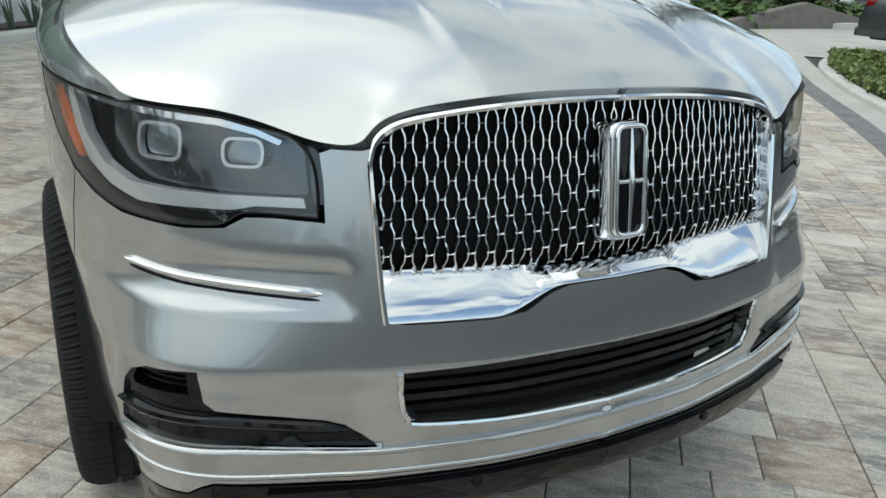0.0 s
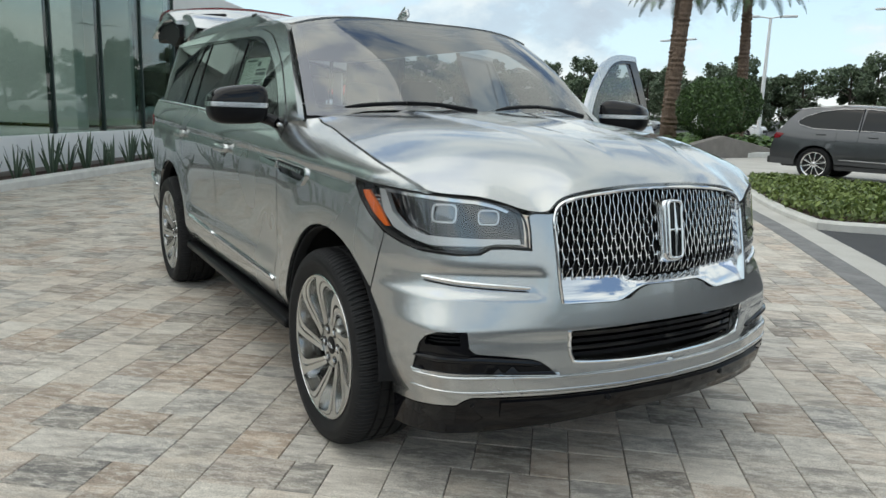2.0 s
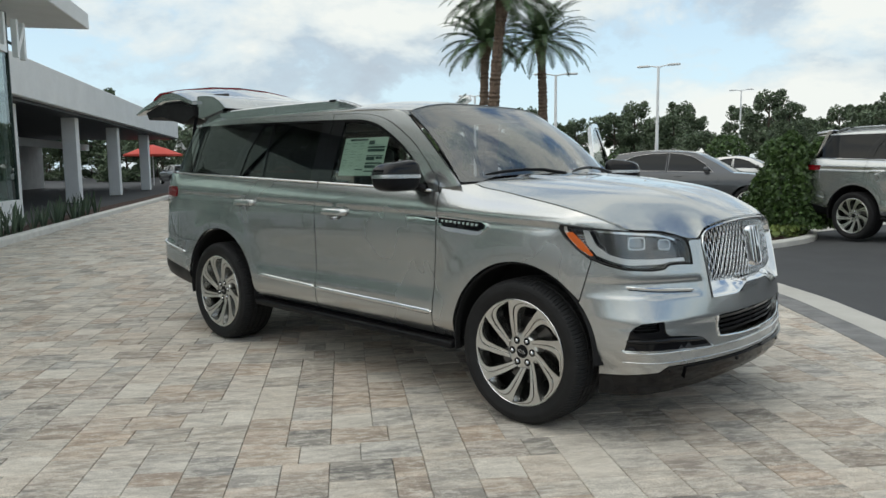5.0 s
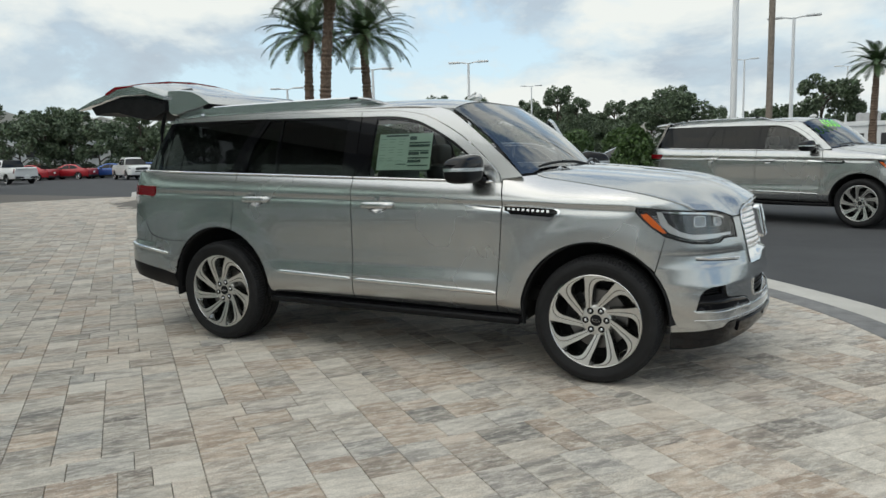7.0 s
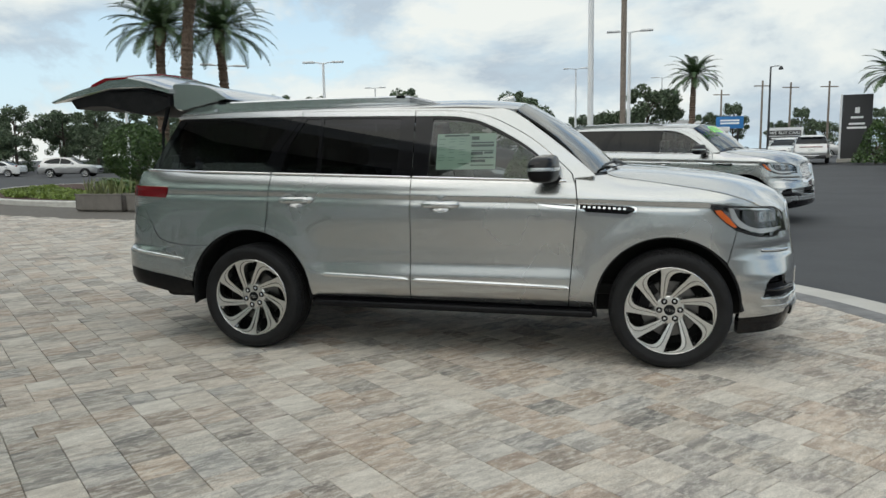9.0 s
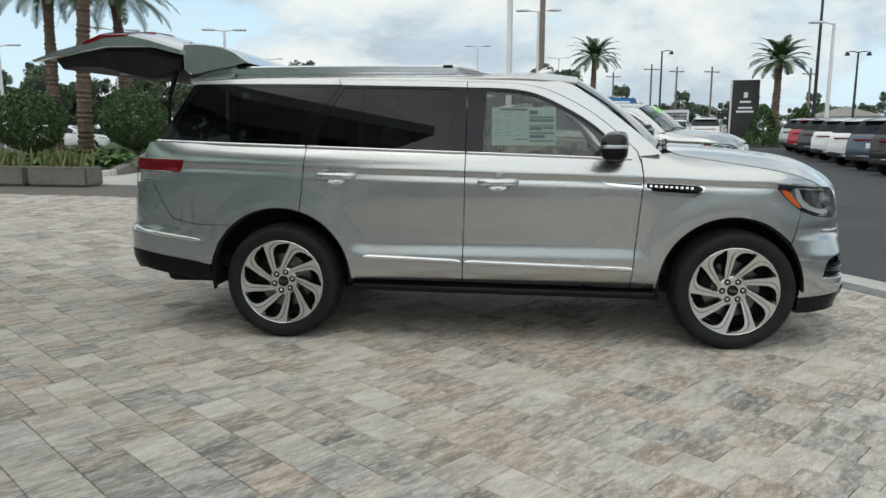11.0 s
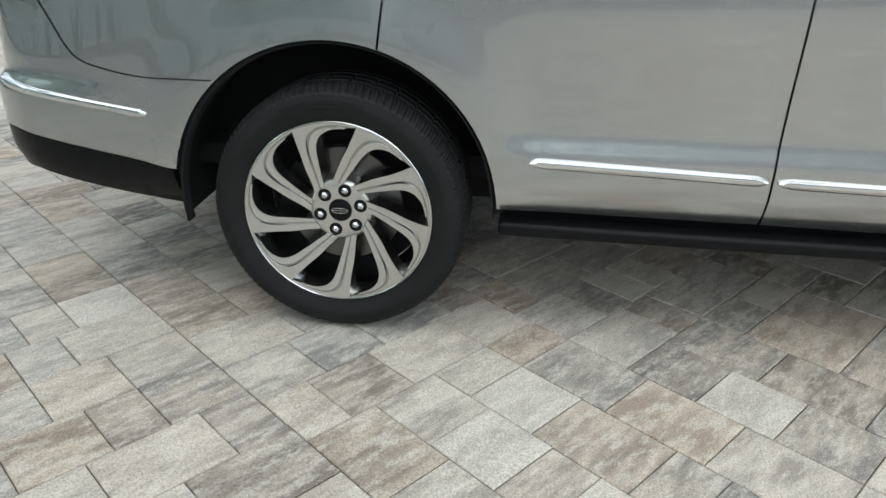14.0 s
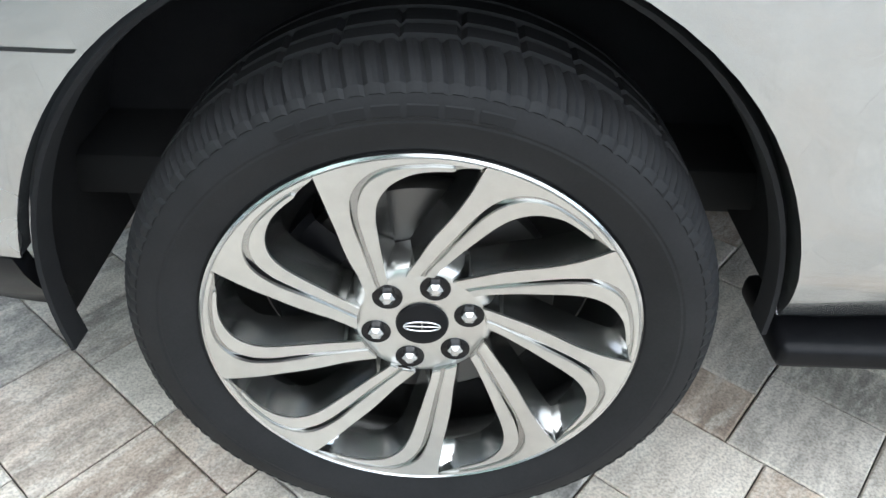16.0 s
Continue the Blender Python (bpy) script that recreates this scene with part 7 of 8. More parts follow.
def far_house(m, w, d, h, label, pitched=False):
    t = thing("far_building", m, label=label, category="building")
    part("wall", box_bm((w, d, h), (0, 0, h / 2)), WHITE_WALL, t)
    if pitched:
        part("roof", extrude_bm([(-w / 2 - 0.4, h), (w / 2 + 0.4, h), (0, h + w * 0.16)], d + 0.6, "Y"), CONCRETE, t).location = (0, -d / 2 - 0.3, 0)
    else:
        part("parapet", box_bm((w + 0.3, d + 0.3, 0.5), (0, 0, h + 0.2), 0.02, 1), WHITE_WALL, t)
        part("roof_unit", box_bm((2.4, 2, 1.1), (w * 0.1, 0, h + 0.9), 0.02, 1), GREY_WALL, t)
    for k in range(int(w / 3)):
        part("window", box_bm((1.4, 0.1, 1.3), (-w / 2 + 1.5 + 3 * k, -d / 2 - 0.03, h * 0.5)), METAL_DARK, t)
    return t


far_house(pose(5.0, 92, 0, 0, 0, -5), 14, 8, 3.0, "white flat-roofed building far across the road")
far_house(pose(-13.0, 78, 0, 0, 0, 5), 10, 7, 3.0, "pale house with a pitched roof far off", True)
far_house(pose(-92, 53, 0, 0, 0, 60), 14, 10, 6.0, "white shed with a pitched roof beyond the trees", True)
far_house(pose(-86, 63, 0, 0, 0, 60), 12, 10, 5.5, "white shed beyond the trees", True)
far_house(pose(36, 82, 0, 0, 0, -25), 7, 6, 2.3, "low white shed with a pitched roof across the road", True)
um = thing("market_umbrella", pose(-56, 24, 0), label="red canvas canopy over the far lot", category="canopy")
part("canvas", lathe_bm([(0.0, 3.3), (1.2, 2.95), (2.4, 2.5), (2.4, 2.35)], 8, "Z"), RED_CANVAS, um)
part("pole", tube_bm([(0, 0, 0), (0, 0, 3.2)], 0.05, 8), METAL_WHITE, um)


# ---- other cars ----
def plain_wheel(r=0.34, w=0.22):
    """A ten-spoke wheel for the other cars, outer face to -y."""
    t = thing("wheel")
    bm = lathe_bm([(r * 0.72, 0.0), (r * 0.76, -0.010), (r * 0.90, -0.012), (r * 0.97, 0.008), (r, 0.035), (r, w - 0.03), (r * 0.93, w), (r * 0.68, w)], 36)
    bmesh.ops.recalc_face_normals(bm, faces=bm.faces)
    part("tyre", bm, TYRE, t)
    bm = lathe_bm([(0.0, 0.09), (r * 0.66, 0.10), (r * 0.68, 0.02), (r * 0.735, -0.004), (r * 0.735, 0.04)], 36)
    bmesh.ops.recalc_face_normals(bm, faces=bm.faces)
    part("rim", bm, METAL_DARK, t)
    part("rim_lip", lathe_bm([(r * 0.675, 0.012), (r * 0.70, 0.0), (r * 0.735, -0.006), (r * 0.74, 0.004)], 36), RIM_BRIGHT, t)
    part("hub", lathe_bm([(0.0, 0.008), (r * 0.12, 0.010), (r * 0.17, 0.022), (r * 0.18, 0.06)], 20), RIM_BRIGHT, t)
    first_spoke = None
    for k in range(10):
        if first_spoke is None:
            b = extrude_bm([(-0.012, r * 0.14), (0.012, r * 0.14), (0.026, r * 0.70), (-0.008, r * 0.70)], 0.03, "Y", 0.003)
            bmesh.ops.translate(b, vec=(0, 0.006, 0), verts=b.verts)
            first_spoke = part("spoke", b, RIM_BRIGHT, t)
        else:
            o = new("spoke", first_spoke.data)
            o.parent = t
            o.matrix_local = pose(0, 0, 0, 0, 36 * k, 0)
    return t


# nose at x = 0, facing -x: top line in labelled stretches, windows, wheels
CAR_KINDS = {
    "suv": dict(L=4.83, W=1.94, axle=(0.95, 3.80), r=0.372, belt=(1.06, 0.022), low=0.34,
                nose=[(0.08, 0.30), (0.0, 0.46), (-0.01, 0.70), (0.05, 0.88), (0.14, 0.95)], hood=[(0.14, 0.95), (0.5, 1.02), (1.0, 1.075), (1.34, 1.10)],
                screen=[(1.34, 1.10), (1.75, 1.345), (2.15, 1.555)], roof=[(2.15, 1.555), (2.45, 1.635), (3.0, 1.672), (3.6, 1.655), (4.28, 1.575)],
                rear=[(4.28, 1.575), (4.48, 1.36), (4.62, 1.16)], tail=[(4.62, 1.16), (4.73, 1.05), (4.79, 0.82), (4.83, 0.62), (4.80, 0.34)],
                panes=[[(1.80, 1.125), (2.00, 1.32), (2.28, 1.495), (2.56, 1.585), (2.90, 1.612), (2.93, 1.13)], [(3.00, 1.132), (2.97, 1.614), (3.40, 1.605), (3.80, 1.548), (4.12, 1.43), (4.26, 1.32), (4.22, 1.245), (3.90, 1.165)]]),
    "sedan": dict(L=4.75, W=1.84, axle=(0.95, 3.72), r=0.335, belt=(0.92, 0.016), low=0.28,
                  nose=[(0.10, 0.24), (0.0, 0.40), (0.0, 0.60), (0.07, 0.72)], hood=[(0.07, 0.72), (0.5, 0.84), (1.0, 0.91), (1.35, 0.95)],
                  screen=[(1.35, 0.95), (1.75, 1.16), (2.15, 1.345)], roof=[(2.15, 1.345), (2.5, 1.425), (2.9, 1.445), (3.4, 1.40)],
                  rear=[(3.4, 1.40), (3.8, 1.22), (4.15, 1.06)], tail=[(4.15, 1.06), (4.55, 1.04), (4.70, 0.95), (4.75, 0.65), (4.70, 0.28)],
                  panes=[[(1.75, 0.975), (2.25, 1.255), (2.55, 1.345), (2.78, 1.365), (2.80, 0.985)], [(2.87, 0.985), (2.85, 1.365), (3.2, 1.33), (3.6, 1.17), (3.72, 1.03)]]),
    "pickup": dict(L=5.85, W=2.03, axle=(1.0, 4.65), r=0.405, belt=(1.22, 0.006), low=0.45,
                   nose=[(0.06, 0.42), (0.0, 0.60), (0.0, 1.00), (0.06, 1.14)], hood=[(0.06, 1.14), (0.5, 1.21), (1.0, 1.25), (1.45, 1.27)],
                   screen=[(1.45, 1.27), (1.75, 1.53), (2.05, 1.78)], roof=[(2.05, 1.78), (2.35, 1.87), (2.8, 1.90), (3.55, 1.875)],
                   rear=[(3.55, 1.875), (3.72, 1.60), (3.80, 1.30)], tail=[(3.80, 1.30), (4.4, 1.285), (5.80, 1.285), (5.85, 1.0), (5.82, 0.42)],
                   panes=[[(1.78, 1.29), (2.12, 1.58), (2.35, 1.73), (2.68, 1.755), (2.70, 1.295)], [(2.78, 1.295), (2.76, 1.757), (3.45, 1.75), (3.58, 1.50), (3.60, 1.30)]]),
}


def plain_car(kind, paint, m, label):
    """A car of a lot: sides with glazed windows, hood, screens, roof, tail, lamps, trim and wheels."""
    k = CAR_KINDS[kind]
    t = thing("car" if kind != "pickup" else "pickup_truck", m, label=label, category="car")
    L, W, r = k["L"], k["W"], k["r"]
    a0, a1 = k["axle"]
    b0, b1 = k["belt"]

    def flank(x, z):
        hw = W / 2 * (1 - 0.20 * max(0.0, 1 - x / 0.85) ** 2.4 - 0.13 * max(0.0, 1 - (L - x) / 0.75) ** 2.2)
        bl = b0 + b1 * x
        y = hw - 0.05 * max(0.0, (0.62 - z) / 0.35) ** 2 - 0.06 * max(0.0, (z - 0.72) / 0.4) ** 2 * (1 if z < bl else 0) - (0.06 * max(0.0, (bl - 0.72) / 0.4) ** 2 + 0.34 * (z - bl) + 0.22 * (z - bl) ** 2 if z >= bl else 0)
        y += 0.012 * (1 - smoothstep(r + 0.05, r + 0.14, min(math.hypot(x - a0, z - r), math.hypot(x - a1, z - r))))
        return Vector((x, -y, z))

    order = ("nose", "hood", "screen", "roof", "rear", "tail")
    lines = {n: spline(k[n], 4) for n in order}
    top = []
    for n in order:
        top += [tuple(p) for p in lines[n][(1 if top else 0):]]
    low = []
    for a in (a1, a0):
        low += [(a + (r + 0.055) * math.cos(radians(d)), r + (r + 0.055) * math.sin(radians(d))) for d in range(-4, 185, 12)]
    low = [(x, max(z, k["low"] - 0.04)) for x, z in low]
    outline = top + [(p[0], p[1]) for p in low]
    for sd in (-1, 1):
        panel("side", outline, flank, paint, t, holes=k["panes"], step=0.13, thick=0.03, side=sd)
        for pn in k["panes"]:
            panel("side_window", pn, flank, DARK_GLASS, t, "dark side window", step=0.2, thick=0.0, side=sd, off=-0.010)
        a, b = k["panes"]
        ring = a[:-1] + b[1:] if kind != "suv" else [a[0]] + a[1:-1] + b[1:]
        ring = [flank(x, z) + Vector((0, -0.006, 0)) for x, z in dense(ring, 0.12)]
        part("window_trim", tube_bm([(p.x, p.y * -sd, p.z) for p in ring + ring[:1]], 0.0075, 6, caps=False), FAR_TRIM if kind == "suv" else METAL_DARK, t)
        xm = (a[-1][0] + b[0][0]) / 2
        pl = [flank(xm - 0.01, z) + Vector((0, -0.004, 0)) for z in np.linspace(b0 + b1 * xm, a[-2][1] + 0.004, 6)]
        part("pillar", tube_bm([(p.x, p.y * -sd, p.z) for p in pl], 0.038, 6, flat=(1, 0.25), up=(1, 0, 0)), METAL_DARK, t)
        for x0, x1 in ((xm, xm - 0.02), (a[0][0] - 0.15, a[0][0] - 0.10), (min(b[-1][0], a1 - r - 0.02), a1 - r - 0.06)):
            pl = [flank(x0 + (x1 - x0) * f, b0 + b1 * x0 - 0.02 + (k["low"] + 0.04 - b0) * f) + Vector((0, 0.0015, 0)) for f in np.linspace(0, 1, 7)]
            part("door_seam", tube_bm([(p.x, p.y * -sd, p.z) for p in pl], 0.004, 4), METAL_DARK, t)
        for hx in (xm - 0.30, b[0][0] + 0.72):
            part("door_handle", moulding(lambda u, v: flank(u, v) + Vector((0, -0.014, 0)), lambda u, hx=hx: b0 + b1 * hx - 0.10, hx - 0.10, hx + 0.10, 0.014, 0.012, 8, 0.03, sd), paint if kind == "suv" else METAL_DARK, t)
        if kind == "suv":
            part("lower_strip", moulding(flank, lambda u: 0.475 + 0.018 * (u - 1.7), a0 + r + 0.42, a1 - r - 0.14, 0.012, 0.010, 12, 0.05, sd), FAR_TRIM, t, "bright lower strip")
            rr = [flank(x, z) + Vector((0, 0.05, 0.02)) for x, z in lines["roof"]]
            part("roof_rail", tube_bm([(p.x, p.y * -sd, p.z) for p in rr], 0.013, 6), FAR_TRIM, t)
        part("sill", box_bm((a1 - a0 - 2 * r - 0.12, 0.05, 0.10), ((a0 + a1) / 2, sd * (W / 2 - 0.07), k["low"] - 0.02), 0.01, 1), METAL_DARK, t)
        zl = k["nose"][-2][1] - 0.10
        part("headlamp", panel("headlamp", [(0.03, zl + 0.10), (0.34, zl + 0.15), (0.52, zl + 0.155), (0.38, zl + 0.04), (0.06, zl)], flank, LAMP_WHITE, t, "pale headlamp", step=0.1, thick=0.02, side=sd, off=0.006) and box_bm((0.05, 0.32, 0.09), (0.015, sd * (W / 2 - 0.42), zl + 0.06), 0.02, 2), LAMP_WHITE, t)
        zt = k["tail"][1][1] - 0.07
        xt = k["tail"][1][0] if kind != "pickup" else 5.78
        zt = zt if kind != "pickup" else 1.05
        panel("tail_lamp", [(xt - 0.20, zt + 0.06), (xt, zt + 0.07), (xt + 0.03, zt - 0.06), (xt - 0.10, zt - 0.05)] if kind != "pickup" else [(5.68, 1.18), (5.80, 1.18), (5.80, 0.85), (5.68, 0.85)], flank, RED_LENS, t, "red tail lamp", step=0.1, thick=0.02, side=sd, off=0.006)
        mirror_x = a[0][0] + 0.16
        mp = flank(mirror_x, b0 + b1 * mirror_x + 0.06)
        part("mirror", box_bm((0.13, 0.20, 0.13), (mp.x, (mp.y - 0.10) * -sd, mp.z + 0.03), 0.045, 3), METAL_DARK if kind != "suv" else paint, t)
    mats = dict(nose=paint, hood=paint, screen=DARK_GLASS, roof=paint, rear=DARK_GLASS, tail=paint)
    crown = dict(nose=(0, -0.13), hood=(0.03, -0.04), screen=(0.02, -0.06), roof=(0.025, 0.0), rear=(0.0, 0.06), tail=(0.0, 0.09))
    for i, n in enumerate(order):
        bm = bmesh.new()
        rows = []
        n0, n1 = crown[order[max(0, i - 1)]], crown[order[min(5, i + 1)]]
        c = crown[n]
        for q, (x, z) in enumerate(lines[n]):
            f = q / (len(lines[n]) - 1)
            mixc = [(c[u] + n0[u]) / 2 * max(0, 1 - 2 * f) + (c[u] + n1[u]) / 2 * max(0, 2 * f - 1) + c[u] * (1 - abs(2 * f - 1)) for u in (0, 1)]
            yb = -flank(x, z).y
            rows.append([bm.verts.new((x + mixc[1] * (1 - v * v), v * yb, z + mixc[0] * (1 - v * v))) for v in np.linspace(-1, 1, 13)])
        for p, q in zip(rows, rows[1:]):
            for u in range(12):
                bm.faces.new((p[u], p[u + 1], q[u + 1], q[u]))
        bmesh.ops.recalc_face_normals(bm, faces=bm.faces)
        part({"nose": "front_end", "screen": "windscreen", "rear": "rear_window", "tail": "tailgate"}.get(n, n), bm, mats[n], t, "", 50)
    zn = k["nose"][2][1]
    part("grille", box_bm((0.06, 0.95, 0.20), (-0.135, 0, zn - 0.06), 0.02, 2), METAL_DARK, t)
    part("lower_grille", box_bm((0.06, 1.1, 0.10), (-0.105, 0, zn - 0.28), 0.02, 2), METAL_DARK, t)
    part("underbody", box_bm((L - 0.5, W - 0.35, 0.22), (L / 2, 0, k["low"] + 0.06), 0.03, 1), METAL_DARK, t)
    zt = 0.98 if kind == "suv" else 0.86
    part("lamp_bar", box_bm((0.05, W * 0.62, 0.05), (L + 0.03 - (0.02 if kind == "suv" else 0.02), 0, zt), 0.012, 2), RED_LENS if kind == "suv" else CHROME, t)
    part("number_plate", box_bm((0.03, 0.32, 0.16), (L + 0.075, 0, zt - 0.18), 0.005, 1), WHITE_PAPER, t)
    part("rear_valance", box_bm((0.14, W * 0.84, 0.16), (L - 0.01, 0, k["low"] + 0.08), 0.03, 2), METAL_DARK, t)
    if kind == "suv":
        part("rear_spoiler", box_bm((0.22, 1.16, 0.03), (4.36, 0, 1.575), 0.012, 2), paint, t)
        part("exhaust_trim", box_bm((0.05, 0.9, 0.05), (L + 0.07, 0, 0.47), 0.015, 2), SATIN, t)
    wh = plain_wheel(r)
    wh.parent = t
    wh.location = (a0, -W / 2 + 0.012, r)
    for x, y, rz in ((a1, -1, 0), (a0, 1, 180), (a1, 1, 180)):
        c = copy_thing(wh, pose(x, y * (W / 2 - 0.012), r, 0, 20 * x, rz))
        c.parent = t
    return t


DARK_GLASS = Mat("far_car_glass", (0.010, 0.012, 0.014), 0.04, 0.0, Specular_IOR_Level=0.3).m
PAINTS = {n: car_paint("far_paint_" + n, c, 0.3, mt, 1.5) for n, c, mt in (("white", (0.78, 0.78, 0.77), 0.0), ("red", (0.42, 0.02, 0.03), 0.3), ("blue", (0.03, 0.10, 0.34), 0.4), ("steel", (0.10, 0.13, 0.17), 0.6), ("black", (0.02, 0.02, 0.022), 0.3), ("silver", (0.5, 0.5, 0.5), 0.8))}
PAINTS["grey"] = PAINT_GREY


def facing(x, y, heading, kind):
    """Pose for a car whose middle stands at x, y and whose nose points along heading (degrees)."""
    L = CAR_KINDS[kind]["L"]
    h = radians(heading)
    return pose(x + math.cos(h) * L / 2, y + math.sin(h) * L / 2, -0.03, 0, 0, heading + 180)


first = {}
for kind, col, x, y, hd, lb in (
    ("suv", "grey", -6.08, 14.9, 14.5, "dark grey crossover parked on the pale drive"),
    ("suv", "red", 13.9, 31.2, 36, "dark red crossover in the row of parked cars"),
    ("suv", "grey", 13.3, 28.3, 36, "grey crossover in the row of parked cars"),
    ("suv", "white", 12.75, 25.4, 36, "white crossover in the row of parked cars"),
    ("suv", "white", 12.2, 22.5, 36, "white crossover in the row of parked cars"),
    ("suv", "steel", 11.6, 19.6, 36, "steel-blue crossover in the row of parked cars"),
    ("suv", "black", 11.0, 16.7, 36, "black crossover in the row of parked cars"),
    ("suv", "silver", 14.5, 34.1, 36, "silver crossover in the row of parked cars"),
    ("suv", "silver", 10.9, 43.5, 76, "silver crossover seen from behind in the far lot"),
    ("suv", "white", 12.0, 57.0, 250, "white crossover facing the road in the far lot"),
    ("sedan", "silver", 16.0, 66.0, 170, "silver car in the far lot"),
    ("sedan", "black", -6.2, 30.0, 20, "black saloon beyond the drive"),
    ("sedan", "silver", -8.6, 25.6, 12, "silver saloon beyond the drive"),
    ("suv", "black", -3.6, 33.5, 20, "black crossover beyond the drive"),
    ("suv", "silver", -2.4, 26.6, -160, "silver car with a white bonnet beyond the drive"),
    ("suv", "grey", -44.8, 20.9, 170, "grey crossover in the far lot"),
    ("pickup", "white", -43.5, 24.2, 172, "white pickup truck in the far lot"),
    ("sedan", "red", -50.0, 30.0, 200, "red saloon in the far row"),
    ("sedan", "red", -48.6, 32.2, 200, "red saloon in the far row"),
    ("sedan", "blue", -47.0, 34.4, 200, "blue saloon in the far row"),
    ("sedan", "blue", -45.4, 36.6, 200, "blue saloon in the far row"),
    ("sedan", "white", -43.8, 38.8, 200, "white saloon in the far row"),
    ("pickup", "white", -40.2, 30.6, -25, "white pickup truck facing the drive"),
    ("sedan", "white", -55.0, 27.0, 200, "white saloon in the far row"),
    ("suv", "silver", -36.0, 37.0, 20, "silver crossover beyond the bed"),
    ("suv", "white", -31.0, 41.0, 20, "white crossover beyond the bed"),
    ("sedan", "silver", -26.0, 44.0, 20, "silver saloon beyond the bed"),
    ("sedan", "white", -22.0, 47.0, 20, "white saloon beyond the bed"),
    ("suv", "white", -9.0, -24.0, 85, "white crossover in the lot beyond the paving"),
    ("suv", "steel", -5.5, -24.5, 85, "steel-blue crossover in the lot beyond the paving"),
    ("sedan", "silver", -2.2, -24.8, 85, "silver saloon in the lot beyond the paving"),
    ("suv", "white", 1.2, -25.0, 85, "white crossover in the lot beyond the paving"),
    ("suv", "black", 4.6, -25.2, 85, "black crossover in the lot beyond the paving"),
    ("suv", "black", -26.0, -1.5, 145, "dark crossover below the service canopy"),
    ("suv", "silver", -30.5, 3.2, 145, "silver crossover below the service canopy"),
):
    if x < -35:
        x, y = 1.3 * x, 1.3 * y
    if (kind, col) in first:
        c = copy_thing(first[kind, col], facing(x, y, hd, kind))
        tagged(c, label=lb)
    else:
        c = first[kind, col] = plain_car(kind, PAINTS[col], facing(x, y, hd, kind), lb)
    if 10.9 < x < 14.6 and 16 < y < 36:
        tagged(c, group="row of parked crossovers")

# the second large silver SUV, shut, with a price painted on its screen
suv2 = build_suv("parked_suv", "silver metallic full-size SUV parked on the asphalt, shut", False)
suv2.matrix_world = pose(2.28, 9.38, -0.03, 0, 0, -24)
lettering("6000", 0.30, Matrix.Translation(screen(-0.50, 0.68) + Vector((0.035, 0, 0.045))) @ pose(0, 0, 0, 0, 0, 90) @ pose(0, 0, 0, 38, 0, 0), GREEN_INK, suv2, "painted_price", 0.0008)


# ---- things in the car's windows ----
def side_label(parent):
    """A large printed sheet behind the front passenger's window, with bars for its print."""
    t = thing("window_label", label="pale green printed price sheet taped inside the window", category="label")
    t.parent = None
    def put(name, x0, x1, z0, z1, mt, off):
        return panel(name, [(x0, z0), (x1, z0), (x1, z1), (x0, z1)], lambda a, b: cabin(a, b), mt, t, step=0.2, off=off, thick=0)
    put("sheet", -1.640, -1.205, 1.375, 1.632, PAPER, -0.016)
    for x0, x1, z0, z1 in ((-1.585, -1.40, 1.612, 1.624), (-1.385, -1.22, 1.560, 1.570), (-1.385, -1.22, 1.535, 1.552), (-1.385, -1.22, 1.505, 1.511), (-1.385, -1.30, 1.478, 1.500), (-1.29, -1.225, 1.485, 1.500), (-1.385, -1.22, 1.452, 1.462), (-1.385, -1.28, 1.425, 1.444), (-1.385, -1.22, 1.400, 1.408), (-1.48, -1.40, 1.412, 1.418), (-1.385, -1.33, 1.585, 1.610)):
        put("printed_bar", x0, x1, z0, z1, PAPER_INK, -0.0135)
    for k in range(9):
        z = 1.592 - 0.019 * k
        for x0 in (-1.625, -1.55, -1.475):
            if (k * 7 + int(-x0 * 40)) % 4:
                put("printed_line", x0, x0 + 0.05 - 0.006 * (k % 3), z, z + 0.0035, PAPER_GREY, -0.0135)
    return t


PAPER_GREY = Mat("printed_grey", (0.30, 0.42, 0.37), 0.7).m
side_label(suv)

# ---- paving: rows of stones, the nearest as single stones ----
ANG = radians(-39.5)
STONE = Mat("tumbled_concrete_stone", (0.4, 0.38, 0.35), 0.85)
rnd = STONE.random()
isl = STONE.island()
pick = STONE.node("ShaderNodeMath")
pick.operation = "ADD"
STONE.l.new(rnd, pick.inputs[0]), STONE.l.new(isl, pick.inputs[1])
fr = STONE.node("ShaderNodeMath")
fr.operation = "FRACT"
STONE.l.new(pick.outputs[0], fr.inputs[0])
tone_a = STONE.ramp(fr.outputs[0], [(0.0, (0.64, 0.575, 0.49)), (0.13, (0.50, 0.435, 0.36)), (0.27, (0.70, 0.65, 0.57)), (0.40, (0.60, 0.49, 0.39)), (0.52, (0.37, 0.335, 0.29)), (0.64, (0.66, 0.60, 0.52)), (0.76, (0.55, 0.44, 0.35)), (0.88, (0.52, 0.49, 0.44)), (1.0, (0.68, 0.62, 0.54))])
tone_b = STONE.ramp(fr.outputs[0], [(0.0, (0.47, 0.42, 0.36)), (0.13, (0.25, 0.23, 0.205)), (0.27, (0.55, 0.505, 0.44)), (0.40, (0.36, 0.28, 0.215)), (0.52, (0.175, 0.165, 0.152)), (0.64, (0.38, 0.345, 0.30)), (0.76, (0.34, 0.27, 0.215)), (0.88, (0.26, 0.25, 0.235)), (1.0, (0.48, 0.43, 0.37))])
geo = STONE.n.new("ShaderNodeNewGeometry")
jump = STONE.node("ShaderNodeVectorMath")
jump.operation = "SCALE"
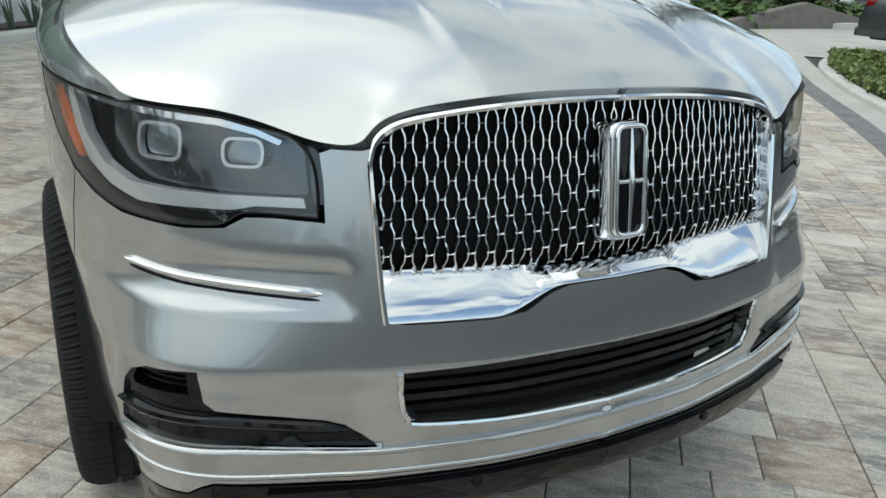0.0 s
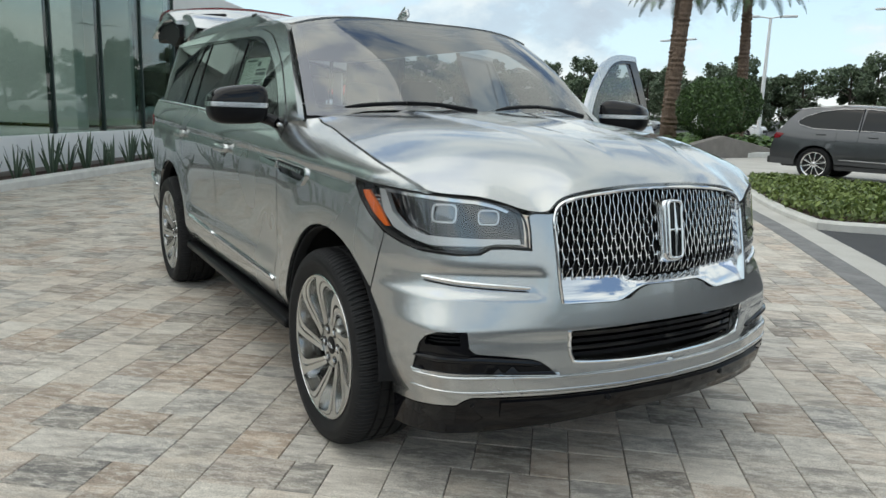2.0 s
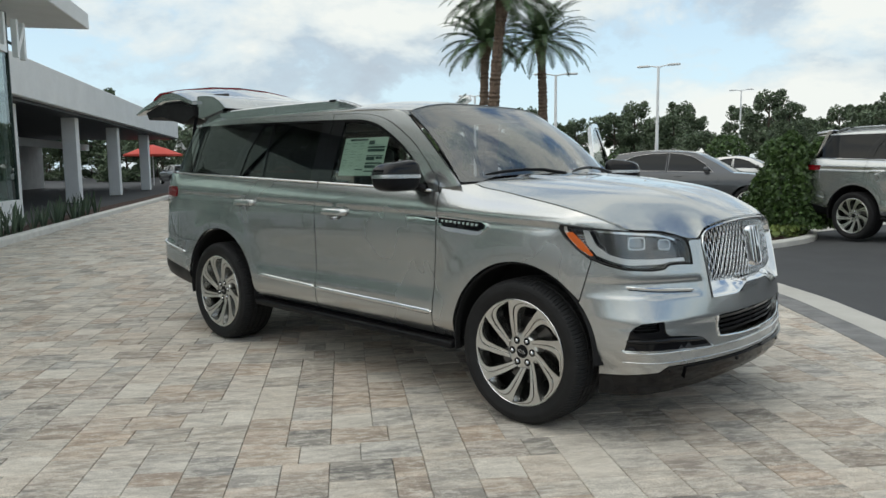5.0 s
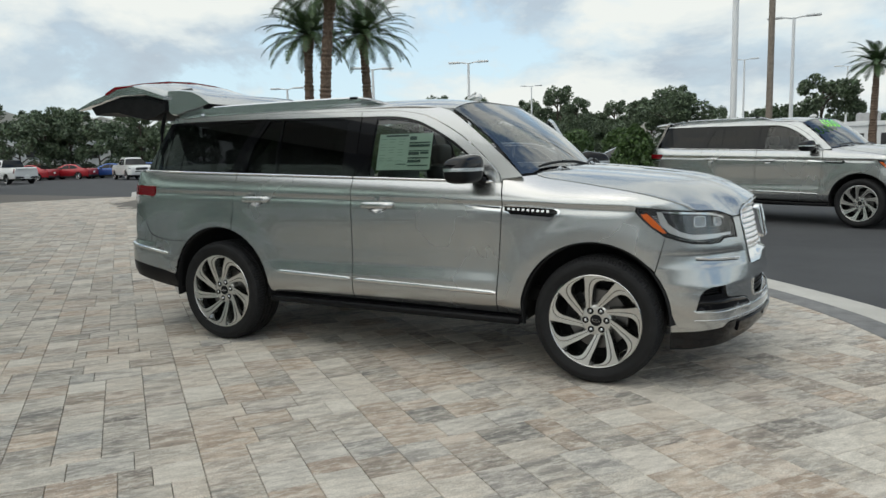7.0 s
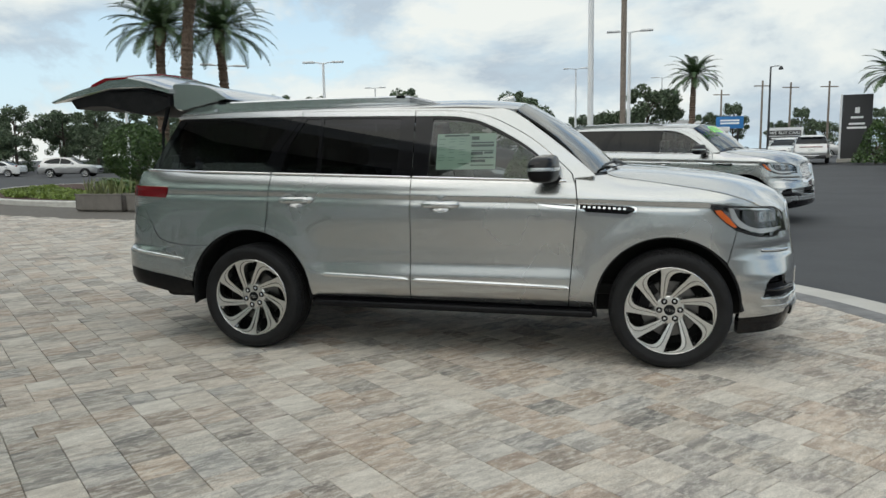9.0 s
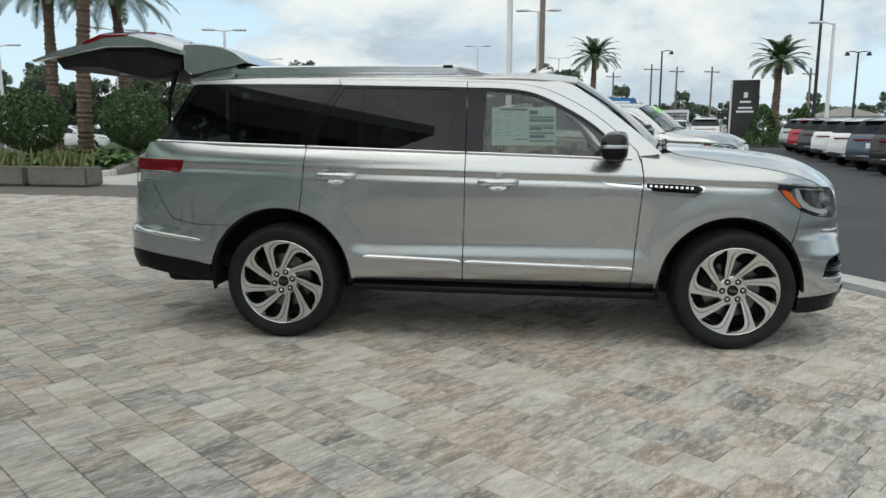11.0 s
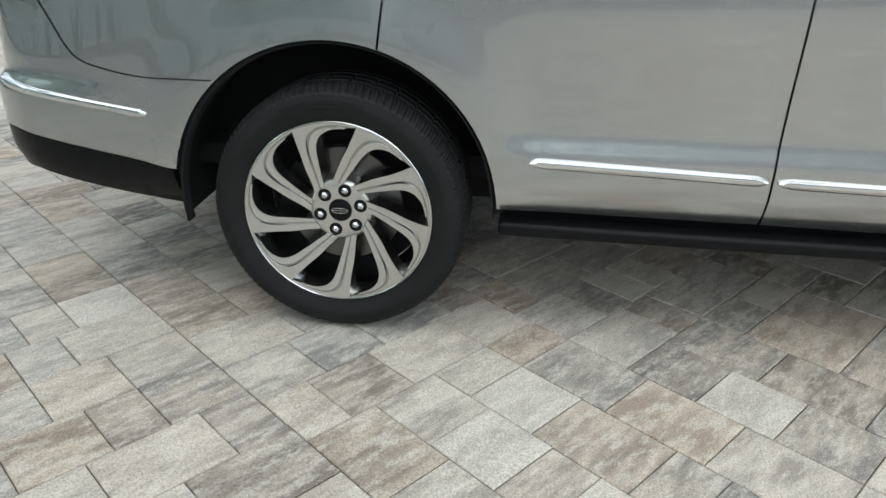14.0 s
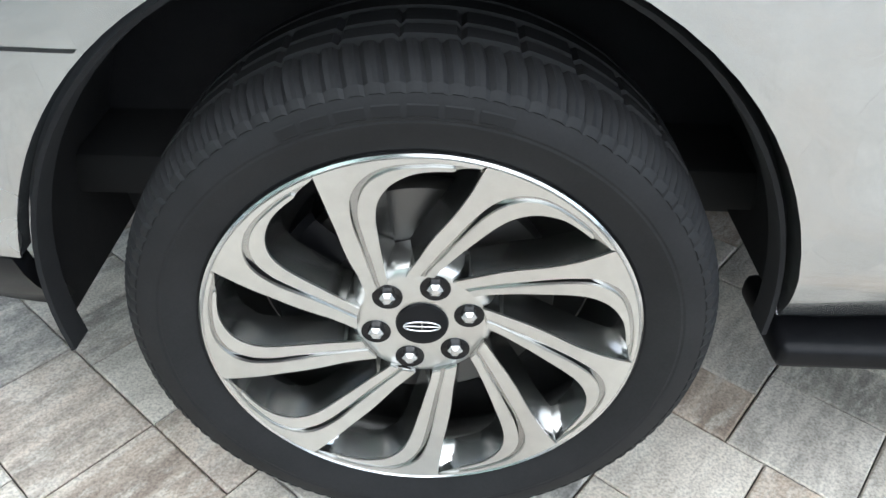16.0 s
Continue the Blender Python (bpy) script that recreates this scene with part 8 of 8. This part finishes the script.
jump.inputs[0].default_value = (37.0, 91.0, 13.0)
STONE.l.new(fr.outputs[0], jump.inputs["Scale"])
shifted = STONE.node("ShaderNodeVectorMath")
shifted.operation = "ADD"
STONE.l.new(geo.outputs["Position"], shifted.inputs[0]), STONE.l.new(jump.outputs[0], shifted.inputs[1])
turned = STONE.node("ShaderNodeMapping", Rotation=(0, 0, -ANG))
STONE.l.new(shifted.outputs[0], turned.inputs[0])
streak = STONE.noise(4.2, 7, 0.66, (3.2, 0.9, 1.0), turned.outputs[0])
streak2 = STONE.noise(13.0, 6, 0.70, (2.6, 0.9, 1.0), turned.outputs[0])
grit = STONE.noise(190, 3, 0.6, vec=geo.outputs["Position"])
m1 = STONE.mix(STONE.ramp(streak, [(0.40, (0, 0, 0)), (0.58, (1, 1, 1))]), tone_a, tone_b)
m2 = STONE.mix(STONE.ramp(streak2, [(0.48, (0, 0, 0)), (0.62, (0.6, 0.6, 0.6))]), m1, (0.72, 0.67, 0.59))
m3 = STONE.mix(0.8, m2, STONE.ramp(grit, [(0.30, (0.50, 0.50, 0.50)), (0.60, (1.10, 1.10, 1.10))]), "MULTIPLY")
STONE.put(**{"Base Color": m3})
STONE.bump(grit, 0.35, 0.002)
DARK_STONE = varied("dark_border_stone", (0.13, 0.13, 0.13), (0.25, 0.245, 0.24), 0.85, 5, fine=150)

UNIT = 0.0762
ROW = 3 * UNIT
EU, EN = np.array([math.cos(ANG), math.sin(ANG)]), np.array([-math.sin(ANG), math.cos(ANG)])
_stones = {}


def stone_mesh(ln, wd=ROW):
    key = (round(ln, 3), round(wd, 3))
    if key not in _stones:
        g, b, h = 0.0016, 0.0035, 0.003
        x0, x1, y0, y1 = -ln / 2 + g, ln / 2 - g, -wd / 2 + g, wd / 2 - g
        v = [(x0, y0, -0.02), (x1, y0, -0.02), (x1, y1, -0.02), (x0, y1, -0.02), (x0, y0, -h), (x1, y0, -h), (x1, y1, -h), (x0, y1, -h), (x0 + b, y0 + b, 0), (x1 - b, y0 + b, 0), (x1 - b, y1 - b, 0), (x0 + b, y1 - b, 0)]
        f = [(8, 9, 10, 11)] + [(i + k, (i + 1) % 4 + k, (i + 1) % 4 + k + 4, i + k + 4) for k in (0, 4) for i in range(4)]
        _stones[key] = (v, f)
    return key, _stones[key]


pr = random.Random(11)


def lengths(total):
    """Splits a run of units into stones of two, three and four units."""
    out = []
    while total > 4:
        k = pr.choice((2, 3, 3, 4, 4)) if total > 5 else pr.choice((2, 3))
        if total - k == 1:
            continue
        out.append(k)
        total -= k
    return out + [total]


# bands twelve units deep, each cut into patches laid in rows along the band or in columns across it
U0, N0 = -2.04, -3.175
allst = []


def lay(u, n, du, dn):
    c = EU * (U0 + UNIT * (u + du / 2)) + EN * (N0 + UNIT * (n + dn / 2))
    allst.append((c[0], c[1], du if dn == 3 else dn, dn != 3))


for band in range(-48, 48):
    n = 12 * band
    patches = [(0, 9, True)] if band == 0 else []
    for way in (1, -1):
        u, tall = (9 if way > 0 and band == 0 else 0 if band == 0 else 5 * way if way > 0 else 5), band == 0
        while abs(u) < 460:
            tall = not tall
            w = 3 * pr.choice((1, 2, 3, 3, 4)) if tall else pr.randint(9, 22)
            patches.append((u if way > 0 else u - w, w, tall))
            u += way * w
    for u, w, tall in patches:
        if tall:
            for c in range(w // 3):
                v = n
                for k in ((4, 3, 2, 3) if band == 0 and u == 0 and c == 0 else (3, 3, 4, 2) if band == 0 and u == 0 and c == 1 else (2, 3, 4, 3) if band == 0 and u == 0 else lengths(12)):
                    lay(u + 3 * c, v, 3, k)
                    v += k
        else:
            for r in range(4):
                v = u
                for k in lengths(w):
                    lay(v, n + 3 * r, k, 3)
                    v += k
cen = np.array([(q[0], q[1]) for q in allst])
ok = inside(PAVED, cen)
far = np.hypot(cen[:, 0] + 4, cen[:, 1] - 1) < 26
near = inside([(-4.3, -0.6), (-2.05, -0.6), (-2.05, -2.35), (-4.3, -2.35)], cen)
floor_mesh = {}
paving = thing("paving", label="weathered tan and grey concrete paving in rows", category="paving", kind="structure")
V, F = [], []
singles = 0
for i, (x, y, units, across) in enumerate(allst):
    if not ok[i] or not far[i]:
        continue
    key, (v, f) = stone_mesh(units * UNIT)
    dz, tw = 0.0025 * pr.random(), radians(0.4) * (pr.random() - 0.5) + (math.pi / 2 if across else 0)
    if near[i] and singles < 300:
        singles += 1
        if key not in floor_mesh:
            me = bpy.data.meshes.new("paving_stone")
            me.from_pydata(v, [], f)
            me.materials.append(STONE.m)
            floor_mesh[key] = me
        o = new("paving_stone", floor_mesh[key])
        o.parent = paving
        o.matrix_local = pose(x, y, dz, 0, 0, math.degrees(ANG + tw))
        continue
    ca, sa, k = math.cos(ANG + tw), math.sin(ANG + tw), len(V)
    V += [(x + a * ca - b * sa, y + a * sa + b * ca, c + dz) for a, b, c in v]
    F += [[j + k for j in q] for q in f]
me = bpy.data.meshes.new("paving_stones")
me.from_pydata(V, [], F)
me.materials.append(STONE.m)
o = new("paving_stones", me)
o.parent = paving
tagged(o, kind="stuff")
# dark border stones along the paving's edge
V, F = [], []
line = [Vector((x, y, 0)) for x, y in edge_s]
for a, b in zip(line, line[1:]):
    d = (b - a).normalized()
    n = Vector((-d.y, d.x, 0))
    cnt = max(1, round((b - a).length / 0.235))
    for i in range(cnt):
        c = a.lerp(b, (i + 0.5) / cnt) + n * 0.14
        v, f = stone_mesh((b - a).length / cnt, 0.27)[1]
        k = len(V)
        V += [(c.x + p[0] * d.x + p[1] * n.x, c.y + p[0] * d.y + p[1] * n.y, p[2] + 0.006) for p in v]
        F += [[j + k for j in q] for q in f]
me = bpy.data.meshes.new("border_stones")
me.from_pydata(V, [], F)
me.materials.append(DARK_STONE)
o = new("border_stones", me)
o.parent = paving
tagged(o, label="dark border stones", kind="stuff")


# ---- the lot's gentle climb: what stands beyond the paving goes up with the ground ----
for ob in [o for o in scene.objects if o.parent is None and o.type in ("MESH", "EMPTY")]:
    if ob.type == "MESH" and ob.location.length < 1e-6:
        if not any(v.co.y > 6.2 for v in ob.data.vertices):
            continue
        bm = bmesh.new()
        bm.from_mesh(ob.data)
        if len(bm.faces) < 60:
            for y in (6.2, 6.6, 7.0, 7.6, 8.2, 9.5, 11, 12.5, 14, 15.5, 17, 19, 21, 24, 27, 30, 34, 38, 43, 48.5):
                bmesh.ops.bisect_plane(bm, geom=bm.verts[:] + bm.edges[:] + bm.faces[:], plane_co=(0, y, 0), plane_no=(0, 1, 0))
            for x in (-28, -23, -18, -14, -10, -6, -2.2, -1.4, -0.6, 0.2):
                bmesh.ops.bisect_plane(bm, geom=bm.verts[:] + bm.edges[:] + bm.faces[:], plane_co=(x, 0, 0), plane_no=(1, 0, 0))
            bmesh.ops.triangulate(bm, faces=bm.faces[:])
        for v in bm.verts:
            v.co.z += rise(v.co.x, v.co.y)
        bm.to_mesh(ob.data)
        bm.free()
    elif ob.location.y > 7.0:
        ob.location.z += rise(ob.location.x, ob.location.y)
